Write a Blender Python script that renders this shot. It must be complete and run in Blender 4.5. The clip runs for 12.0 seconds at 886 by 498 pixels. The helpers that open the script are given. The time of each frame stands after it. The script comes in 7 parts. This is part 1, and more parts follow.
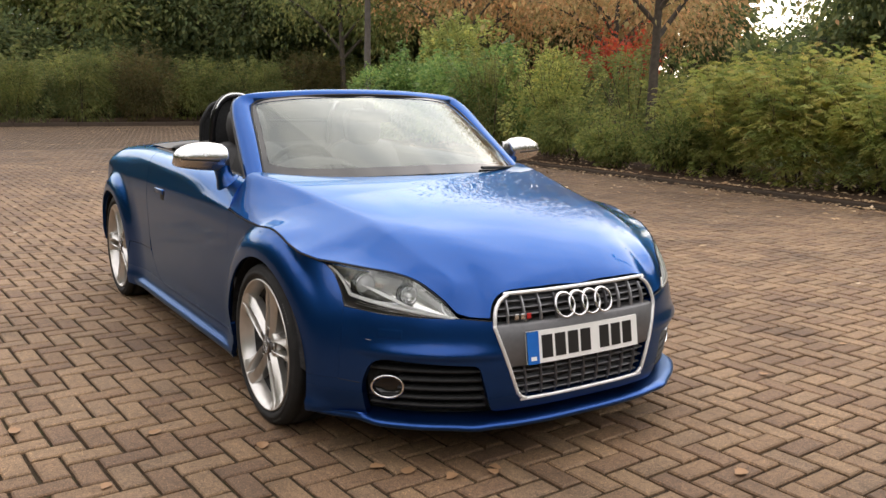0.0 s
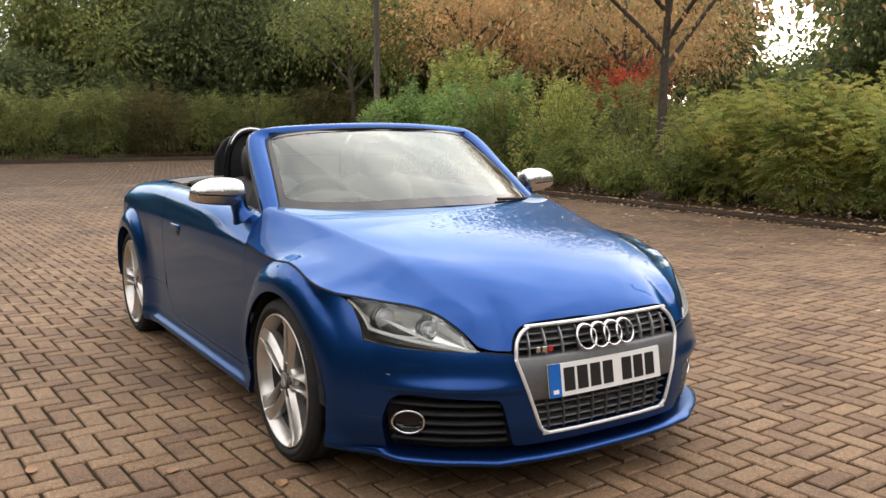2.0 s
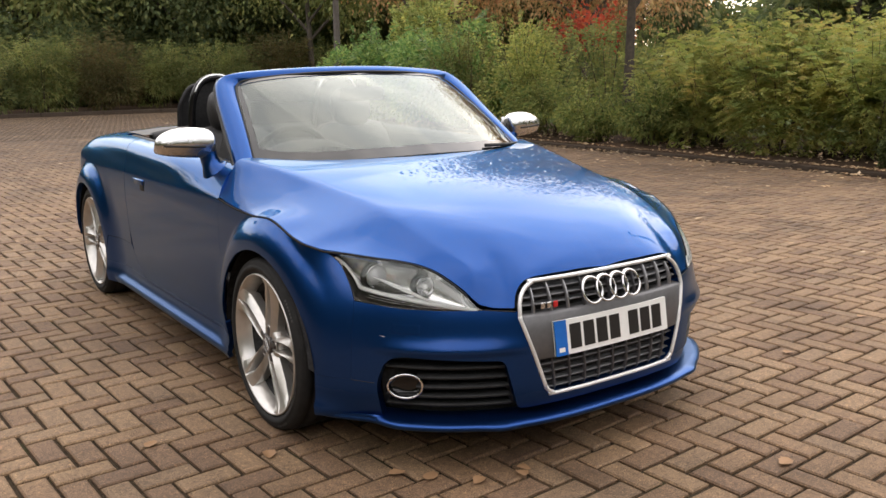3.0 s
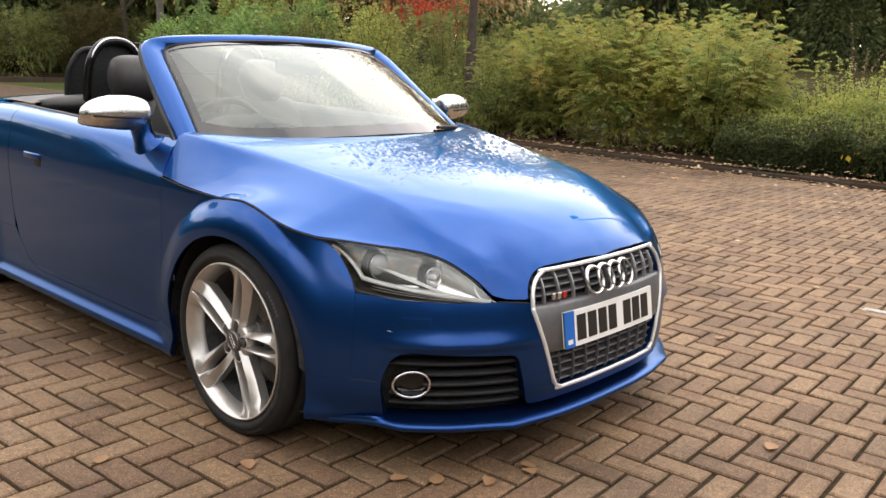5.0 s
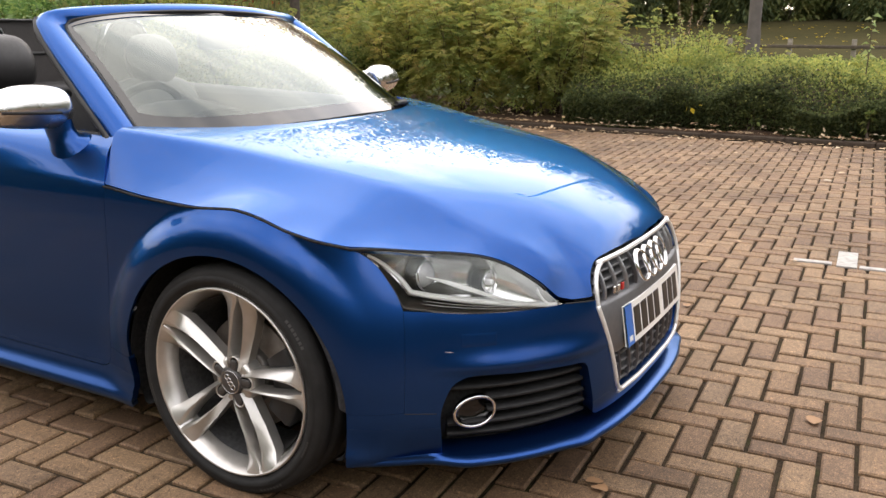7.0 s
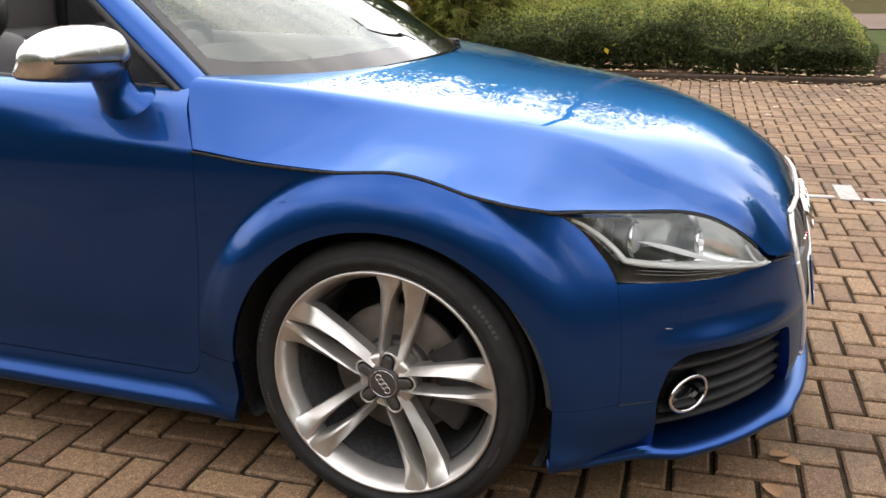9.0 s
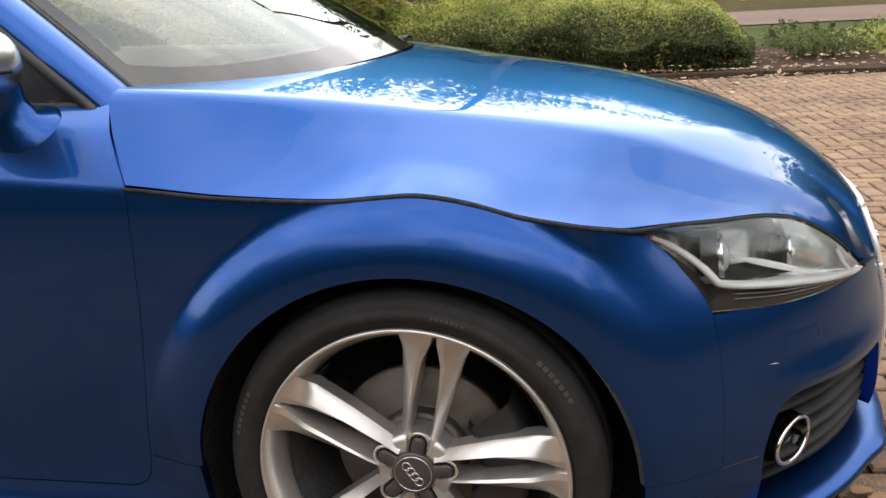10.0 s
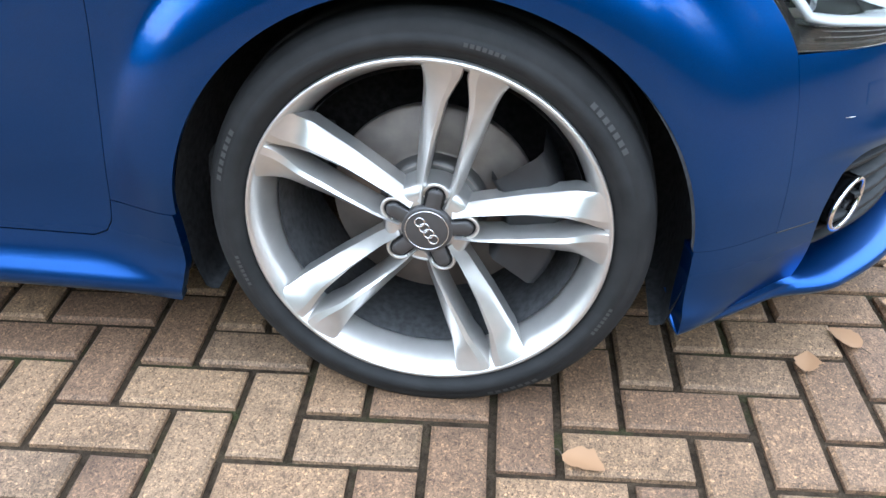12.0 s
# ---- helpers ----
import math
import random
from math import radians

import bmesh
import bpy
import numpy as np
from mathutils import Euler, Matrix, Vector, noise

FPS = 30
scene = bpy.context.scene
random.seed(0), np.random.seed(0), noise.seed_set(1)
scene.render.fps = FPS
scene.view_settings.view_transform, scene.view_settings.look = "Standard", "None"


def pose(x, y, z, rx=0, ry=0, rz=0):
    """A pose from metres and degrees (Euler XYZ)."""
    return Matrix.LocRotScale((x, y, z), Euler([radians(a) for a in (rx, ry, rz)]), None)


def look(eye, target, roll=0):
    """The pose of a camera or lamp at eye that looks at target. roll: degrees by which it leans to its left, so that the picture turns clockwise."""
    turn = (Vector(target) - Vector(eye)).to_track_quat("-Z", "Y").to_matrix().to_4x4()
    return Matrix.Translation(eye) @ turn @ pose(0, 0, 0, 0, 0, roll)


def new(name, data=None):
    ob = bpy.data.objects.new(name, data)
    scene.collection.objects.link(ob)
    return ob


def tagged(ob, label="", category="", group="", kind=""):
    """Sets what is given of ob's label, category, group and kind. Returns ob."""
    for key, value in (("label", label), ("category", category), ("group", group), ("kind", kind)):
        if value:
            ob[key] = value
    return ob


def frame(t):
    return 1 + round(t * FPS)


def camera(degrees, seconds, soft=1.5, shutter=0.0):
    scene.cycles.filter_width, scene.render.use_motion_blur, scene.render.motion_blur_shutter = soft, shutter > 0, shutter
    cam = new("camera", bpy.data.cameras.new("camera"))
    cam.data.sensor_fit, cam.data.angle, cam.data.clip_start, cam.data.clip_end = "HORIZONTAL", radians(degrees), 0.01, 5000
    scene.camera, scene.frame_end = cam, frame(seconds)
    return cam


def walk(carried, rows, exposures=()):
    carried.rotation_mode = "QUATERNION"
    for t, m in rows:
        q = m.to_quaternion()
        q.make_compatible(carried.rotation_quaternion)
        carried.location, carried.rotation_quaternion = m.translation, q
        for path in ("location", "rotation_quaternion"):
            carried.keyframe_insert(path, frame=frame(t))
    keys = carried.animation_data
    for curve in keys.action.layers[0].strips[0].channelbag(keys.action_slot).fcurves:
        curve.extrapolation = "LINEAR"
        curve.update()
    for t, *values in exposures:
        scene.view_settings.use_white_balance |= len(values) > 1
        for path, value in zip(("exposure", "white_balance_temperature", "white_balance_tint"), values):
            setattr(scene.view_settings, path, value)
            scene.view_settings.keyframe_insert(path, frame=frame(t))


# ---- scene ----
cam = camera(54.3, 12.0)
PATH = [
    (0, (-2.064, -3.103, 1.292), (-0.997, -1.45, 0.933), 1.0),
    (0.5, (-2.075, -3.102, 1.286), (-1.016, -1.454, 0.886), 1.1),
    (1, (-2.075, -3.098, 1.29), (-1.012, -1.456, 0.874), 0.9),
    (1.5, (-2.076, -3.075, 1.289), (-0.977, -1.445, 0.922), 0.9),
    (2, (-2.079, -3.066, 1.295), (-1.026, -1.391, 1.006), 0.2),
    (2.5, (-2.066, -2.981, 1.278), (-0.966, -1.341, 0.961), -0.0),
    (3, (-2.049, -2.822, 1.268), (-0.935, -1.211, 0.863), -0.7),
    (3.2, (-2.043, -2.768, 1.267), (-0.902, -1.191, 0.808), -0.8),
    (4.8, (-2.361, -2.315, 1.221), (-0.944, -0.962, 0.816), 2.3),
    (5, (-2.384, -2.289, 1.227), (-0.945, -0.969, 0.796), 2.3),
    (5.5, (-2.388, -2.181, 1.215), (-0.883, -0.943, 0.765), 1.7),
    (6, (-2.35, -1.937, 1.198), (-0.799, -0.789, 0.672), -0.8),
    (6.5, (-2.363, -1.735, 1.226), (-0.777, -0.642, 0.687), -1.2),
    (7, (-2.433, -1.53, 1.206), (-0.75, -0.569, 0.714), 0.2),
    (7.5, (-2.542, -1.337, 1.219), (-0.806, -0.453, 0.768), 1.2),
    (7.7, (-2.541, -1.266, 1.214), (-0.81, -0.377, 0.751), 0.7),
    (9.3, (-2.37, -0.589, 1.136), (-0.555, -0.008, 0.53), -1.0),
    (9.5, (-2.331, -0.518, 1.132), (-0.488, 0.0, 0.552), -1.0),
    (10, (-2.082, -0.323, 1.058), (-0.205, 0.068, 0.487), -3.4),
    (10.5, (-1.922, -0.229, 0.957), (-0.103, -0.056, 0.143), -0.2),
    (11, (-1.901, -0.181, 0.911), (-0.177, -0.007, -0.087), 1.7),
    (11.5, (-1.897, -0.164, 0.906), (-0.218, -0.005, -0.168), 1.8),
    (12, (-1.901, -0.153, 0.946), (-0.234, 0.058, -0.139), 0.5),
]
walk(cam, [(t, look(eye, target, roll)) for t, eye, target, roll in PATH],
     [(0.0, 0.97, 6950, 15), (3.0, 0.97, 6950, 15), (5.0, 1.22, 6950, 15), (7.5, 1.26, 6850, 15), (9.5, 1.32, 6850, 15), (10.0, 1.32, 6800, 15), (10.5, 1.38, 6750, 14), (11.0, 2.24, 6050, 9), (11.5, 2.62, 5600, 6), (12.0, 2.54, 5250, 6)])

# ---- daylight: thin overcast with bright cloud ----
world = bpy.data.worlds.new("sky")
scene.world = world
world.use_nodes = True
_nt = world.node_tree
_nt.nodes.clear()
_out = _nt.nodes.new("ShaderNodeOutputWorld")
_bg = _nt.nodes.new("ShaderNodeBackground")
_sky = _nt.nodes.new("ShaderNodeTexSky")
_sky.sky_type = "NISHITA"
_sky.sun_disc = False
SUN_EL, SUN_AZ = radians(23), radians(62)      # azimuth from +y towards +x
_sky.sun_elevation, _sky.sun_rotation = SUN_EL, SUN_AZ
_sky.dust_density = 1.2
_co = _nt.nodes.new("ShaderNodeTexCoord")
_mp = _nt.nodes.new("ShaderNodeMapping")
_mp.inputs["Scale"].default_value = (1.0, 1.0, 2.6)
_no = _nt.nodes.new("ShaderNodeTexNoise")
_no.inputs["Scale"].default_value = 2.3
_no.inputs["Detail"].default_value = 6
_no.inputs["Roughness"].default_value = 0.52
_ra = _nt.nodes.new("ShaderNodeValToRGB")
_ra.color_ramp.elements[0].position = 0.36
_ra.color_ramp.elements[0].color = (6.4, 6.8, 7.4, 1)
_ra.color_ramp.elements[1].position = 0.66
_ra.color_ramp.elements[1].color = (13.6, 13.4, 13.0, 1)
_mx = _nt.nodes.new("ShaderNodeMix")
_mx.data_type = "RGBA"
_mx.inputs[0].default_value = 0.78
_nt.links.new(_co.outputs["Generated"], _mp.inputs[0])
_nt.links.new(_mp.outputs[0], _no.inputs["Vector"])
_nt.links.new(_no.outputs["Fac"], _ra.inputs[0])
_nt.links.new(_sky.outputs[0], _mx.inputs[6])
_nt.links.new(_ra.outputs[0], _mx.inputs[7])
# the cloud is thinner, and so brighter, towards the sun
_dot = _nt.nodes.new("ShaderNodeVectorMath")
_dot.operation = "DOT_PRODUCT"
_dot.inputs[1].default_value = (math.sin(SUN_AZ) * math.cos(SUN_EL), math.cos(SUN_AZ) * math.cos(SUN_EL), math.sin(SUN_EL))
_gl = _nt.nodes.new("ShaderNodeMapRange")
_gl.interpolation_type = "SMOOTHSTEP"
for _k, _v in (("From Min", 0.55), ("From Max", 1.0), ("To Min", 0.90), ("To Max", 1.32)):
    _gl.inputs[_k].default_value = _v
_sc = _nt.nodes.new("ShaderNodeVectorMath")
_sc.operation = "SCALE"
_nt.links.new(_co.outputs["Generated"], _dot.inputs[0])
_nt.links.new(_dot.outputs["Value"], _gl.inputs["Value"])
_nt.links.new(_gl.outputs[0], _sc.inputs["Scale"])
_nt.links.new(_mx.outputs[2], _sc.inputs[0])
_nt.links.new(_sc.outputs[0], _bg.inputs[0])
_bg.inputs[1].default_value = 0.138
_nt.links.new(_bg.outputs[0], _out.inputs[0])

_sl = bpy.data.lights.new("sun", "SUN")
_sl.energy, _sl.angle, _sl.color = 0.65, radians(110), (1.0, 0.95, 0.87)
sun = new("sun", _sl)
_d = Vector((math.sin(SUN_AZ) * math.cos(SUN_EL), math.cos(SUN_AZ) * math.cos(SUN_EL), math.sin(SUN_EL)))
sun.matrix_world = Matrix.Translation((0, 0, 30)) @ (-_d).to_track_quat("-Z", "Y").to_matrix().to_4x4()


# ---- materials ----
class Mat:
    """A node material with a few short cuts."""

    def __init__(self, name):
        self.m = bpy.data.materials.new(name)
        self.m.use_nodes = True
        self.t = self.m.node_tree
        self.b = self.t.nodes["Principled BSDF"]

    def node(self, kind, **inputs):
        n = self.t.nodes.new(kind)
        for k, v in inputs.items():
            n.inputs[k].default_value = v
        return n

    def link(self, a, b):
        self.t.links.new(a, b)

    def noise(self, scale, detail=3.0, rough=0.5, coord="Object"):
        c = self.node("ShaderNodeTexCoord")
        n = self.node("ShaderNodeTexNoise", Scale=scale, Detail=detail, Roughness=rough)
        self.link(c.outputs[coord], n.inputs["Vector"])
        return n.outputs["Fac"]

    def ramp(self, fac, *stops):
        r = self.node("ShaderNodeValToRGB")
        e = r.color_ramp.elements
        while len(e) < len(stops):
            e.new(0.5)
        for k, (p, c) in zip(e, stops):
            k.position, k.color = p, (*c, 1)
        self.link(fac, r.inputs[0])
        return r.outputs[0]

    def mix(self, fac, a, b, blend="MIX"):
        n = self.node("ShaderNodeMix")
        n.data_type, n.blend_type = "RGBA", blend
        for v, i in ((fac, 0), (a, 6), (b, 7)):
            if isinstance(v, (int, float)):
                n.inputs[i].default_value = v
            elif isinstance(v, tuple):
                n.inputs[i].default_value = (*v, 1)
            else:
                self.link(v, n.inputs[i])
        return n.outputs[2]

    def bump(self, height, strength=0.3, distance=0.01):
        n = self.node("ShaderNodeBump", Strength=strength, Distance=distance)
        self.link(height, n.inputs["Height"])
        self.link(n.outputs[0], self.b.inputs["Normal"])

    def set(self, **kw):
        for k, v in kw.items():
            k = k.replace("_", " ")
            if isinstance(v, (int, float)):
                self.b.inputs[k].default_value = v
            elif isinstance(v, tuple):
                self.b.inputs[k].default_value = (*v, 1) if len(v) == 3 else v
            else:
                self.link(v, self.b.inputs[k])
        return self


def simple(name, color, rough, metal=0.0, vary=0.15, scale=40.0, bump=0.0, **kw):
    m = Mat(name)
    n = m.noise(scale)
    lo = tuple(c * (1 - vary) for c in color)
    hi = tuple(min(1.0, c * (1 + vary)) for c in color)
    m.set(Base_Color=m.ramp(n, (0.3, lo), (0.7, hi)), Metallic=metal)
    n2 = m.noise(scale * 0.2, 4.0)
    mr = m.node("ShaderNodeMapRange")
    mr.inputs["To Min"].default_value, mr.inputs["To Max"].default_value = rough * 0.85, min(1.0, rough * 1.15)
    m.link(n2, mr.inputs["Value"])
    m.set(Roughness=mr.outputs[0], **kw)
    if bump:
        m.bump(m.noise(scale * 6), bump, 0.002)
    return m.m


def make_paint():
    m = Mat("blue_metallic_paint")
    c = m.node("ShaderNodeTexCoord")
    v = m.node("ShaderNodeTexVoronoi", Scale=2600.0)
    m.link(c.outputs["Object"], v.inputs["Vector"])
    flake = m.ramp(v.outputs["Color"], (0.0, (0.003, 0.037, 0.162)), (1.0, (0.008, 0.066, 0.278)))
    m.set(Base_Color=flake, Metallic=0.93, Roughness=0.33, Specular_Tint=(0.30, 0.70, 0.95), Coat_Weight=1.0, Coat_Roughness=0.02, Coat_IOR=1.31)
    dust = m.noise(9.0, 6.0, 0.6)
    mr = m.node("ShaderNodeMapRange")
    mr.inputs["To Min"].default_value, mr.inputs["To Max"].default_value = 0.008, 0.03
    m.link(dust, mr.inputs["Value"])
    # the coat turns rougher towards the bottom, blurring the paving's reflection
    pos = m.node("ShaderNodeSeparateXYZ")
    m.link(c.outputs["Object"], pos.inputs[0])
    low_rough = m.node("ShaderNodeMapRange")
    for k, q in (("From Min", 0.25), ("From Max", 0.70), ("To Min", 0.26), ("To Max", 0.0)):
        low_rough.inputs[k].default_value = q
    m.link(pos.outputs[2], low_rough.inputs["Value"])
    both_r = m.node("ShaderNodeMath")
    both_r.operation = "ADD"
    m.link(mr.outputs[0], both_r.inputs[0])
    m.link(low_rough.outputs[0], both_r.inputs[1])
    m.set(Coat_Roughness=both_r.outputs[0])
    return m.m


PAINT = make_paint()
CHROME = simple("chrome", (0.76, 0.76, 0.77), 0.16, 1.0, 0.03)
ALU = simple("brushed_aluminium", (0.663, 0.663, 0.6545), 0.27, 1.0, 0.05, 60)
SILVER = simple("satin_silver", (0.82, 0.82, 0.81), 0.30, 0.45, 0.04, 50)
ALLOY = simple("silver_wheel_paint", (0.58, 0.56, 0.53), 0.30, 0.75, 0.06, 30, Coat_Weight=0.5, Coat_Roughness=0.12)
GREYTRIM = simple("platinum_grey_trim", (0.136, 0.136, 0.14), 0.42, 0.5, 0.08, 50)
UPBAR = simple("satin_silver_bars", (0.323, 0.323, 0.3315), 0.32, 0.7, 0.08, 50)
BARGREY = simple("satin_grey_bars", (0.104, 0.104, 0.112), 0.35, 0.6, 0.08, 50)
BLACK = simple("black_plastic", (0.018, 0.018, 0.0185), 0.55, 0.0, 0.3, 60, 0.15, Specular_IOR_Level=0.25)
GLOSSBLACK = simple("gloss_black", (0.0072, 0.0072, 0.0081), 0.12, 0.0, 0.2, 60)
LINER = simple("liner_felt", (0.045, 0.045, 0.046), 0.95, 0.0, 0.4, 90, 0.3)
WELL = simple("wheel_well_felt", (0.028, 0.028, 0.029), 0.95, 0.0, 0.4, 90, 0.3, Specular_IOR_Level=0.1)
RUBBERMARK = simple("tyre_lettering", (0.045, 0.044, 0.043), 0.7, 0.0, 0.25, 25)
RUBBER = simple("tyre_rubber", (0.017, 0.0168, 0.0167), 0.78, 0.0, 0.25, 25, 0.15, Specular_IOR_Level=0.3)
SEAL = simple("rubber_seal", (0.012, 0.012, 0.012), 0.6)
LEATHER = simple("black_leather", (0.0176, 0.0168, 0.0168), 0.5, 0.0, 0.2, 60, 0.35)
FABRIC = simple("grey_fabric", (0.0638, 0.0638, 0.066), 0.9, 0.0, 0.25, 300, 0.4)
DASHGREY = simple("dark_dash_skin", (0.060, 0.060, 0.059), 0.7, 0.0, 0.2, 200, 0.3)
PLATEWHITE = simple("plate_white", (0.80, 0.80, 0.77), 0.3, 0.0, 0.03, 20, Coat_Weight=0.4)
PLATEBLUE = simple("plate_blue", (0.006, 0.125, 0.47), 0.3, 0.0, 0.08, 20)
PLATEBLACK = simple("plate_black", (0.012, 0.012, 0.012), 0.4)
REDBADGE = simple("red_enamel", (0.45, 0.02, 0.02), 0.25)
CAPGREY = simple("dark_hub_cap", (0.068, 0.064, 0.0624), 0.42, 0.3, 0.08, 50)
BELL = simple("dull_bell_steel", (0.12, 0.1125, 0.105), 0.5, 0.6, 0.2, 30)
DISCSTEEL = simple("brake_disc_steel", (0.17, 0.145, 0.125), 0.5, 0.55, 0.2, 30)
CALIPER = simple("caliper_black", (0.02, 0.02, 0.021), 0.5)


def make_glass(name, tint, ior, rough=0.0, weight=1.0):
    m = Mat(name)
    m.t.nodes.remove(m.b)
    tr = m.node("ShaderNodeBsdfTransparent")
    tr.inputs[0].default_value = (*tint, 1)
    gl = m.node("ShaderNodeBsdfGlossy", Roughness=rough, Color=(0.93, 1.0, 0.96, 1.0))
    fr = m.node("ShaderNodeFresnel", IOR=ior)
    mx = m.node("ShaderNodeMixShader")
    m.link(fr.outputs[0], mx.inputs[0])
    m.link(tr.outputs[0], mx.inputs[1])
    m.link(gl.outputs[0], mx.inputs[2])
    m.link(mx.outputs[0], m.t.nodes["Material Output"].inputs[0])
    return m.m


WINDSCREEN = make_glass("windscreen_glass", (0.62, 0.66, 0.63), 2.0)
FRIT = simple("black_glass_border", (0.012, 0.012, 0.012), 0.07, 0.0, 0.2, 60, Specular_IOR_Level=0.9)
MESHCLOTH = simple("deflector_mesh", (0.030, 0.026, 0.024), 0.6, 0.0, 0.2, 200)
LAMPGREY = simple("lamp_bezel", (0.70, 0.695, 0.685), 0.20, 0.85, 0.06, 40)
LAMPWHITE = simple("lamp_reflector", (0.95, 0.95, 0.94), 0.26, 0.0, 0.03, 40, Coat_Weight=0.4)
LAMPEYE = simple("projector_glass", (0.42, 0.42, 0.425), 0.04, 0.0, 0.05, 40, Coat_Weight=1.0)
LAMPDARK = simple("lamp_dark_trim_and_shade", (0.030, 0.029, 0.028), 0.25, 0.1, 0.1, 40)
LENS = make_glass("clear_lens", (0.98, 0.985, 0.985), 1.52)


# ---- modelling tools ----
def pchip(xs, ys):
    """A smooth curve through (xs, ys) that does not overshoot."""
    xs, ys = np.array(xs, float), np.array(ys, float)
    h, d = np.diff(xs), np.diff(ys) / np.diff(xs)
    m = np.zeros(len(xs))
    for i in range(1, len(xs) - 1):
        if d[i - 1] * d[i] > 0:
            w1, w2 = 2 * h[i] + h[i - 1], h[i] + 2 * h[i - 1]
            m[i] = (w1 + w2) / (w1 / d[i - 1] + w2 / d[i])
    m[0], m[-1] = d[0], d[-1]

    def f(x):
        x = np.clip(np.asarray(x, float), xs[0], xs[-1])
        i = np.clip(np.searchsorted(xs, x) - 1, 0, len(h) - 1)
        t = (x - xs[i]) / h[i]
        return ((1 + 2 * t) * (1 - t) ** 2 * ys[i] + t * (1 - t) ** 2 * h[i] * m[i]
                + t * t * (3 - 2 * t) * ys[i + 1] + t * t * (t - 1) * h[i] * m[i + 1])

    return f


def soft_curve(xs, ys, sigma):
    """The same, with its bends smoothed over the width sigma."""
    f = pchip(xs, ys)
    n = 600
    x = np.linspace(xs[0], xs[-1], n)
    k = max(int(3 * sigma / (x[1] - x[0])), 1)
    w = np.exp(-0.5 * (np.arange(-k, k + 1) * (x[1] - x[0]) / sigma) ** 2)
    y = np.convolve(np.pad(f(x), k, mode="reflect", reflect_type="odd"), w / w.sum(), "valid")
    return lambda q: np.interp(q, x, y)


def smooth_path(pts, n=12, closed=False):
    """Catmull-Rom through the points, n steps a span."""
    p = [np.array(q, float) for q in pts]
    k = len(p)
    out = []
    for i in range(k if closed else k - 1):
        a, b, c, d = (p[(i + j) % k] if closed else p[min(max(i + j, 0), k - 1)] for j in (-1, 0, 1, 2))
        for s in range(n):
            t = s / n
            out.append(0.5 * (2 * b + (c - a) * t + (2 * a - 5 * b + 4 * c - d) * t * t + (3 * b - a - 3 * c + d) * t ** 3))
    if not closed:
        out.append(p[-1])
    return np.array(out)


def step(a, b, x):
    t = np.clip((np.asarray(x, float) - a) / (b - a), 0, 1)
    return t * t * (3 - 2 * t)


def inside(poly, q):
    """Which of the points q lie in the polygon."""
    x, y = q[:, 0], q[:, 1]
    r = np.zeros(len(q), bool)
    p = np.array(poly)
    for (x0, y0), (x1, y1) in zip(p, np.roll(p, -1, 0)):
        if y0 != y1:
            r ^= ((y0 > y) != (y1 > y)) & (x < (x1 - x0) * (y - y0) / (y1 - y0) + x0)
    return r


def nearest(poly, q):
    """The nearest places on the polygon's outline, and how far they are."""
    p = np.array(poly)
    best, far = q.copy(), np.full(len(q), 1e9)
    for a, b in zip(p, np.roll(p, -1, 0)):
        ab = b - a
        t = np.clip(((q - a) @ ab) / max(ab @ ab, 1e-12), 0, 1)
        c = a + t[:, None] * ab
        d = np.hypot(*(c - q).T)
        w = d < far
        best[w], far[w] = c[w], d[w]
    return best, far


def shrink(poly, d):
    """The outline moved inwards by d (outwards if d is negative)."""
    p = np.array(poly, float)
    keep = np.hypot(*(p - np.roll(p, 1, 0)).T) > 1e-6
    p = p[keep]
    e = np.roll(p, -1, 0) - p
    e /= np.maximum(np.hypot(*e.T)[:, None], 1e-12)
    area = np.sum(p[:, 0] * np.roll(p[:, 1], -1) - p[:, 1] * np.roll(p[:, 0], -1))
    n = np.c_[-e[:, 1], e[:, 0]] * np.sign(area)
    m = n + np.roll(n, 1, 0)
    k = np.maximum(np.sum(m * n, 1), 0.5)
    return p + m / k[:, None] * d


def sharp(poly, least=0.5):
    """The outline's sharp corners."""
    p = np.array(poly, float)
    a, b = p - np.roll(p, 1, 0), np.roll(p, -1, 0) - p
    t = np.abs(np.arctan2(a[:, 0] * b[:, 1] - a[:, 1] * b[:, 0], np.sum(a * b, 1)))
    return p[t > least]


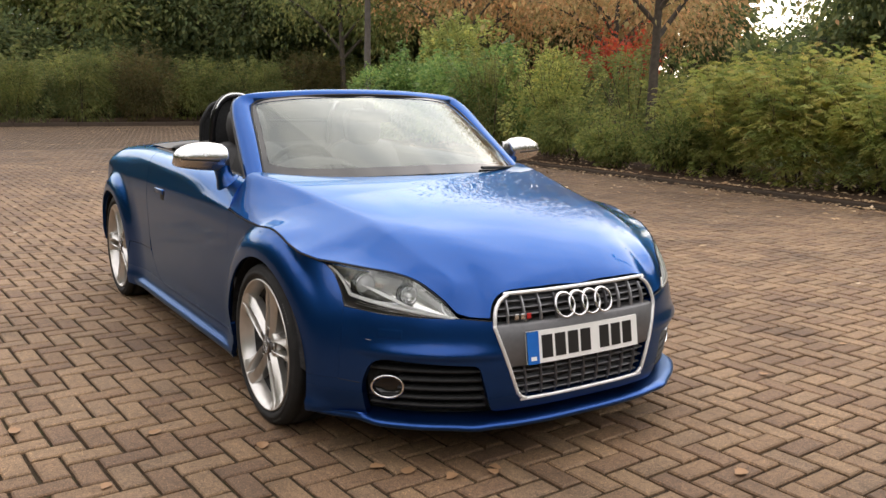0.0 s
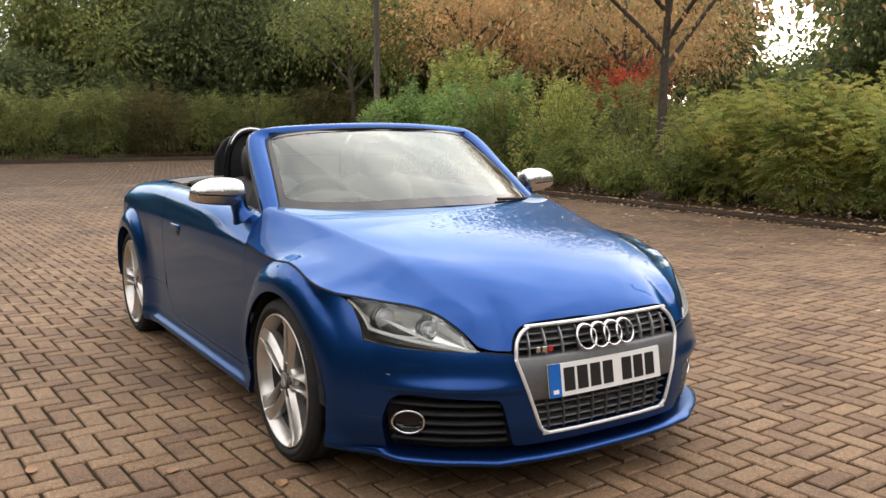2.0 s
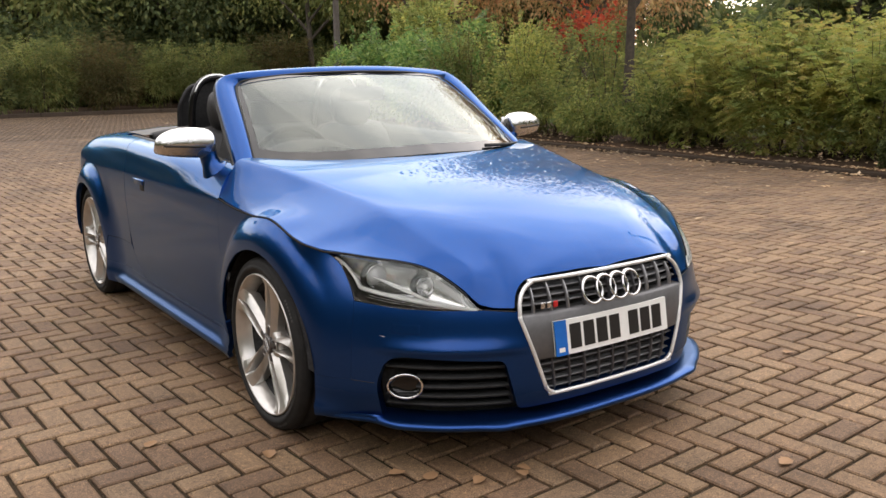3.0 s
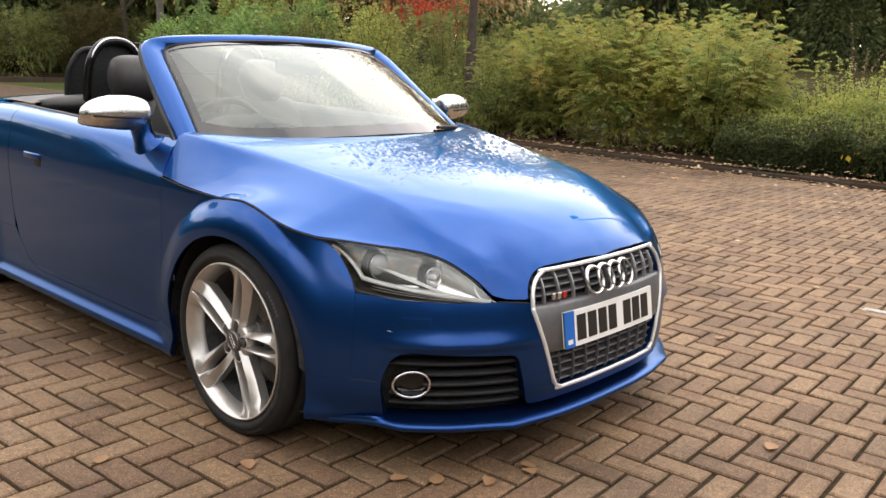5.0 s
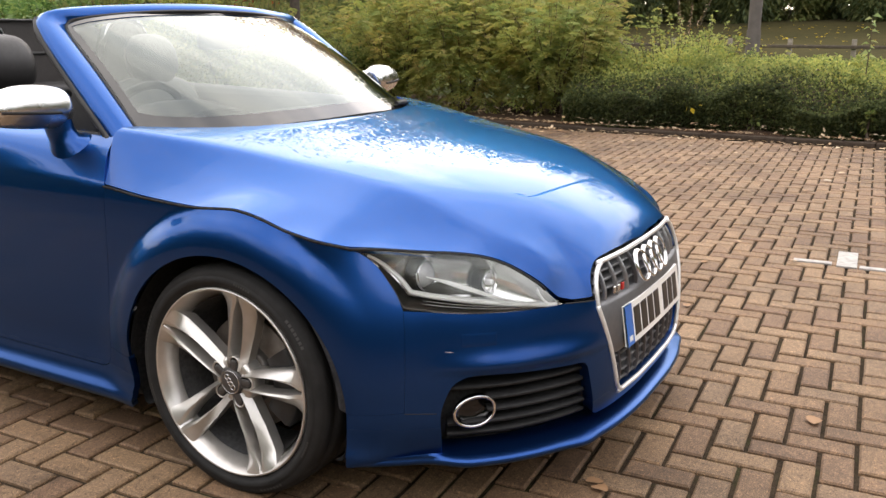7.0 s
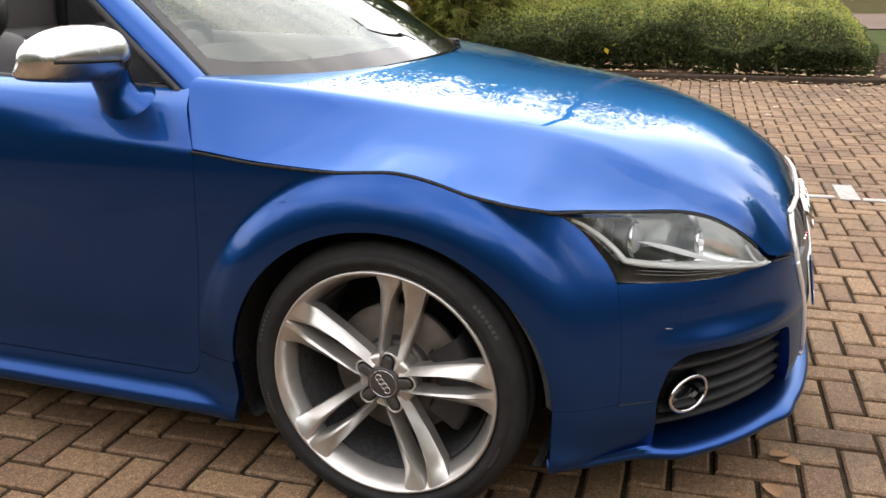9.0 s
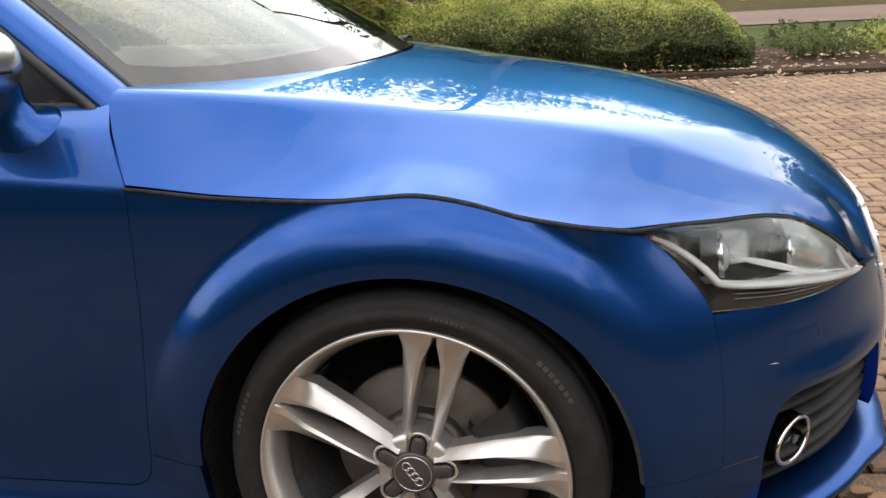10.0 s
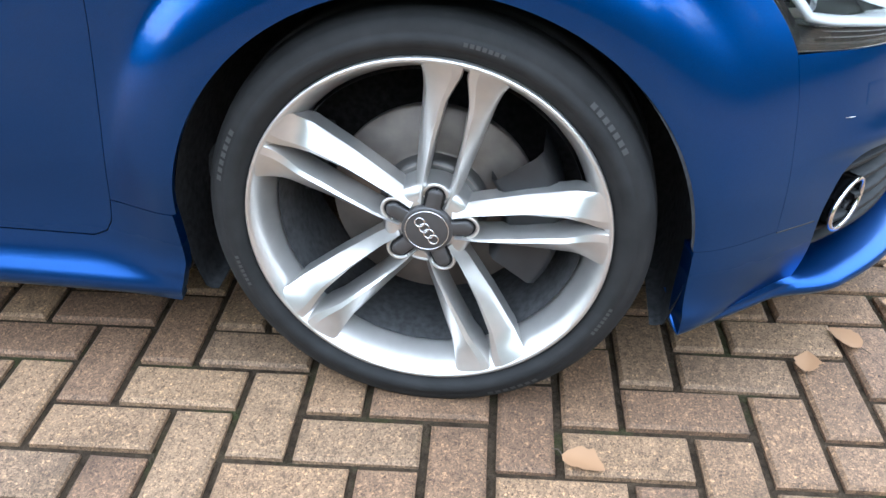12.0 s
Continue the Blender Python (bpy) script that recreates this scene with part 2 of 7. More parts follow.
def panel(fn, poly, cell=0.012, holes=(), gap=0.002, fold=0.018, thick=None):
    """A panel of the surface fn(u, v), trimmed to the outline poly in (u, v), less the holes, with edges folded inwards.
    fn takes arrays and returns places; its inward side is found from the fold's sign."""
    poly = shrink(poly, gap)
    holes = [shrink(h, -gap) for h in holes]
    lo, hi = poly.min(0) - cell, poly.max(0) + cell
    nu, nv = (int(math.ceil(d / cell)) + 1 for d in hi - lo)
    u, v = np.meshgrid(lo[0] + cell * np.arange(nu), lo[1] + cell * np.arange(nv), indexing="ij")
    q = np.c_[u.ravel(), v.ravel()]
    idx = np.arange(nu * nv).reshape(nu, nv)
    cells = np.stack([idx[:-1, :-1], idx[1:, :-1], idx[1:, 1:], idx[:-1, 1:]], -1).reshape(-1, 4)
    mid = q[cells].mean(1)
    keep = inside(poly, mid)
    for h in holes:
        keep &= ~inside(h, mid)
    cells = cells[keep]
    edges = {}
    for c in cells:
        for a, b in zip(c, np.roll(c, -1)):
            edges[(a, b)] = edges.get((a, b), 0) + 1
    rim = [(a, b) for (a, b) in edges if (b, a) not in edges]
    rv = np.unique(np.array(rim))
    outl = [poly, *[np.array(h, float) for h in holes]]
    for _ in range(1):
        cand = [nearest(o, q[rv]) for o in outl]
        which = np.argmin([c[1] for c in cand], 0)
        snap = np.array([cand[w][0][k] for k, w in enumerate(which)])
        dist = np.array([cand[w][1][k] for k, w in enumerate(which)])
        ok = dist < cell * 1.5
        off = snap - q[rv]
        # a hair's breadth of gap on the inner side of the outline
        q[rv[ok]] = snap[ok]
        for o in outl:
            for c in sharp(o):
                d = np.hypot(*(q[rv] - c).T)
                if d.min() < cell * 1.5:
                    q[rv[np.argmin(d)]] = c
    # relax the row next to the rim so that no slivers are left
    nb = {}
    for (a, b) in edges:
        nb.setdefault(a, set()).add(b)
        nb.setdefault(b, set()).add(a)
    rimset = set(rv.tolist())
    near = {n for r in rv.tolist() for n in nb[r]} - rimset
    for _ in range(2):
        moved = {n: np.mean([q[k] for k in nb[n]], 0) for n in near}
        for n, p in moved.items():
            q[n] = p
    used = np.unique(cells)
    remap = {o: i for i, o in enumerate(used)}
    uv = q[used]
    pos = np.array(fn(uv[:, 0], uv[:, 1])).T
    e = 1e-3
    du = np.array(fn(uv[:, 0] + e, uv[:, 1])).T - np.array(fn(uv[:, 0] - e, uv[:, 1])).T
    dv = np.array(fn(uv[:, 0], uv[:, 1] + e)).T - np.array(fn(uv[:, 0], uv[:, 1] - e)).T
    nrm = np.cross(du, dv)
    nrm /= np.maximum(np.linalg.norm(nrm, axis=1)[:, None], 1e-12)
    bm = bmesh.new()
    vs = [bm.verts.new(p) for p in pos]
    for c in cells:
        try:
            bm.faces.new([vs[remap[k]] for k in c])
        except ValueError:
            pass
    if fold:
        low = {}
        for r in rimset:
            i = remap[r]
            low[r] = bm.verts.new(pos[i] - nrm[i] * fold)
        for a, b in rim:
            try:
                bm.faces.new([vs[remap[b]], vs[remap[a]], low[a], low[b]])
            except ValueError:
                pass
        bm.edges.ensure_lookup_table()
        for a, b in rim:
            ed = bm.edges.get((vs[remap[a]], vs[remap[b]]))
            if ed:
                ed.smooth = False
    return bm


def finish(bm, smooth=True):
    for f in bm.faces:
        f.smooth = smooth
    return bm


def mirror_x(bm):
    b = bm.copy()
    for v in b.verts:
        v.co.x = -v.co.x
    bmesh.ops.reverse_faces(b, faces=b.faces[:])
    return b


def part(name, bm, material, parent=None, label="", smooth=True, free=True):
    """Links a bmesh as one mesh object under a thing or a part."""
    finish(bm, smooth)
    me = bpy.data.meshes.new(name)
    bm.to_mesh(me)
    if free:
        bm.free()
    me.materials.append(material)
    ob = new(name, me)
    if parent:
        ob.parent = parent
    return tagged(ob, label)


def both(name, bm, material, parent, label=""):
    """A part and its mirror image on the other side."""
    other = mirror_x(bm)
    return part(name, bm, material, parent, label), part(name, other, material, parent, label)


def join(*bms):
    out = bmesh.new()
    for b in bms:
        me = bpy.data.meshes.new("tmp")
        b.to_mesh(me)
        out.from_mesh(me)
        bpy.data.meshes.remove(me)
        b.free()
    return out


def grid(pts, close_u=False, close_v=False):
    """Faces over an array of places [u][v]."""
    p = np.array(pts, float)
    bm = bmesh.new()
    vs = [[bm.verts.new(q) for q in row] for row in p]
    nu, nv = len(vs), len(vs[0])
    for i in range(nu if close_u else nu - 1):
        for j in range(nv if close_v else nv - 1):
            f = [vs[i][j], vs[(i + 1) % nu][j], vs[(i + 1) % nu][(j + 1) % nv], vs[i][(j + 1) % nv]]
            if len(set(f)) == 4:
                bm.faces.new(f)
    return bm


def revolve(profile, n=64, axis="x"):
    """Turns a profile of (along, radius) round an axis; the ends stay open."""
    rows = []
    for k in range(n):
        a = 2 * math.pi * k / n
        c, s = math.cos(a), math.sin(a)
        rows.append([(h, r * c, r * s) if axis == "x" else (r * c, h, r * s) if axis == "y" else (r * c, r * s, h) for h, r in profile])
    return grid(rows, close_u=True)


def tube(path, radius, n=10, closed=False, flat=1.0, up=(0, 0, 1)):
    """A tube along places; radius a number or one a place; flat squeezes it across up."""
    p = np.array(path, float)
    k = len(p)
    tan = (np.roll(p, -1, 0) - np.roll(p, 1, 0)) if closed else np.gradient(p, axis=0)
    tan /= np.linalg.norm(tan, axis=1)[:, None]
    side = np.cross(tan, np.array(up, float))
    bad = np.linalg.norm(side, axis=1) < 1e-4
    side[bad] = np.cross(tan[bad], (1.0, 0.02, 0))
    side /= np.linalg.norm(side, axis=1)[:, None]
    nor = np.cross(side, tan)
    rad = np.broadcast_to(radius, (k,))
    rows = []
    for i in range(k):
        rows.append([p[i] + rad[i] * (math.cos(a) * side[i] * flat + math.sin(a) * nor[i]) for a in np.linspace(0, 2 * math.pi, n, endpoint=False)])
    bm = grid(rows, close_u=closed, close_v=True)
    if not closed:
        bm.verts.ensure_lookup_table()
        bm.faces.new([bm.verts[j] for j in range(n)][::-1])
        bm.faces.new([bm.verts[(k - 1) * n + j] for j in range(n)])
    return bm


def block(size, at=(0, 0, 0), bevel=0.004, seg=2, rot=None):
    """A box with rounded edges."""
    bm = bmesh.new()
    bmesh.ops.create_cube(bm, size=1)
    bmesh.ops.scale(bm, vec=size, verts=bm.verts)
    if bevel:
        bmesh.ops.bevel(bm, geom=bm.edges[:] + bm.verts[:], offset=bevel, segments=seg, profile=0.6, affect="EDGES")
    if rot:
        bmesh.ops.rotate(bm, cent=(0, 0, 0), matrix=rot, verts=bm.verts)
    bmesh.ops.translate(bm, vec=at, verts=bm.verts)
    return bm


def rounded(pts, r, n=6):
    """A closed outline with rounded corners."""
    out = []
    p = [np.array(q, float) for q in pts]
    for i, b in enumerate(p):
        a, c = p[i - 1], p[(i + 1) % len(p)]
        rr = r[i] if isinstance(r, (list, tuple)) else r
        u, w = (a - b) / np.linalg.norm(a - b), (c - b) / np.linalg.norm(c - b)
        s, e = b + u * rr, b + w * rr
        for t in np.linspace(0, 1, n + 1):
            out.append((1 - t) ** 2 * s + 2 * t * (1 - t) * b + t * t * e)
    return np.array(out)


# ---- the car: body surfaces ----
# x across (the driver's side is -x), y along (front towards -y, front axle at y = 0), z up.
HUB_Z, ARCH_Z, ARCH_R, AXLE = 0.308, 0.295, 0.360, 2.468
PLAN = smooth_path([(0, -0.872), (0.15, -0.870), (0.30, -0.855), (0.40, -0.829), (0.50, -0.784), (0.60, -0.719), (0.68, -0.645),
                    (0.748, -0.56), (0.805, -0.46), (0.838, -0.35), (0.856, -0.2), (0.866, 0.0), (0.870, 0.3), (0.872, 0.6),
                    (0.876, 1.2), (0.880, 1.8), (0.885, 2.47), (0.855, 2.90), (0.775, 3.14), (0.58, 3.26), (0.3, 3.31), (0, 3.315)], 10)
_seg = np.hypot(*np.diff(PLAN, axis=0).T)
PLAN_S = np.r_[0, np.cumsum(_seg)]
_tan = np.gradient(PLAN, PLAN_S, axis=0)
PLAN_N = np.c_[_tan[:, 1], -_tan[:, 0]]
_mid = (PLAN[:, 1] > -0.6) & (PLAN[:, 1] < 3.0) & (PLAN[:, 0] > 0.7)


def s_of_y(y):
    return np.interp(y, PLAN[_mid][:, 1], PLAN_S[_mid])


def s_of_a(a):
    k = PLAN[:, 1] < 0.0
    return np.interp(a, PLAN[k][:, 0], PLAN_S[k])


def y_of_s(s):
    return np.interp(s, PLAN_S, PLAN[:, 1])


NOSE_D = soft_curve([0.12, 0.17, 0.22, 0.28, 0.36, 0.44, 0.52, 0.58, 0.64, 0.72], [0.05, 0.028, 0.010, 0.0, 0.0, 0.007, 0.020, 0.040, 0.075, 0.15], 0.018)
SIDE_D = soft_curve([0.12, 0.150, 0.165, 0.178, 0.192, 0.210, 0.245, 0.30, 0.38, 0.48, 0.58, 0.70, 0.76, 0.80, 0.88],
                    [0.04, 0.0, -0.017, -0.020, -0.010, 0.004, 0.012, 0.014, 0.010, 0.0065, 0.004, 0.003, 0.007, 0.013, 0.03], 0.006)
SHOULDER = pchip([-0.335, -0.26, -0.185, -0.107, -0.022, 0.1, 0.275, 0.445, 0.83, 1.5, 2.0, 2.5, 2.9, 3.15, 3.32],
                 [0.702, 0.719, 0.734, 0.757, 0.770, 0.763, 0.770, 0.787, 0.808, 0.832, 0.845, 0.845, 0.79, 0.74, 0.72])
FLARE = soft_curve([0.30, 0.36, 0.385, 0.41, 0.44, 0.466, 0.474, 0.60], [0.046, 0.046, 0.044, 0.038, 0.024, 0.004, 0.0, 0.0], 0.003)


SOFT_FLARE = soft_curve([0.30, 0.36, 0.39, 0.43, 0.48, 0.54, 0.70], [0.046, 0.046, 0.041, 0.024, 0.006, 0.0, 0.0], 0.014)

WIDE_FLARE = soft_curve([0.30, 0.36, 0.40, 0.45, 0.52, 0.58, 0.75], [0.046, 0.046, 0.038, 0.022, 0.006, 0.0, 0.0], 0.02)


def flare(dy, dz):
    """How far the skin stands out round a wheel: crisp over the top, soft towards the ends."""
    r = np.hypot(dy, dz)
    up = np.arctan2(dz, np.abs(dy))
    ahead = np.asarray(dy) < 0
    k = np.where(ahead, step(0.40, 1.20, up), step(-0.15, 0.75, up))
    # behind the wheel the lip fades into the sill
    fade = np.where(ahead, 1.0, 0.30 + 0.70 * step(-0.15, 0.10, dz))
    return (FLARE(r) * k + np.where(ahead, WIDE_FLARE(r), SOFT_FLARE(r)) * (1 - k)) * fade


def wrap(s, z):
    """The body's outer skin, from the nose's middle round the driver's side to the tail's middle."""
    s, z = np.asarray(s, float), np.asarray(z, float)
    a, y = np.interp(s, PLAN_S, PLAN[:, 0]), np.interp(s, PLAN_S, PLAN[:, 1])
    na, ny = np.interp(s, PLAN_S, PLAN_N[:, 0]), np.interp(s, PLAN_S, PLAN_N[:, 1])
    w = step(-0.55, -0.25, y) * (1 - step(2.75, 3.1, y))
    d = NOSE_D(z) * (1 - w) + SIDE_D(z) * w
    bulge = flare(y, z - ARCH_Z) + flare(y - AXLE, z - ARCH_Z)
    bulge = bulge + 0.013 * np.exp(-((z - 0.410) / np.where(z > 0.410, 0.032, 0.012)) ** 2) * step(-0.88, -0.77, y) * (1 - step(-0.70, -0.50, y)) * (a < 0.85)
    o = np.maximum(bulge - np.maximum(d, 0), -d)
    return -(a + na * o), y + ny * o, z


WAIST_A = pchip([0.3, 0.52, 1.0, 1.7, 2.2, 2.6, 2.9, 3.2], [0.735, 0.745, 0.765, 0.768, 0.745, 0.70, 0.64, 0.55])
WAIST_Z = pchip([0.3, 0.52, 1.0, 1.6, 2.0, 2.4, 2.7, 2.95, 3.2], [0.905, 0.907, 0.922, 0.938, 0.945, 0.935, 0.900, 0.845, 0.77])
U_SPAN = 0.16


def side(s, v):
    """The side with the shoulder that rises above its crease to the waist: v is the height up to the crease, and goes on by U_SPAN."""
    s, v = np.asarray(s, float), np.asarray(v, float)
    y = y_of_s(s)
    zs = SHOULDER(y)
    x0, y0, z0 = wrap(s, np.minimum(v, zs))
    t = np.clip((v - zs) / U_SPAN, 0, 1.1)
    a1, z1 = WAIST_A(y), WAIST_Z(y)
    a0 = -x0
    arc = (0.012 + 0.020 * step(0.5, 1.15, y)) * np.sin(np.pi * np.clip(t, 0, 1))
    up = t > 0
    x = np.where(up, -(a0 + (a1 - a0) * t + arc * 0.7), x0)
    z = np.where(up, z0 + (z1 - z0) * t + arc * 0.7, z0)
    return x, y0 * 1.0, z


# bonnet: middle line, crease and edge along y
HOOD_Z0 = pchip([-0.90, -0.86, -0.828, -0.80, -0.76, -0.68, -0.55, -0.4, -0.2, 0.0, 0.19, 0.6], [0.50, 0.57, 0.618, 0.646, 0.673, 0.710, 0.757, 0.803, 0.853, 0.893, 0.925, 0.96])
HOOD_AC = pchip([-0.9, -0.79, -0.70, -0.58, -0.47, -0.35, -0.25, 0.0, 0.27, 0.45, 0.6], [0.38, 0.425, 0.485, 0.525, 0.545, 0.556, 0.568, 0.617, 0.684, 0.734, 0.748])
HOOD_ZC = pchip([-0.9, -0.86, -0.79, -0.70, -0.58, -0.47, -0.35, -0.25, 0.0, 0.27, 0.45, 0.6], [0.40, 0.460, 0.562, 0.629, 0.684, 0.722, 0.759, 0.786, 0.837, 0.880, 0.903, 0.911])
_HE = [(-0.90, 0.44, 0.38), (-0.82, 0.45, 0.500), (-0.757, 0.485, 0.548), (-0.70, 0.595, 0.575), (-0.62, 0.680, 0.620), (-0.52, 0.740, 0.660), (-0.42, 0.785, 0.686)]
for _y in (-0.335, -0.26, -0.185, -0.107, -0.06, -0.022, 0.03, 0.1, 0.275, 0.445, 0.6):
    _zs = float(SHOULDER(_y))
    _HE.append((_y, float(-wrap(s_of_y(_y), _zs)[0]), _zs))
HOOD_AE = pchip([e[0] for e in _HE], [e[1] for e in _HE])
HOOD_ZE = pchip([e[0] for e in _HE], [e[2] for e in _HE])
_TY, _TA = np.linspace(-0.90, 0.60, 151), np.linspace(0, 0.96, 97)
_TAB = []
for _y in _TY:
    z0, ac, zc, ae, ze = (float(f(_y)) for f in (HOOD_Z0, HOOD_AC, HOOD_ZC, HOOD_AE, HOOD_ZE))
    sl = (ze - zc) / (ae - ac)
    am = ac + 0.62 * (ae - ac)
    zc += 0.014 * float(step(-0.75, -0.55, _y)) * (1 - float(step(-0.25, 0.5, _y)))
    zm = zc + 0.62 * (ze - zc) + 0.04 * max(ae - ac, 0.0)
    sq = 1 - float(step(-0.80, -0.60, _y))      # squarer across the nose
    k1, k2 = 0.27 - 0.12 * sq, 0.88 - 0.20 * sq
    row = pchip([-ac * 0.5, 0, ac * 0.5, ac * 0.93, ac, am, ae, ae + 0.1], [z0 + k1 * (zc - z0), z0, z0 + k1 * (zc - z0), z0 + k2 * (zc - z0), zc, zm, ze, ze - 0.12])(_TA)
    _TAB.append(row)
_TAB = np.array(_TAB)
for _ in range(1):
    _TAB[:, 1:-1] = 0.25 * _TAB[:, :-2] + 0.5 * _TAB[:, 1:-1] + 0.25 * _TAB[:, 2:]
for _ in range(4):
    _TAB[1:-1] = 0.25 * _TAB[:-2] + 0.5 * _TAB[1:-1] + 0.25 * _TAB[2:]


# behind the lamps the bonnet follows three even curves: its middle, its ridge and its edge
def even(f, lo=-0.66, hi=0.60, deg=4):
    y = np.linspace(lo, hi, 160)
    c = np.polyfit(y, f(y), deg)
    return np.polyval(c, _TY)


_z0, _ac, _zc, _ze = even(HOOD_Z0, -0.60), even(HOOD_AC), even(HOOD_ZC) + 0.024, even(HOOD_ZE, -0.40)
_ae = HOOD_AE(_TY)
_FAIR = np.zeros_like(_TAB)
for _i in range(len(_TY)):
    _t = _TA / _ac[_i]
    _u = (_TA - _ac[_i]) / (_ae[_i] - _ac[_i])
    _flank = _zc[_i] + (_ze[_i] - _zc[_i]) * _u - 0.075 * (_ae[_i] - _ac[_i]) * _u * (1 - _u)
    _row = np.where(_t < 1, _z0[_i] - (_z0[_i] - _zc[_i]) * np.abs(_t) ** 1.9, _flank)
    _pad = np.r_[_row[12:0:-1], _row, _row[-1] + (_row[-1] - _row[-2]) * np.arange(1, 13)]
    _k = np.exp(-0.5 * (np.arange(-12, 13) / 1.25) ** 2)
    _FAIR[_i] = np.convolve(_pad, _k / _k.sum(), "valid")
# the outermost hand's width is drawn on to the shoulder's own edge
_at = np.array([np.interp(_ae[_i], _TA, _FAIR[_i]) for _i in range(len(_TY))])
_FAIR += (HOOD_ZE(_TY) - _at)[:, None] * step(0, 1, (_TA[None, :] - (_ae[:, None] - 0.13)) / 0.13)
_TAB = _TAB + (_FAIR - _TAB) * step(-0.60, -0.38, _TY)[:, None]
# between the lamps the ridge runs on, crisp, to the lamps' inner tips
_lid = np.interp(_TY, [-0.757, -0.728, -0.688, -0.63, -0.556, -0.482, -0.398, -0.3, 0.1], [0.488, 0.511, 0.540, 0.578, 0.642, 0.707, 0.770, 0.80, 0.80])
_brow = np.array(_TAB)
for _i in range(len(_TY)):
    _c, _l = float(HOOD_AC(_TY[_i])), float(_lid[_i])
    _h, _e = float(HOOD_ZC(_TY[_i])) + 0.024, float(np.interp(_lid[_i], _TA, _TAB[_i]))
    _top = _TAB[_i, 0] - (_TAB[_i, 0] - _h) * (_TA / _c) ** 1.9
    _u = np.clip((_TA - _c) / max(_l - _c, 0.01), 0, 1)
    _row = np.where(_TA < _c, _top, np.where(_TA < _l, _h + (_e - _h) * _u - 0.075 * (_l - _c) * _u * (1 - _u), _TAB[_i]))
    _pad = np.r_[_row[12:0:-1], _row, _row[-1] + (_row[-1] - _row[-2]) * np.arange(1, 13)]
    _fair = np.convolve(_pad, _k / _k.sum(), "valid")
    _brow[_i] = _TAB[_i] + (_fair - _TAB[_i]) * (1 - step(0, 1, (_TA - (_l - 0.035)) / 0.03))
_TAB = _TAB + (_brow - _TAB) * (step(-0.80, -0.70, _TY) * (1 - step(-0.44, -0.34, _TY)))[:, None]
for _ in range(3):
    _soft = np.array(_TAB)
    _soft[1:-1] = 0.25 * _TAB[:-2] + 0.5 * _TAB[1:-1] + 0.25 * _TAB[2:]
    _TAB = _TAB + (_soft - _TAB) * ((_TY > -0.72) & (_TY < -0.3))[:, None]


def table_z(tab, a, y):
    fy = np.clip((np.asarray(y, float) + 0.90) / 0.01, 0, 149.999)
    fa = np.clip(np.abs(np.asarray(a, float)) / 0.01, 0, 95.999)
    i, j = fy.astype(int), fa.astype(int)
    u, w = fy - i, fa - j
    return tab[i, j] * (1 - u) * (1 - w) + tab[i + 1, j] * u * (1 - w) + tab[i, j + 1] * (1 - u) * w + tab[i + 1, j + 1] * u * w


def y_at(tab, a, z):
    """Where a surface comes down to the height z."""
    y = np.linspace(-0.89, -0.60, 600)
    return float(np.interp(z, table_z(tab, np.full(600, a), y), y))


GRILLE = rounded([(-0.384, 0.613), (-0.380, 0.505), (-0.287, 0.247), (0.287, 0.247), (0.380, 0.505), (0.384, 0.613)], [0.098, 0.010, 0.042, 0.042, 0.010, 0.098], 10)
# the bonnet's lip: along the seam from the lamp, round the grille's upper corner and over its top
_lipa = [(0.488, 0.538), (0.465, 0.5365), (0.44, 0.534), (0.415, 0.531), (0.396, 0.5295)]
_lipb = [(0.3915, 0.538), (0.3895, 0.552), (0.3845, 0.570), (0.3755, 0.587), (0.3620, 0.601), (0.3420, 0.6115), (0.315, 0.6175), (0.27, 0.6195), (0.18, 0.620), (0.09, 0.620), (0.0, 0.620)]
_lip = []
for _a, _z in _lipa + _lipb:
    _x, _yy, _ = wrap(s_of_a(_a), _z)
    _lip.append((-float(_x), float(_yy), _z))
# draw the bonnet's nose on to that lip
_sx = np.array([p[0] for p in _lip])[::-1]
_ss = np.array([y_at(_TAB, p[0], p[2]) - p[1] for p in _lip])[::-1]
_shift = np.interp(_TA, _sx, _ss, right=0.0)
for _ in range(2):
    _shift[1:-1] = 0.25 * _shift[:-2] + 0.5 * _shift[1:-1] + 0.25 * _shift[2:]
_w = 1 - step(-0.79, -0.56, _TY)
_TAB = table_z(_TAB, np.broadcast_to(_TA, _TAB.shape), _TY[:, None] + _shift[None, :] * _w[:, None])
# the full brow that the bonnet keeps until close to its lip
_lipy = np.interp(_TA, _sx, np.array([p[1] for p in _lip])[::-1])
_far = np.clip((_TY[:, None] - _lipy[None, :]) / (0.02 - _lipy[None, :]), 0, 1)
_TAB += 0.027 * np.sin(np.pi * _far ** 0.60) ** 1.25 * (1 - step(0, 1, (_TA[None, :] - (_lid[:, None] - 0.34)) / 0.32))


def hood_z(a, y):
    return table_z(_TAB, a, y)


def hood(x, y):
    return x, y, hood_z(x, y)


def arch(cy, a0, a1, n=40, r=ARCH_R):
    """Points of a wheel arch from angle a0 to a1, in degrees from straight ahead over the top."""
    return [(cy - r * math.cos(radians(t)), ARCH_Z + r * math.sin(radians(t))) for t in np.linspace(a0, a1, n)]


def sy(pts):
    """(y, z) to (s, z) on the side."""
    return [(float(s_of_y(y)), z) for y, z in pts]


def sa(pts):
    """(a, z) to (s, z) on the nose."""
    return [(float(s_of_a(a)), z) for a, z in pts]


def line_z(y0, y1, n, f=SHOULDER, add=0.0):
    return [(y, float(f(y)) + add) for y in np.linspace(y0, y1, n)]


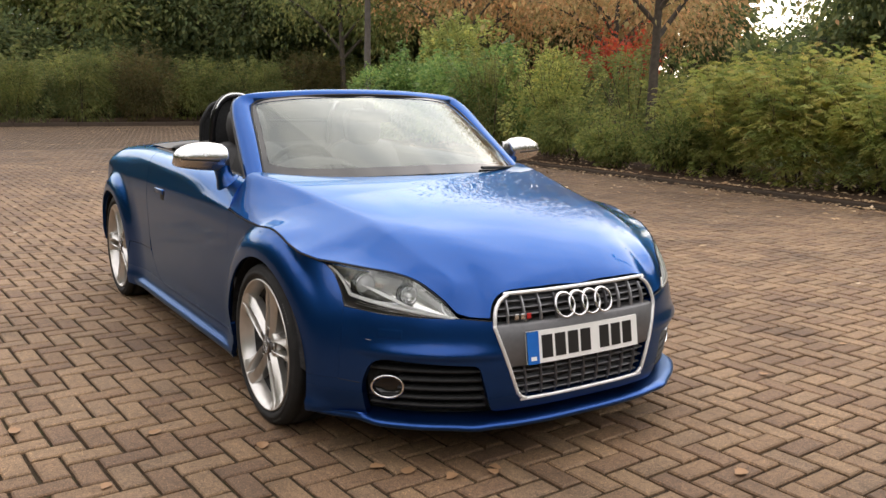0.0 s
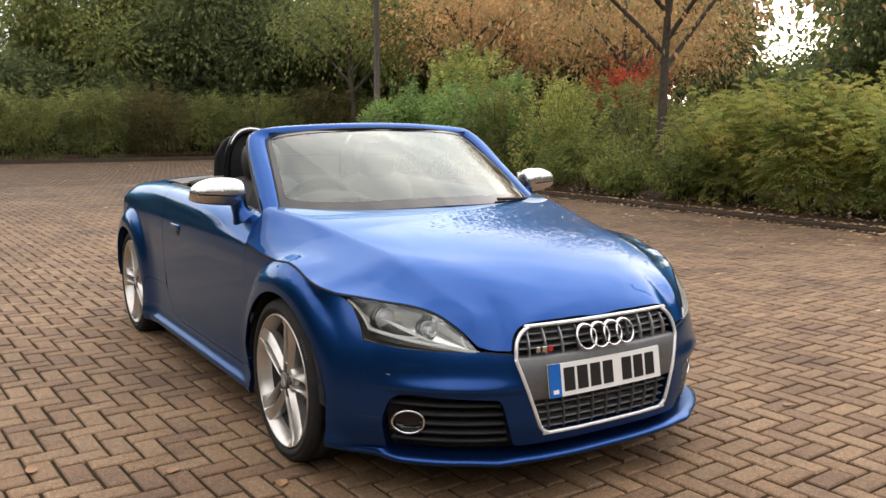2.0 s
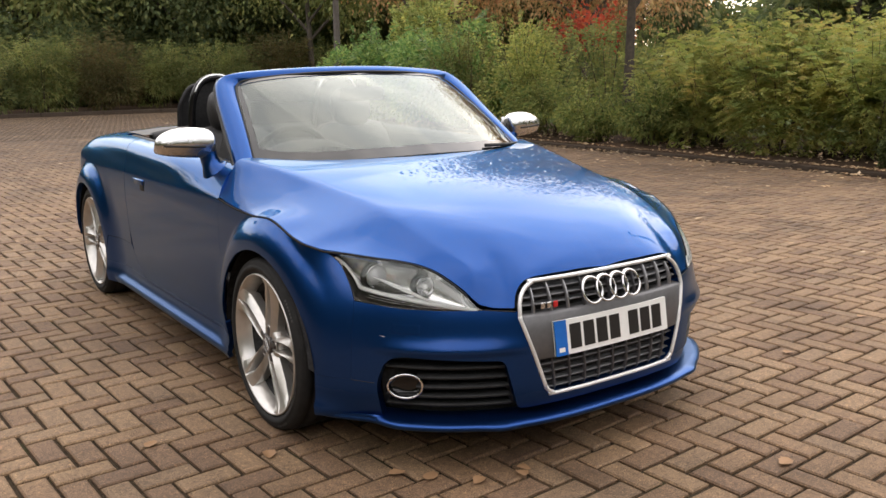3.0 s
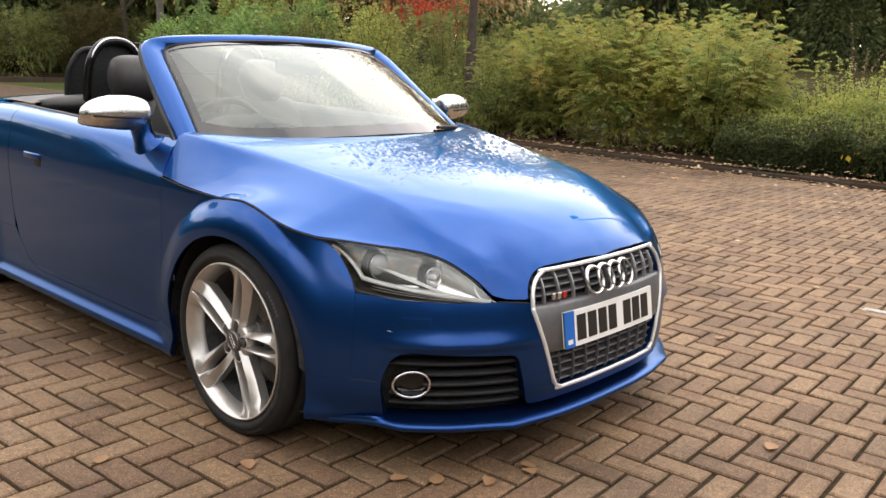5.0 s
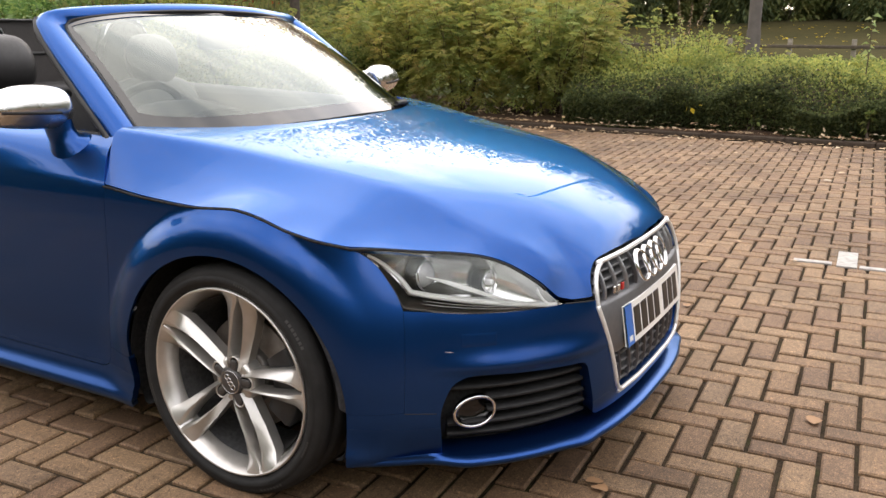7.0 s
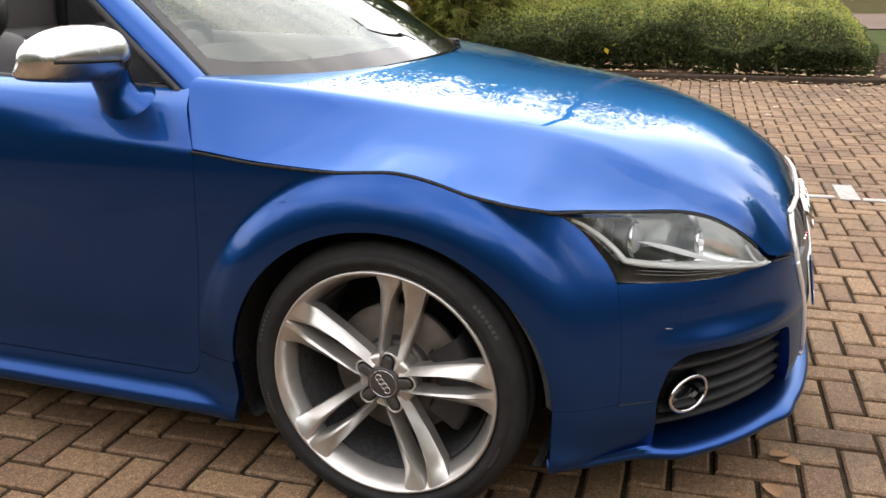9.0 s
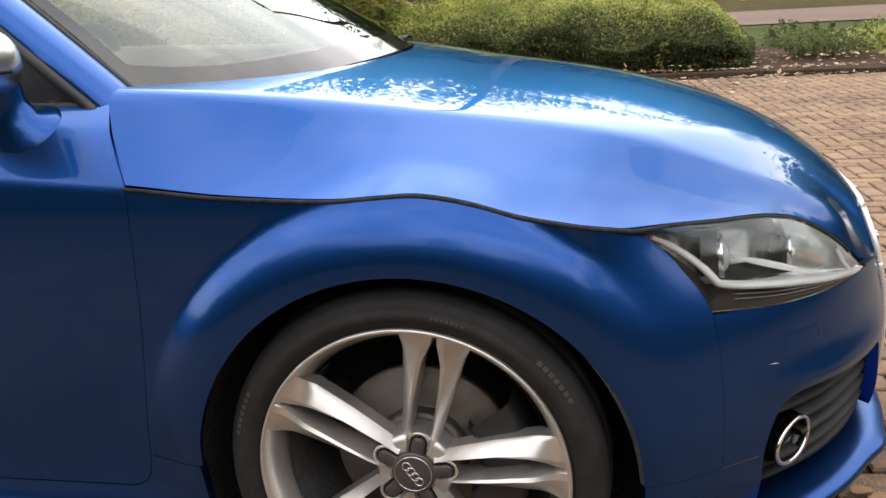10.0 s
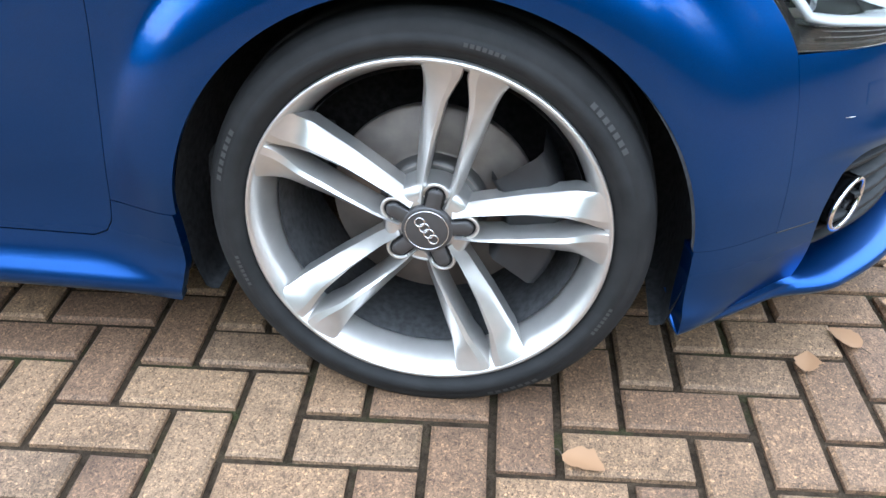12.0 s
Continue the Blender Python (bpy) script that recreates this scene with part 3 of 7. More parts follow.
car = new("sports_car")
tagged(car, "blue metallic open-top two-seat roadster parked on brown block paving", "car")

# bonnet
_rear = [(0.0, 0.186), (0.15, 0.196), (0.30, 0.225), (0.42, 0.268), (0.52, 0.322), (0.60, 0.385), (0.655, 0.445), (0.685, 0.485), (0.715, 0.505), (0.751, 0.518), (0.793, 0.495), (0.833, 0.467)]
_edge = [(float(HOOD_AE(y)), y) for y in np.linspace(0.445, -0.335, 40)]
_lamp = [(0.770, -0.398), (0.707, -0.482), (0.642, -0.556), (0.578, -0.630), (0.540, -0.688), (0.511, -0.728), (0.488, -0.757)]
_nose = [(x, y_at(_TAB, x, z)) for x, y, z in _lip[1:]]
_half = [*_rear, *_edge, *smooth_path(_lamp, 6), *_nose]
HOOD_OUT = [(-x, y) for x, y in _half] + [(x, y) for x, y in _half[::-1]]
part("bonnet", panel(hood, HOOD_OUT, 0.008, gap=0.0045), PAINT, car)
# a dark tube paints the gap's shade beside it, over the wings and the lamps
_slot = [(float(HOOD_AE(y)), y) for y in np.linspace(0.445, -0.325, 60)] + [tuple(p) for p in smooth_path([(0.822, -0.333)] + _lamp[:-1], 6)[2:]]
both("bonnet_gap", tube([(-a, y, float(hood_z(a, y)) - 0.0022) for a, y in _slot], 0.0036, 8), WELL, car, "dark tube painting the shade in the gap beside the bonnet")

LAMP_SIDE = [(-0.335, 0.702), (-0.375, 0.685), (-0.415, 0.655), (-0.445, 0.620), (-0.468, 0.588), (-0.483, 0.556)]
fender = [*line_z(0.440, -0.335, 46), *smooth_path(LAMP_SIDE, 5)[1:], (-0.488, 0.50), (-0.489, 0.40), (-0.487, 0.304), (-0.43, 0.301), (-0.362, 0.300),
          *arch(0, 2, 180, 60), (0.366, 0.312), (0.474, 0.312), (0.460, 0.44), (0.446, 0.58), (0.440, 0.70)]


def body_panel(fn, poly, cell=0.010, holes=(), gap=0.002, fold=0.02):
    bm = panel(fn, poly, cell, holes, gap, -fold)
    bmesh.ops.reverse_faces(bm, faces=bm.faces[:])
    return bm


both("front_wing", body_panel(wrap, sy(fender), 0.010, gap=0.0004, fold=0.009), PAINT, car)

# door, with its shoulder up to the waist
_top = U_SPAN
door = [(0.440, 0.787), (0.440, 0.70), (0.446, 0.58), (0.460, 0.44), (0.474, 0.312), (0.480, 0.275), (0.492, 0.256), (0.515, 0.246), (1.50, 0.246), (1.62, 0.28), (1.70, 0.36),
        (1.735, 0.48), (1.75, 0.65), (1.755, 0.83), *line_z(1.755, 0.515, 40, SHOULDER, _top), (0.490, float(SHOULDER(0.49)) + _top * 0.6), (0.462, float(SHOULDER(0.462)) + _top * 0.25)]
door_r, door_l = both("door", body_panel(side, sy(door), 0.010, gap=0.0008), PAINT, car)

sill = [(0.366, 0.3112), (0.474, 0.3112), (0.480, 0.2742), (0.492, 0.2552), (0.515, 0.2452), (1.50, 0.2452), (1.62, 0.2792), (1.70, 0.3592), (1.73, 0.4022), (2.06, 0.4022),
        (2.105, 0.29), (2.10, 0.20), (2.09, 0.150), (1.2, 0.150), (0.382, 0.150), (0.364, 0.22)]
both("side_skirt", body_panel(wrap, sy(sill), 0.010, gap=0.0005), PAINT, car)

quarter = [(1.735, 0.403), (1.738, 0.48), (1.753, 0.65), (1.758, 0.83), *line_z(1.758, 2.95, 50, SHOULDER, _top), (2.97, 0.60), (2.97, 0.33), (2.86, 0.30), *arch(AXLE, 0, 180, 60)[::-1], (2.065, 0.403)]
both("rear_wing", body_panel(side, sy(quarter), 0.014, gap=0.0006), PAINT, car)

_sr = float(s_of_y(2.975))
tail = [(_sr, 0.30), (_sr, 0.775), (PLAN_S[-1], 0.76), (PLAN_S[-1], 0.20), (PLAN_S[-1] - 0.6, 0.20)]
both("rear_bumper", body_panel(wrap, tail, 0.03), PAINT, car)


def deck(x, y):
    t = np.clip(np.abs(x) / WAIST_A(y), 0, 1.2)
    return x, y, WAIST_Z(y) + 0.035 * (1 - t ** 2.5)


_dk = [(float(WAIST_A(y)) - 0.004, y) for y in np.linspace(2.12, 3.2, 30)]
part("boot_lid", panel(deck, [(x, y) for x, y in _dk] + [(-x, y) for x, y in _dk[::-1]], 0.03), PAINT, car)

# front bumper with its openings
_ghole = sa([(a, z) for a, z in GRILLE if a >= 0])
_ghole = [(-0.05, 0.247)] + _ghole + [(-0.05, 0.70)]
# the outline goes up round the lower intake, which is open towards the splitter
_notch = rounded([(0.0, 0.210), (0.388, 0.210), (0.432, 0.377), (0.726, 0.394), (0.748, 0.30), (0.742, 0.165), (0.70, 0.10)], [0.001, 0.02, 0.022, 0.045, 0.03, 0.01, 0.001], 6)[7:-7]
bump = [(0.0, 0.210), *sa(_notch), *sy([(-0.50, 0.16), (-0.36, 0.158), (-0.362, 0.300), (-0.43, 0.301), (-0.487, 0.304), (-0.489, 0.40), (-0.488, 0.50), (-0.484, 0.550)]),
        *sa([(0.795, 0.553), (0.70, 0.541), (0.60, 0.538), (0.49, 0.537), (0.465, 0.5355), (0.44, 0.533), (0.415, 0.530), (0.393, 0.5275), (0.30, 0.5275), (0.0, 0.5275)])]
both("front_bumper", body_panel(wrap, bump, 0.0075, [_ghole], 0.0002, 0.035), PAINT, car)


def on_nose(a, z, d=0.0):
    """A place on the nose at the signed distance a from the middle, d behind the skin."""
    x, y, zz = wrap(s_of_a(abs(a)), z)
    s = s_of_a(abs(a))
    na, ny = float(np.interp(s, PLAN_S, PLAN_N[:, 0])), float(np.interp(s, PLAN_S, PLAN_N[:, 1]))
    x, y = float(x) + na * d, float(y) - ny * d
    return Vector((x if a < 0 else -x, y, float(zz)))


# shut line between the bonnet's lip and the bumper, from lamp to grille
_seam = [on_nose(-a, z, -0.0002) for a, z in ((0.488, 0.538), (0.465, 0.5355), (0.44, 0.533), (0.415, 0.530), (0.393, 0.5275))]
both("shut_line", tube([tuple(p) for p in _seam], 0.0018, 6), SEAL, car)

_corner_seam = [[float(c) for c in wrap(q, 0.302 - 0.004 * t)] for t, q in zip(np.linspace(0, 1, 10), np.linspace(float(s_of_y(-0.487)), float(s_of_a(0.752)), 10))]
both("corner_seam", tube(_corner_seam, 0.0011, 6), SEAL, car)

# headlamp washer covers, a hair proud of the bumper, and a scuff
for _sg in (-1, 1):
    _rows = []
    for _u in (-1.0, -0.97, -0.9, -0.5, 0.0, 0.5, 0.9, 0.97, 1.0):
        _rows.append([on_nose(_sg * (0.686 + 0.031 * _u), 0.4795 + 0.0175 * v * (1 if abs(_u) < 0.95 else 0.94), 0.0002 if max(abs(_u), abs(v)) > 0.99 else -0.0003) for v in (-1.0, -0.8, -0.4, 0.0, 0.4, 0.8, 1.0)])
    _bm = grid(_rows)
    if _sg > 0:
        bmesh.ops.reverse_faces(_bm, faces=_bm.faces[:])
    part("washer_cover", _bm, PAINT, car)
for _a, _z, _l in ((0.735, 0.452, 0.012),):
    _p = [on_nose(-(_a + _l * (t - 0.5)), _z + 0.002 * t, -0.0003) for t in (0, 0.5, 1)]
    part("scuff", tube([tuple(p) for p in _p], np.array([0.0003, 0.0009, 0.0003]), 5), ALLOY, car)

# splitter lip round the foot of the bumper
def lip_ring(s, t):
    a, y = np.interp(s, PLAN_S, PLAN[:, 0]), np.interp(s, PLAN_S, PLAN[:, 1])
    na, ny = np.interp(s, PLAN_S, PLAN_N[:, 0]), np.interp(s, PLAN_S, PLAN_N[:, 1])
    bulge = float(flare(y, 0.2 - ARCH_Z))
    out, z = t
    return (-(a + na * (out + bulge)), y + ny * (out + bulge), z)


_send = float(s_of_y(-0.362))
_rows = []
for s in np.linspace(0, _send, 70):
    k = float(step(0.72, 0.84, s / _send))
    kick = 0.012 * math.exp(-((s - 0.45) / 0.05) ** 2)
    z = 0.150
    o = 0.018 + kick - 0.032 * k
    sec = [(-0.09, z + 0.034), (-0.012, z + 0.029), (o - 0.006, z + 0.025), (o, z + 0.019), (o, z + 0.012), (o - 0.006, z + 0.004), (-0.04, z), (-0.14, z + 0.01)]
    _rows.append([lip_ring(s, c) for c in sec])
both("splitter", grid(_rows), PAINT, car)

# ---- the car: nose fittings ----
grille = new("grille")
grille.parent = car


def frame_ring(outline, d, radius, n=8):
    """A tube along an outline of the nose."""
    pts = [on_nose(a, z, d) for a, z in outline]
    return tube([tuple(p) for p in pts], radius, n, closed=True, up=(0, 1, 0))


_fine = smooth_path(GRILLE[::2], 4, closed=True)
part("chrome_surround", frame_ring(_fine, -0.002, 0.0068), SILVER, grille, "polished chrome grille surround")
part("grille_back", grid([[on_nose(a, z, 0.075) for z in np.linspace(0.235, 0.625, 8)] for a in np.linspace(-0.39, 0.39, 16)]), LINER, grille)


def half_at(z):
    return float(np.interp(z, [0.247, 0.51, 0.56, 0.59, 0.613], [0.287, 0.381, 0.374, 0.354, 0.300]))


def hbar(z, depth, h, w=None, mat=BLACK, name="grille_slat"):
    """A level slat right across the grille."""
    w = w or half_at(z) - 0.004
    rows = []
    for a in np.linspace(-w, w, 24):
        rows.append([on_nose(a, z + dz, depth + dd) for dz, dd in ((-h, 0.03), (-h, 0.002), (-h * 0.4, 0), (h * 0.6, 0.004), (h, 0.03))])
    return part(name, grid(rows), mat, grille)


for z in (0.585, 0.562, 0.539):
    hbar(z, 0.013, 0.003, mat=GREYTRIM)
for z in (0.345, 0.318, 0.291, 0.265):
    hbar(z, 0.014, 0.003, mat=GREYTRIM)


def vbar(a0, z0, a1, z1, depth=0.004, w=0.0034, mat=ALU):
    rows = []
    for t in np.linspace(0, 1, 10):
        a, z = a0 + (a1 - a0) * t, z0 + (z1 - z0) * t
        bow = depth + 0.006 * (2 * t - 1) ** 2
        rows.append([on_nose(a + da, z, bow + dd) for da, dd in ((-w, 0.013), (-w, 0.002), (-w * 0.4, 0), (w * 0.4, 0), (w, 0.002), (w, 0.013))])
    part("grille_bar", grid(rows), mat, grille)


for a in (-0.325, -0.256, -0.187, -0.118, 0.0, 0.118, 0.187, 0.256, 0.325):
    vbar(a, 0.512, a * (1.02 if abs(a) < 0.3 else 1.0), 0.607 if abs(a) < 0.3 else 0.592, mat=UPBAR if abs(a) > 0.12 else BARGREY)
for k in range(-4, 5):
    vbar(k * 0.0625, 0.252, k * 0.066, 0.360, 0.008, mat=BARGREY)
# the broad grey band that carries the number plate
_rows = []
for a in np.linspace(-0.99, 0.99, 30):
    _rows.append([on_nose(a * (half_at(z) - 0.004), z, d) for z, d in ((0.366, 0.05), (0.366, 0.004), (0.372, 0.0), (0.44, -0.001), (0.505, 0.0), (0.512, 0.004), (0.512, 0.05))])
part("plate_band", grid(_rows), GREYTRIM, grille, "platinum grey band across the grille")

# four linked rings
PL_Y, PL_TILT = -0.866, 0.09
for k in range(4):
    a = -0.093 + 0.0600 * k
    rows = []
    for t in np.linspace(0, 2 * math.pi, 40, endpoint=False):
        ring = []
        for rr, d in ((0.0445, 0.004), (0.0445, -0.003), (0.0430, -0.006), (0.0385, -0.006), (0.0370, -0.003), (0.0370, 0.004)):
            p = on_nose(0, 0.560 + rr * math.sin(t), 0.0)
            ring.append((a + rr * math.cos(t), p.y - 0.012 + d + 0.3 * (a + rr * math.cos(t)) ** 2, p.z))
        rows.append(ring)
    part("emblem_ring", grid(rows, close_u=True), CHROME, grille)
# model badge: two grey strokes and a red one
for k, (a, w, m) in enumerate(((-0.298, 0.010, ALU), (-0.274, 0.010, ALU), (-0.249, 0.010, REDBADGE))):
    p = on_nose(a, 0.537, -0.004)
    part("badge_bar", block((w * 1.7, 0.006, 0.020), (p.x, p.y, p.z), 0.002), m, grille)

# number plate with unreadable bars
plate = new("number_plate")
plate.parent = car
PC = Vector((0, -0.872, 0.4275))


def on_plate(u, v, d):
    return (u - 0.008, PC.y + 0.16 * (v) * 1.0 + d + 0.10 * u * u, PC.z + v)


def plate_piece(u0, u1, v0, v1, d0, d1, r=0.002):
    rows = []
    for u in np.linspace(u0, u1, 14 if u1 - u0 > 0.1 else 3):
        rows.append([on_plate(u, v0, d1), on_plate(u, v0, d0), on_plate(u, v1, d0), on_plate(u, v1, d1)])
    bm = grid(rows)
    bm.verts.ensure_lookup_table()
    n = len(rows)
    bm.faces.new([bm.verts[j] for j in range(4)])
    bm.faces.new([bm.verts[(n - 1) * 4 + j] for j in (3, 2, 1, 0)])
    bmesh.ops.recalc_face_normals(bm, faces=bm.faces[:])
    return bm


part("plate_board", plate_piece(-0.26, 0.26, -0.0555, 0.0555, 0.0, 0.008), PLATEWHITE, plate, "white reflective plate", smooth=False)
part("blue_strip", plate_piece(-0.26, -0.211, -0.0555, 0.0555, -0.0012, 0.004), PLATEBLUE, plate, smooth=False)
part("strip_mark", plate_piece(-0.247, -0.224, -0.044, -0.030, -0.002, 0.0), PLATEWHITE, plate, smooth=False)
for u in (-0.198, -0.140, -0.082, -0.024, 0.066, 0.124, 0.182):
    part("plate_bar", plate_piece(u, u + 0.046, -0.0395, 0.0395, -0.0015, 0.0), PLATEBLACK, plate, smooth=False)

# lower intakes with fog lamps
for sgn in (-1, 1):
    intake = new("air_intake")
    intake.parent = car
    part("intake_back", grid([[on_nose(sgn * a, z, 0.085) for z in np.linspace(0.15, 0.40, 5)] for a in np.linspace(0.0, 0.76, 20)]), LINER, intake)
    for z in (0.352, 0.320, 0.288, 0.256, 0.226):
        lo = float(np.interp(z, [0.228, 0.362], [0.402, 0.426]))
        rows = []
        for a in np.linspace(lo, 0.668 if 0.26 < z < 0.33 else 0.735, 14):
            rows.append([on_nose(sgn * a, z + dz, 0.022 + dd) for dz, dd in ((-0.006, 0.05), (-0.006, 0.003), (-0.002, 0), (0.004, 0.003), (0.006, 0.05))])
        part("intake_slat", grid(rows), BLACK, intake)
    ell = [(0.690 + 0.0365 * math.cos(t), 0.290 + 0.040 * math.sin(t)) for t in np.linspace(0, 2 * math.pi, 40, endpoint=False)]
    deep = lambda a: 0.004 + 0.30 * (0.7265 - a)
    pts = [on_nose(sgn * a, z, deep(a)) for a, z in ell]
    ring = tube([tuple(p) for p in pts], 0.0042, 8, closed=True, up=(0, 1, 0))
    part("fog_ring", ring, CHROME, intake, "chrome ring")
    rows = [[on_nose(sgn * (0.690 + 0.0365 * r * math.cos(t)), 0.290 + 0.040 * r * math.sin(t), d + deep(0.690 + 0.0365 * r * math.cos(t))) for r, d in ((1, 0.0), (0.96, 0.026), (0.5, 0.030), (0.02, 0.031))] for t in np.linspace(0, 2 * math.pi, 40, endpoint=False)]
    part("fog_bowl", grid(rows, close_u=True), GLOSSBLACK, intake)

# ---- headlamps ----
def outward(bm, centre):
    """Turns the faces of an open sheet away from the centre."""
    bm.normal_update()
    s = sum((f.calc_center_median() - Vector(centre)).dot(f.normal) * f.calc_area() for f in bm.faces)
    if s < 0:
        bmesh.ops.reverse_faces(bm, faces=bm.faces[:])
    return bm


LAMP_TOP = smooth_path([(-0.822, -0.333), (-0.770, -0.400), (-0.707, -0.484), (-0.642, -0.558), (-0.578, -0.632), (-0.540, -0.690), (-0.511, -0.730), (-0.490, -0.757)], 8)


def lamp_edges(k):
    """Top and foot of the lens at the share k from the outer corner to the inner tip."""
    i = k * (len(LAMP_TOP) - 1)
    j = min(int(i), len(LAMP_TOP) - 2)
    xy = LAMP_TOP[j] + (i - j) * (LAMP_TOP[j + 1] - LAMP_TOP[j])
    return np.array([xy[0], xy[1], float(hood_z(xy[0], xy[1]))])


LAMP_LOW = smooth_path([*sy([(-0.337, 0.700), (-0.375, 0.684), (-0.415, 0.654), (-0.445, 0.620), (-0.468, 0.588), (-0.484, 0.558)]), *sa([(0.79, 0.556), (0.74, 0.546), (0.66, 0.5405), (0.58, 0.539), (0.494, 0.5385)])], 5)
_ls = np.r_[0, np.cumsum(np.hypot(*np.diff(LAMP_LOW, axis=0).T))]
_corner = _ls[25]


def lamp_low(k):
    # the outer quarter runs down the side, the rest along the foot
    d = k / 0.30 * _corner if k < 0.30 else _corner + (k - 0.30) / 0.70 * (_ls[-1] - _corner)
    s, z = np.interp(d, _ls, LAMP_LOW[:, 0]), np.interp(d, _ls, LAMP_LOW[:, 1])
    return np.array([float(c) for c in wrap(s, z)])


def lens_at(k, t, d=0.0):
    """A place on the lens: k along, t from the top edge to the foot, d behind the glass."""
    top, low = lamp_edges(k), lamp_low(k)
    mid = top + (low - top) * t
    out = np.array([-0.55, -0.72, 0.42])
    bow = 0.16 * np.linalg.norm(low - top) * 4 * t * (1 - t)
    return mid + out * (bow * 0.55 - d)


for sgn in (1, -1):
    lamp = new("headlamp")
    lamp.parent = car
    tagged(lamp, "clear-lensed headlamp with a silver light strip")

    def flip(bm, sgn=sgn):
        return bm if sgn == 1 else mirror_x(bm)

    glass = part("lens", outward(flip(grid([[lens_at(k, t) for t in np.linspace(0, 1, 14)] for k in np.linspace(0, 1, 40)])), (0, 0.3, 0.3)), LENS, lamp)
    glass.visible_shadow = False
    part("bezel", flip(grid([[lens_at(k, t, 0.003 + 0.062 * (math.sin(math.pi * t) * math.sin(math.pi * k)) ** 0.6) for t in np.linspace(0, 1, 16)] for k in np.linspace(0, 1, 40)])), LAMPGREY, lamp)
    # bright strip that sweeps down the outer side and along the foot, and the pale tray above it
    ks = np.linspace(0.10, 0.97, 40)
    ts = np.interp(ks, [0.10, 0.16, 0.22, 0.30, 0.38, 0.55, 0.97], [0.50, 0.57, 0.635, 0.70, 0.74, 0.775, 0.77])
    part("light_strip", flip(tube([lens_at(k, t, 0.008) for k, t in zip(ks, ts)], np.interp(ks, [0.1, 0.2, 0.4, 0.97], [0.0034, 0.0060, 0.0078, 0.0060]), 8)), LAMPWHITE, lamp, "white light strip")
    _wid = np.interp(ks, [0.1, 0.38, 0.55, 0.75, 0.97], [0.03, 0.05, 0.12, 0.20, 0.20])
    part("tray", flip(grid([[lens_at(k, t - w * q, d) for q, d in ((0.0, 0.008), (0.3, 0.016), (0.65, 0.027), (1.0, 0.040))] for k, t, w in zip(ks[8:], ts[8:], _wid[8:])])), LAMPWHITE, lamp, "pale reflector tray")
    # dark sheet that paints the shade in the hollow between strip and blade
    part("hollow", flip(grid([[lens_at(k, t - a - 0.02, 0.034) for a in np.linspace(0.0, w, 5)] for k, t, w in zip(np.linspace(0.27, 0.62, 14), np.interp(np.linspace(0.27, 0.62, 14), ks, ts - _wid), [0.01, 0.07, 0.12, 0.16, 0.18, 0.19, 0.19, 0.18, 0.16, 0.14, 0.11, 0.08, 0.05, 0.01])])), LAMPDARK, lamp)
    blade = [[lens_at(k, t + w * q, 0.016 - 0.006 * (q == 0)) for q in (-1, 0, 1)] for k, t, w in zip(np.linspace(0.34, 0.80, 12), [0.42, 0.45, 0.485, 0.52, 0.555, 0.585, 0.615, 0.64, 0.66, 0.675, 0.685, 0.69], [0.005, 0.020, 0.032, 0.038, 0.038, 0.036, 0.033, 0.030, 0.026, 0.022, 0.018, 0.012])]
    part("reflector_blade", flip(grid(blade)), LAMPWHITE, lamp)
    part("inner_edge", flip(tube([lens_at(k, t, 0.014) for k, t in zip(np.linspace(0.80, 0.975, 10), np.linspace(0.08, 0.80, 10))], 0.0032, 8)), LAMPWHITE, lamp)
    # ribbed dark sill under the strip
    _low = zip(ks[2:], ts[2:])
    part("low_trim", flip(grid([[lens_at(k, t0 + (0.99 - t0) * q, d) for q, d in ((0.14, 0.022), (0.30, 0.020), (0.34, 0.014), (0.50, 0.015), (0.54, 0.010), (0.72, 0.011), (0.76, 0.006), (1.0, 0.004))] for k, t0 in _low])), LAMPDARK, lamp)
    for q in (0.36, 0.56, 0.78):
        part("sill_rib", flip(tube([lens_at(k, t0 + (0.99 - t0) * q, 0.009) for k, t0 in zip(ks[12:], ts[12:])], 0.0009, 6)), LAMPGREY, lamp)
    axis = Vector((-0.12, -0.98, 0.10)).normalized()
    q = axis.to_track_quat("Z", "Y").to_matrix().to_4x4()
    for (k, t), r in (((0.345, 0.36), 0.037), ((0.585, 0.34), 0.029)):
        c = Vector(lens_at(k, t, 0.042))
        ring = revolve([(-0.020, r * 0.98), (0.006, r * 1.05), (0.010, r * 1.03), (0.010, r * 0.97), (0.002, r * 0.92)], 32, "z")
        eye = revolve([(0.000, r * 0.92), (0.008, r * 0.80), (0.015, r * 0.58), (0.019, r * 0.30), (0.020, 0.001)], 32, "z")
        cup = revolve([(-0.002, r * 0.93), (-0.012, r * 0.75), (-0.020, r * 0.40), (-0.022, 0.002)], 10, "z")
        stub = revolve([(-0.02, r * 0.30), (0.012, r * 0.27), (0.016, r * 0.18), (0.016, 0.001)], 16, "z")
        # dark ring that paints the shade of the recess round the projector
        recess_ring = revolve([(-0.022, r * 1.04), (0.002, r * 1.07), (0.000, r * 1.16), (-0.010, r * 1.26), (-0.024, r * 1.30)], 28, "z")
        for b in (ring, eye, cup, stub, recess_ring):
            bmesh.ops.transform(b, matrix=Matrix.Translation(c) @ q, verts=b.verts)
        part("projector_ring", flip(ring), CHROME, lamp)
        part("projector_shroud", flip(recess_ring), LAMPDARK, lamp)
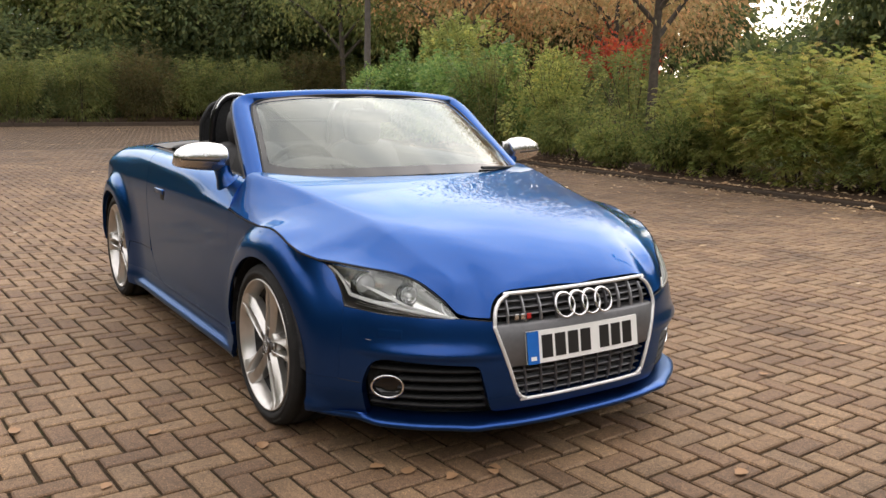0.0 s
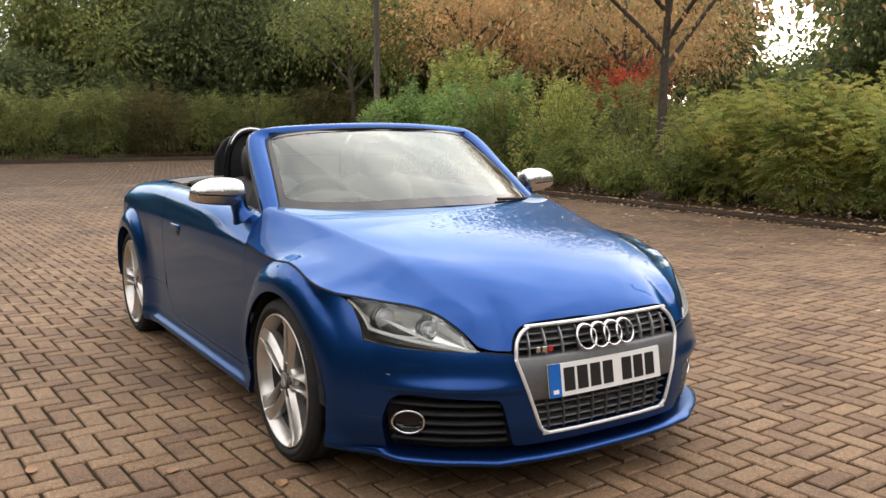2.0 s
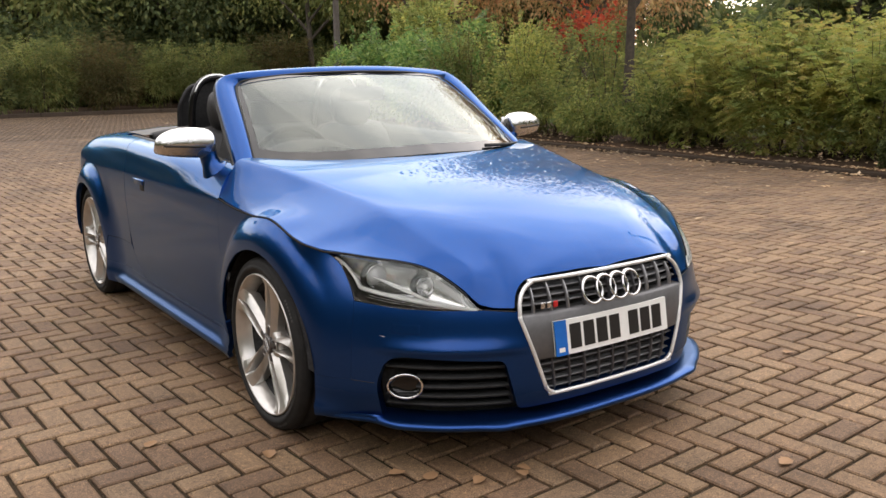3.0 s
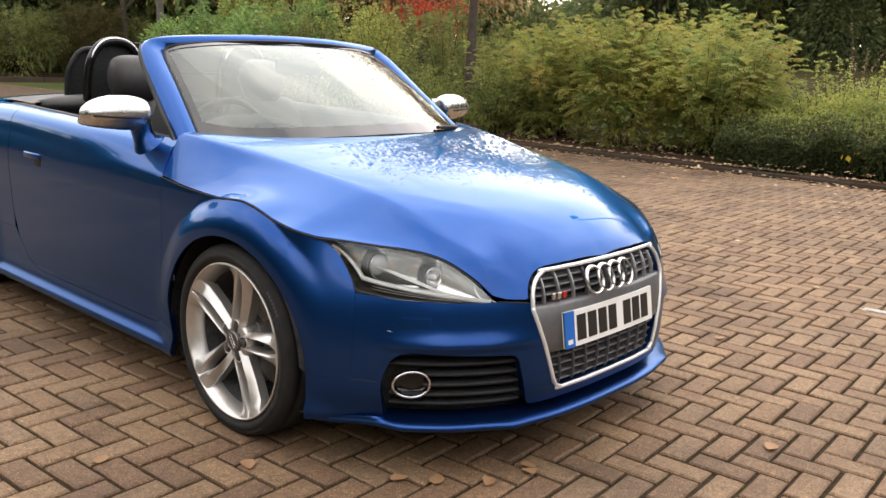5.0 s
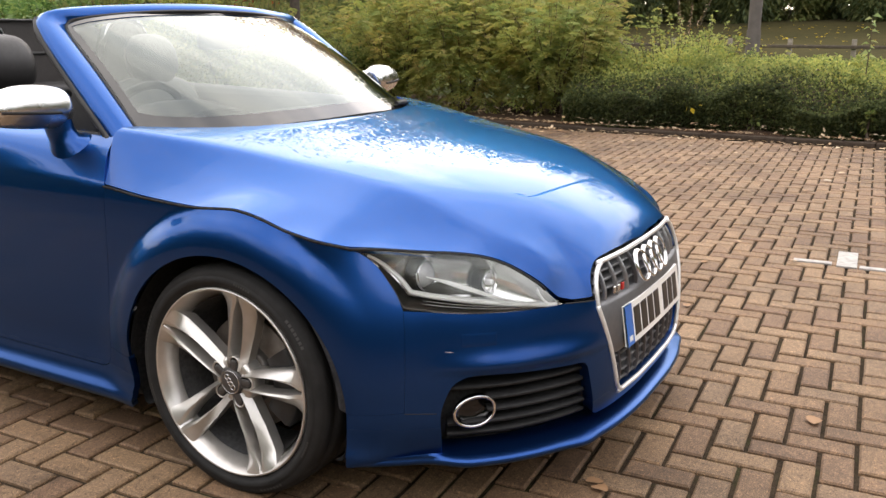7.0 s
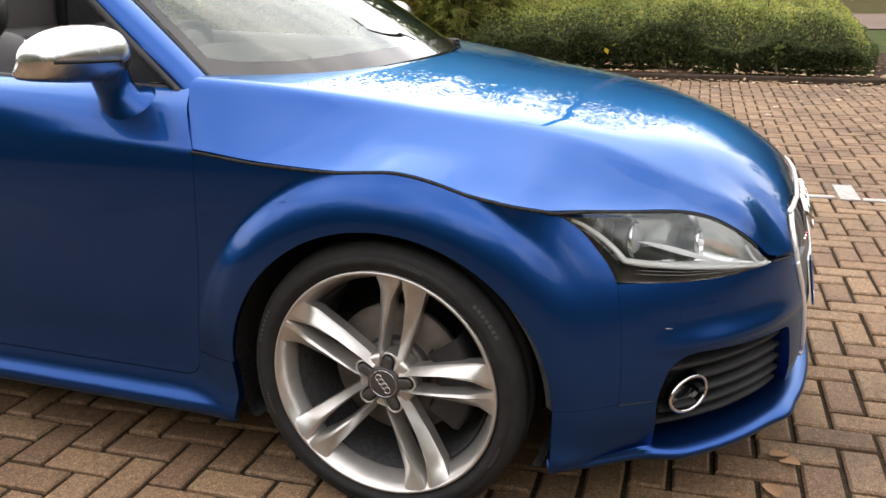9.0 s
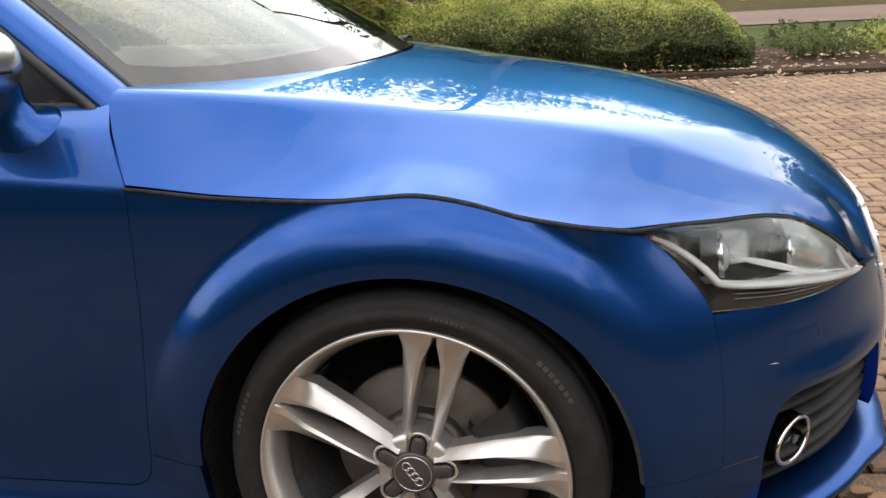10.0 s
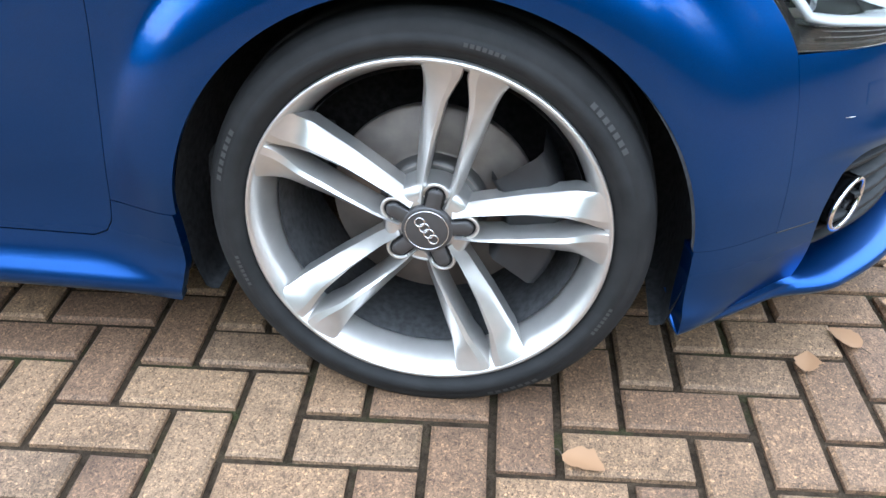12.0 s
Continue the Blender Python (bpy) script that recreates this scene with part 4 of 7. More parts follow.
        if k < 0.5:
            part("projector_lens", flip(eye), LAMPEYE, lamp)
            cup.free()
            stub.free()
        else:
            part("reflector_cup", flip(cup), CHROME, lamp, smooth=False)
            part("bulb_cap", flip(stub), LAMPWHITE, lamp)
            eye.free()

# ---- windscreen ----
BASE_Y, BASE_Z = pchip([0, 0.15, 0.3, 0.42, 0.52, 0.6, 0.655, 0.69], [0.190, 0.200, 0.229, 0.272, 0.326, 0.389, 0.447, 0.487]), pchip([0, 0.3, 0.5, 0.69], [0.926, 0.920, 0.909, 0.895])
TOP_Y, TOP_Z = pchip([0, 0.3, 0.5, 0.6], [0.825, 0.846, 0.888, 0.935]), pchip([0, 0.3, 0.5, 0.6], [1.264, 1.256, 1.236, 1.205])


def glass_at(p, q):
    a = abs(p)
    ab, at = a * 0.681, a * 0.575
    low = np.array([ab, float(BASE_Y(ab)), float(BASE_Z(ab))])
    top = np.array([at, float(TOP_Y(at)), float(TOP_Z(at))])
    m = low + (top - low) * q
    m += np.array([0, -0.5, 0.85]) * 0.022 * 4 * q * (1 - q) * (1 - 0.4 * a * a)
    m[0] = math.copysign(m[0], p) if p else 0.0
    return m


windscreen = new("windscreen")
windscreen.parent = car
_g = part("glass", outward(grid([[glass_at(p, q) for q in np.linspace(0, 1, 24)] for p in np.linspace(-1, 1, 48)]), (0, 1.2, 0.6)), WINDSCREEN, windscreen, "clear windscreen glass full of sky")
_g.visible_shadow = False


def frit():
    """The black border of the glass."""
    rows = []
    for e in np.linspace(-1, 1, 60):
        wide = 0.085 + 0.05 * abs(e) ** 4 + 0.08 * abs(e) ** 14
        rows.append([glass_at(e, q) - np.array([0, -0.5, 0.85]) * -0.0025 for q in (0.0, wide * 0.5, wide)])
    return grid(rows)


part("black_border", frit(), FRIT, windscreen)
for sgn in (-1, 1):
    part("side_border", grid([[glass_at(sgn * p, q) - np.array([0, -0.5, 0.85]) * -0.0025 for q in np.linspace(0.1, 1, 16)] for p in (0.972, 0.985, 1.0)]), FRIT, windscreen)
part("top_border", grid([[glass_at(p, q) - np.array([0, -0.5, 0.85]) * -0.0025 for q in (0.968, 1.0)] for p in np.linspace(-1, 1, 40)]), FRIT, windscreen)
_in = [(0.705, 0.43, 0.845), (0.683, 0.473, 0.894), (0.632, 0.69, 1.058), (0.592, 0.865, 1.180), (0.560, 0.918, 1.220), (0.50, 0.898, 1.240), (0.3, 0.848, 1.260), (0.1, 0.828, 1.267)]
_ot = [(0.775, 0.49, 0.855), (0.752, 0.530, 0.902), (0.712, 0.735, 1.060), (0.678, 0.890, 1.185), (0.638, 0.955, 1.240), (0.55, 0.950, 1.267), (0.3, 0.905, 1.284), (0.1, 0.886, 1.290)]
_full = lambda h: smooth_path(h + [(-x, y, z) for x, y, z in h[::-1]], 8)
_fi, _fo = _full(_in), _full(_ot)
_rows = []
for i, o in zip(_fi, _fo):
    out = np.array([0.35 * np.sign(i[0]) * min(1, abs(i[0]) / 0.3), -0.35, 0.8])
    out /= np.linalg.norm(out)
    _rows.append([i - out * 0.012, i, i + (o - i) * 0.15 + out * 0.008, i + (o - i) * 0.5 + out * 0.014, i + (o - i) * 0.85 + out * 0.008, o, o - out * 0.02 , i + (o - i) * 0.7 - out * 0.045, i - out * 0.03])
part("screen_frame", grid(_rows, close_v=True), PAINT, windscreen, "blue painted windscreen frame")
part("screen_seal", tube(_fi, 0.0055, 8, up=(0, 1, 0.2)), SEAL, windscreen)
for sgn in (1, -1):
    k = [np.array(p) * (sgn, 1, 1) + np.array((-0.004 * sgn, 0.012, -0.006)) for p in smooth_path(_ot[1:5], 8)]
    part("pillar_seal", tube(k, 0.011, 8, up=(0, 1, 0)), SEAL, windscreen)
part("mirror_mount", block((0.05, 0.03, 0.06), (0.0, 0.80, 1.21), 0.01), BLACK, windscreen)
part("rear_view_mirror", block((0.23, 0.03, 0.065), (0.0, 0.80, 1.165), 0.014), BLACK, windscreen)
# wipers
for x0, x1 in ((-0.30, 0.10), (0.30, 0.66)):
    pts = [(x, float(BASE_Y(abs(x))) + 0.004, float(BASE_Z(abs(x))) + 0.020) for x in np.linspace(x0, x1, 12)]
    if x0 > 0:
        part("wiper", tube(pts, 0.008, 8), BLACK, car)

# ---- door mirrors ----
for sgn in (-1, 1):
    m = new("door_mirror")
    m.parent = car
    tagged(m, "brushed aluminium door mirror on a blue foot")
    # housing: an egg, blunt at the glass
    rows = []
    for u in np.linspace(0, 1, 22):
        ang = u * math.pi
        c = math.cos(ang)
        rows.append([])
        sn = max(math.sin(ang), 0.0)
        rr = sn ** 0.36
        high = sn ** (0.85 if c > 0 else 0.34) * (1 - 0.10 * c)
        for v in np.linspace(0, 2 * math.pi, 36, endpoint=False):
            up = math.sin(v) > 0
            cv = math.copysign(abs(math.cos(v)) ** (0.8 if up else 0.42), math.cos(v))
            sv = math.copysign(abs(math.sin(v)) ** (0.8 if up else 0.42), math.sin(v))
            yy = 0.70 + 0.055 * rr * (cv if cv > 0 else 1.25 * cv) + 0.02 * c + (0.0 if up else 0.022 * abs(sv))
            zz = 0.980 + (0.072 * high if up else (0.050 - 0.006 * c) * sn ** 0.2) * sv + 0.004 * c
            rows[-1].append((sgn * (0.892 + 0.112 * c), yy, zz))
    part("mirror_cap", grid(rows, close_v=True), ALU, m, "brushed aluminium cap")
    slit = []
    for ang in np.linspace(0.16 * math.pi, 0.68 * math.pi, 18):
        slit.append((sgn * (0.892 + 0.110 * math.cos(ang)), 0.70 - 0.0685 * math.sin(ang) ** 0.36 + 0.02 * math.cos(ang), 0.978 + 0.006 * math.cos(ang)))
    part("cap_slit", tube(slit, 0.0046, 6), BLACK, m)
    part("mirror_glass", block((0.16, 0.006, 0.08), (sgn * 0.885, 0.757, 0.985), 0.002), CHROME, m)
    foot = [((0.786, 0.656, 0.856), 0.080, 0.050, 0.95), ((0.787, 0.657, 0.874), 0.078, 0.048, 0.9), ((0.790, 0.662, 0.887), 0.070, 0.044, 0.6), ((0.795, 0.676, 0.897), 0.052, 0.036, 0.35), ((0.801, 0.686, 0.925), 0.050, 0.035, 0.1), ((0.810, 0.692, 0.965), 0.054, 0.038, 0.0)]
    rows = [[(sgn * (c[0] + rx * math.cos(t)), c[1] + ry * math.sin(t), c[2] - k * rx * math.cos(t)) for t in np.linspace(0, 2 * math.pi, 24, endpoint=False)] for c, ry, rx, k in foot]
    part("mirror_foot", grid(rows, close_v=True), PAINT, m, "blue painted foot")

# door handles
for sgn, d in ((-1, door_r), (1, door_l)):
    p = Vector([float(c) for c in wrap(s_of_y(1.47), 0.745)])
    part("door_handle", block((0.014, 0.16, 0.026), (sgn * -p.x * 1.0, 1.50, 0.752), 0.006), PAINT, d)
    part("handle_recess", block((0.01, 0.07, 0.05), (sgn * -(p.x + 0.002), 1.45, 0.735), 0.004), BLACK, d)

# ---- wheels ----
def spoke(sgn):
    """One of a pair of spokes, pointing up; sgn tells the side of the pair's middle."""
    rows = []
    for r in np.r_[np.linspace(0.037, 0.225, 20), np.linspace(0.231, 0.2535, 8)]:
        t = (r - 0.037) / 0.2165
        inner = float(np.interp(t, [0, 0.15, 0.45, 0.74, 0.85, 0.92, 1], [0.0135, 0.0165, 0.0170, 0.0135, 0.0070, 0.0030, 0.0022]))
        outer = float(np.interp(t, [0, 0.15, 0.45, 0.78, 0.88, 0.95, 1], [0.0255, 0.033, 0.0410, 0.0490, 0.0525, 0.0560, 0.0615]))
        h = float(np.interp(t, [0, 0.2, 0.5, 0.85, 0.95, 1], [-0.0145, -0.0130, -0.0125, -0.0065, -0.001, 0.0018]))
        drop = float(np.interp(t, [0, 0.1, 0.8, 1], [0.4, 1.0, 1.0, 0.25]))
        deep = float(np.interp(t, [0, 0.85, 1], [1.0, 1.0, 0.3]))
        mid = inner + (outer - inner) * 0.26
        rows.append([(h + dh, sgn * w, math.sqrt(r * r - w * w) if t > 0.5 else r * (1 - t) + t * math.sqrt(r * r - w * w)) for w, dh in ((inner, -0.050 * deep), (inner, -0.014 * drop), (inner + 0.0025, -0.004 * drop), (mid, 0.0), (outer - 0.006, -0.012 * drop), (outer, -0.022 * drop), (outer - 0.002, -0.055 * deep))])
    bm = grid(rows)
    bm.verts.ensure_lookup_table()
    for i in range(len(rows) - 1):
        for c in (2, 3, 5):
            bm.edges.get((bm.verts[i * 7 + c], bm.verts[i * 7 + 7 + c])).smooth = False
    if sgn < 0:
        bmesh.ops.reverse_faces(bm, faces=bm.faces[:])
    return bm


def wheel_meshes():
    """The meshes of one wheel, its axle along x, its face at x = 0 looking to +x."""
    made = {}

    def keep(name, bm, mat):
        finish(bm)
        me = bpy.data.meshes.new(name)
        bm.to_mesh(me)
        bm.free()
        me.materials.append(mat)
        made[name] = me

    tyre = revolve([(-0.235, 0.245), (-0.238, 0.275), (-0.230, 0.300), (-0.205, 0.316), (-0.19, 0.3185), (-0.192, 0.312), (-0.184, 0.312), (-0.182, 0.3195), (-0.125, 0.320), (-0.124, 0.313), (-0.114, 0.313), (-0.113, 0.320),
                    (-0.052, 0.3195), (-0.050, 0.312), (-0.042, 0.312), (-0.040, 0.3185), (-0.020, 0.3155), (-0.012, 0.312), (-0.008, 0.3085), (-0.004, 0.307), (0.000, 0.300), (0.003, 0.293), (0.0035, 0.289), (0.0055, 0.288), (0.006, 0.280), (0.0045, 0.272), (0.0025, 0.271), (-0.001, 0.2635), (-0.003, 0.2625), (-0.006, 0.259), (-0.012, 0.256)], 96)
    for v in tyre.verts:
        if v.co.z < -HUB_Z:
            v.co.z = -HUB_Z
    keep("tyre", tyre, RUBBER)
    keep("rim", revolve([(-0.225, 0.242), (-0.225, 0.228), (-0.15, 0.222), (-0.07, 0.226), (-0.046, 0.231), (-0.022, 0.240), (-0.008, 0.246), (-0.002, 0.2505), (0.0015, 0.2525), (0.003, 0.2550), (0.002, 0.2578), (-0.002, 0.2590), (-0.012, 0.2585)], 96), ALLOY)
    # dark sheet laid just inside the deeper part of the silver barrel
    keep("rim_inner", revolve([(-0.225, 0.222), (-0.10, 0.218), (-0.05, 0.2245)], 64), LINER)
    for n, s in (("spoke", 1), ("spoke_twin", -1)):
        keep(n, spoke(s), ALLOY)
    keep("hub", revolve([(-0.07, 0.068), (-0.034, 0.066), (-0.026, 0.060), (-0.022, 0.050), (-0.022, 0.001)], 48), ALLOY)
    # flat black patch on the hub that paints the shade of a bolt hole
    slot = []
    for r in np.linspace(0.028, 0.0695, 14):
        w = 0.0145 if r < 0.055 else 0.0145 * math.sqrt(max(1 - ((r - 0.055) / 0.0145) ** 2, 0.0))
        slot.append([(-0.0205, w, r), (-0.0205, -w, r)])
    keep("bolt_recess", grid(slot), BLACK)
    lip = [(-0.0195, 0.0165 * math.cos(t), 0.055 + 0.0165 * math.sin(t)) for t in np.linspace(-0.4, math.pi + 0.4, 20)]
    keep("slot_rim", tube(lip, np.interp(np.linspace(0, 1, 20), [0, 0.2, 0.8, 1], [0.001, 0.0028, 0.0028, 0.001]), 8), ALLOY)
    cap = revolve([(-0.022, 0.0375), (-0.0165, 0.0373), (-0.0140, 0.0362), (-0.0128, 0.0345), (-0.0118, 0.0315), (-0.0112, 0.001)], 40)
    keep("centre_cap", cap, CAPGREY)
    keep("cap_ring", revolve([(-0.0119, 0.0315), (-0.0112, 0.0312), (-0.0112, 0.0304), (-0.0119, 0.0302)], 40), CHROME)
    arm = []
    for r in np.linspace(0.025, 0.0655, 14):
        w = 0.0105 if r < 0.055 else 0.0105 * math.sqrt(max(1 - ((r - 0.055) / 0.0106) ** 2, 0.0))
        arm.append([(-0.0200, w, r), (-0.0160, w, r), (-0.0145, w * 0.85, r), (-0.0145, -w * 0.85, r), (-0.0160, -w, r), (-0.0200, -w, r)])
    keep("cap_arm", grid(arm), CAPGREY)
    rings = [revolve([(-0.0114, 0.0080), (-0.0102, 0.0078), (-0.0102, 0.0064), (-0.0114, 0.0062)], 20) for _ in range(4)]
    for k, b in enumerate(rings):
        bmesh.ops.translate(b, vec=(0, (k - 1.5) * 0.0110, 0), verts=b.verts)
    keep("cap_emblem", join(*rings), CHROME)
    keep("brake_disc", revolve([(-0.085, 0.060), (-0.072, 0.060), (-0.070, 0.075), (-0.092, 0.080), (-0.095, 0.085), (-0.095, 0.152), (-0.100, 0.154), (-0.112, 0.152)], 64), DISCSTEEL)
    keep("disc_bell", revolve([(-0.095, 0.082), (-0.075, 0.080), (-0.070, 0.074), (-0.070, 0.03)], 48), BELL)
    cal = []
    for t in np.linspace(-0.62, 0.62, 16):
        cal.append([(h, r * math.cos(t), r * math.sin(t)) for h, r in ((-0.12, 0.10), (-0.062, 0.105), (-0.052, 0.115), (-0.052, 0.178), (-0.062, 0.190), (-0.13, 0.192))])
    keep("brake_caliper", grid(cal), CALIPER)
    for nm, r0, r1, half in (("sidewall_mark", 0.2935, 0.3005, 0.8), ("sidewall_mark_small", 0.281, 0.2865, 0.55)):
        h = lambda r: float(np.interp(r, [0.272, 0.280, 0.288, 0.293, 0.300, 0.307], [0.0045, 0.006, 0.0055, 0.003, 0.0, -0.004])) + 0.0007
        keep(nm, grid([[(h(r), r * math.sin(t), r * math.cos(t)) for r in np.linspace(r0, r1, 4)] for t in (radians(-half), 0.0, radians(half))]), RUBBERMARK)
    return made


WHEEL = wheel_meshes()


def put_wheel(x, y, turn, spin):
    """Adds a wheel with its parts under the car; turn: 180 for the driver's side, whose face looks to -x."""
    w = new("wheel")
    w.parent = car
    w.matrix_basis = pose(x, y, HUB_Z, 0, 0, turn)
    tagged(w, "silver five-twin-spoke alloy wheel with a low black tyre")

    def add(name, rot=0.0, name_as=None):
        o = new(name_as or name, WHEEL[name])
        o.parent = w
        o.matrix_basis = pose(0, 0, 0, rot, 0, 0)

    for n in ("tyre", "rim", "rim_inner", "hub", "centre_cap", "cap_ring", "brake_disc", "disc_bell"):
        add(n)
    add("cap_emblem", spin - 42)
    add("brake_caliper", 0)
    for a in (62, 200, 300):
        for k in range(7):
            add("sidewall_mark", a + 2.4 * k)
            add("sidewall_mark_small", a + 40 + 1.6 * k, "sidewall_mark")
    for k in range(5):
        add("spoke", spin + 72 * k)
        add("spoke_twin", spin + 72 * k, "spoke")
        add("cap_arm", spin + 72 * k)
        add("bolt_recess", spin + 72 * k)
        add("slot_rim", spin + 72 * k)
    return w


FACE = 0.889
put_wheel(-FACE, 0.0, 180, -12)
put_wheel(-FACE, AXLE, 180, 20)
put_wheel(FACE, 0.0, 0, 15)
put_wheel(FACE, AXLE, 0, 40)

# wheel-well liners and the dark underside
for cy in (0.0, AXLE):
    rows = []
    for t in np.linspace(-28, 208, 60):
        c, s = math.cos(radians(t)), math.sin(radians(t))
        rows.append([(-a, cy - r * c, max(ARCH_Z + r * s, 0.165)) for a, r in ((0.888 if 0 < t < 180 else 0.862, 0.3620 if 0 < t < 180 else 0.370), (0.880 if 0 < t < 180 else 0.861, 0.365 if 0 < t < 180 else 0.371), (0.86, 0.372), (0.58, 0.375), (0.56, 0.05))])
    both("wheel_liner", grid(rows), WELL, car)
part("underbody", block((1.06, 3.5, 0.10), (0, 1.22, 0.22), 0.03), LINER, car)
part("undertray", block((1.70, 1.70, 0.06), (0, 1.23, 0.20), 0.02), LINER, car)
part("nose_core", block((0.70, 0.30, 0.24), (0, -0.50, 0.36), 0.05), LINER, car)

# ---- cabin ----
cabin = new("cabin")
cabin.parent = car
part("cabin_floor", block((1.46, 1.9, 0.06), (0, 1.15, 0.30), 0.02), FABRIC, cabin)
dash = [[(x, y, z) for y, z in ((0.20, 0.905), (0.33, 0.925), (0.55, 0.925), (0.68, 0.905), (0.735, 0.86), (0.72, 0.74), (0.66, 0.55), (0.60, 0.36))] for x in np.linspace(-0.70, 0.70, 20)]
for row in dash:
    for k, (x, y, z) in enumerate(row):
        back = 0.24 * (abs(x) / 0.7) ** 2.2 if k < 2 else 0.05 * (abs(x) / 0.7) ** 2
        row[k] = (x, y + back, z - 0.03 * (abs(x) / 0.7) ** 3)
part("dashboard", grid(dash), DASHGREY, cabin, "dark soft dashboard top")
hood_i = []
for t in np.linspace(0, math.pi, 16):
    hood_i.append([(-0.36 + 0.19 * math.cos(t), y, 0.905 + h * math.sin(t)) for y, h in ((0.50, 0.05), (0.62, 0.075), (0.72, 0.07), (0.74, 0.06))])
part("instrument_cowl", grid(hood_i), DASHGREY, cabin)
wheel_c, wheel_n = Vector((-0.36, 0.86, 0.86)), Vector((0, 0.90, 0.44)).normalized()
_q = wheel_n.to_track_quat("Z", "Y").to_matrix().to_4x4()
ring = tube([(0.182 * math.cos(t), 0.182 * math.sin(t), 0) for t in np.linspace(0, 2 * math.pi, 48, endpoint=False)], 0.014, 10, closed=True)
bmesh.ops.transform(ring, matrix=Matrix.Translation(wheel_c) @ _q, verts=ring.verts)
part("steering_wheel", ring, LEATHER, cabin, "leather steering wheel rim")
boss = join(block((0.13, 0.11, 0.04), (0, -0.01, -0.01), 0.018), block((0.35, 0.035, 0.016), (0, 0.0, -0.005), 0.006), block((0.035, 0.18, 0.016), (0, -0.09, -0.005), 0.006))
bmesh.ops.transform(boss, matrix=Matrix.Translation(wheel_c) @ _q, verts=boss.verts)
part("steering_boss", boss, BLACK, cabin)
part("centre_console", block((0.24, 1.0, 0.22), (0, 1.12, 0.42), 0.04), DASHGREY, cabin)
part("rear_bulkhead", block((1.42, 0.16, 0.62), (0, 1.83, 0.60), 0.05), FABRIC, cabin)


def cushion(profile, width, x, mat, name, parent, curve=0.03):
    """An upholstered form: a closed side profile of (y, z), swollen across its width."""
    rows = []
    c = np.mean(profile, 0)
    for u in np.linspace(-1, 1, 15):
        k = math.sqrt(max(1 - abs(u) ** 3.5, 0.0))
        k = 0.45 + 0.55 * k if abs(u) < 0.999 else 0.42
        rows.append([(x + u * width / 2, c[0] + (y - c[0]) * k, c[1] + (z - c[1]) * k) for y, z in smooth_path(profile, 4, closed=True)])
    bm = grid(rows, close_v=True)
    n = len(rows[0])
    bm.verts.ensure_lookup_table()
    bm.faces.new([bm.verts[j] for j in range(n)][::-1])
    bm.faces.new([bm.verts[14 * n + j] for j in range(n)])
    bmesh.ops.recalc_face_normals(bm, faces=bm.faces[:])
    return part(name, bm, mat, parent)


for x in (-0.36, 0.36):
    cushion([(0.98, 0.40), (1.02, 0.49), (1.25, 0.47), (1.45, 0.45), (1.46, 0.36), (1.1, 0.34)], 0.50, x, LEATHER, "seat_cushion", cabin)
    cushion([(1.40, 0.44), (1.44, 0.70), (1.52, 0.95), (1.58, 1.00), (1.64, 0.96), (1.60, 0.70), (1.54, 0.44)], 0.50, x, LEATHER, "seat_back", cabin)
    cushion([(1.50, 1.00), (1.49, 1.09), (1.535, 1.165), (1.61, 1.18), (1.665, 1.11), (1.65, 1.02), (1.58, 0.955)], 0.21, x, LEATHER, "head_restraint", cabin)
    # roll hoop behind the seat, and the fairing behind it
    for nm, hy, hw, ht, rad, mat in (("roll_hoop", 1.74, 0.140, 1.245, 0.020, GLOSSBLACK), ("hoop_fairing", 1.98, 0.130, 1.205, 0.012, BLACK)):
        hp = smooth_path([(x - hw, hy + 0.02, 0.90), (x - hw * 0.98, hy + 0.01, 1.06), (x - hw * 0.84, hy, ht - 0.08), (x - hw * 0.5, hy, ht - 0.018), (x, hy, ht),
                          (x + hw * 0.5, hy, ht - 0.018), (x + hw * 0.84, hy, ht - 0.08), (x + hw * 0.98, hy + 0.01, 1.06), (x + hw, hy + 0.02, 0.90)], 6)
        part(nm, tube(hp, rad, 10, up=(0, 1, 0)), mat, cabin)
        if nm == "roll_hoop":
            part("hoop_trim", tube([p + np.array((0, -0.014, 0.012)) for p in hp[8:-8]], 0.006, 8, up=(0, 1, 0)), ALU, cabin)
        part("hoop_panel", grid([[(c[0], hy + 0.012, c[2]), (c[0], hy + 0.012, 0.90)] for c in hp[3:-3]]), BLACK, cabin)
for sgn in (-1, 1):
    card = [[(sgn * (0.70 - 0.02 * k), y, z) for k, z in enumerate((0.905, 0.80, 0.60, 0.36))] for y in np.linspace(0.55, 1.74, 10)]
    part("door_card", grid(card), LEATHER, cabin)
    cap = [[(sgn * (float(WAIST_A(y)) + o), y, float(WAIST_Z(y)) + dz) for o, dz in ((0.004, -0.004), (0.0, 0.004), (-0.02, 0.005), (-0.05, -0.01), (-0.06, -0.05))] for y in np.linspace(0.53, 1.96, 30)]
    part("waist_trim", grid(cap), BLACK, cabin)
    sail = bmesh.new()
    tri = [(sgn * 0.735, 0.56, 0.915), (sgn * 0.735, 0.76, 0.918), (sgn * 0.715, 0.72, 1.03)]
    vs = [sail.verts.new(p) for p in tri]
    vb = [sail.verts.new((p[0] - sgn * 0.012, p[1], p[2])) for p in tri]
    sail.faces.new(vs), sail.faces.new(vb[::-1])
    for i in range(3):
        sail.faces.new([vs[i], vb[i], vb[(i + 1) % 3], vs[(i + 1) % 3]])
    bmesh.ops.recalc_face_normals(sail, faces=sail.faces[:])
    part("sail_panel", sail, BLACK, cabin, smooth=False)
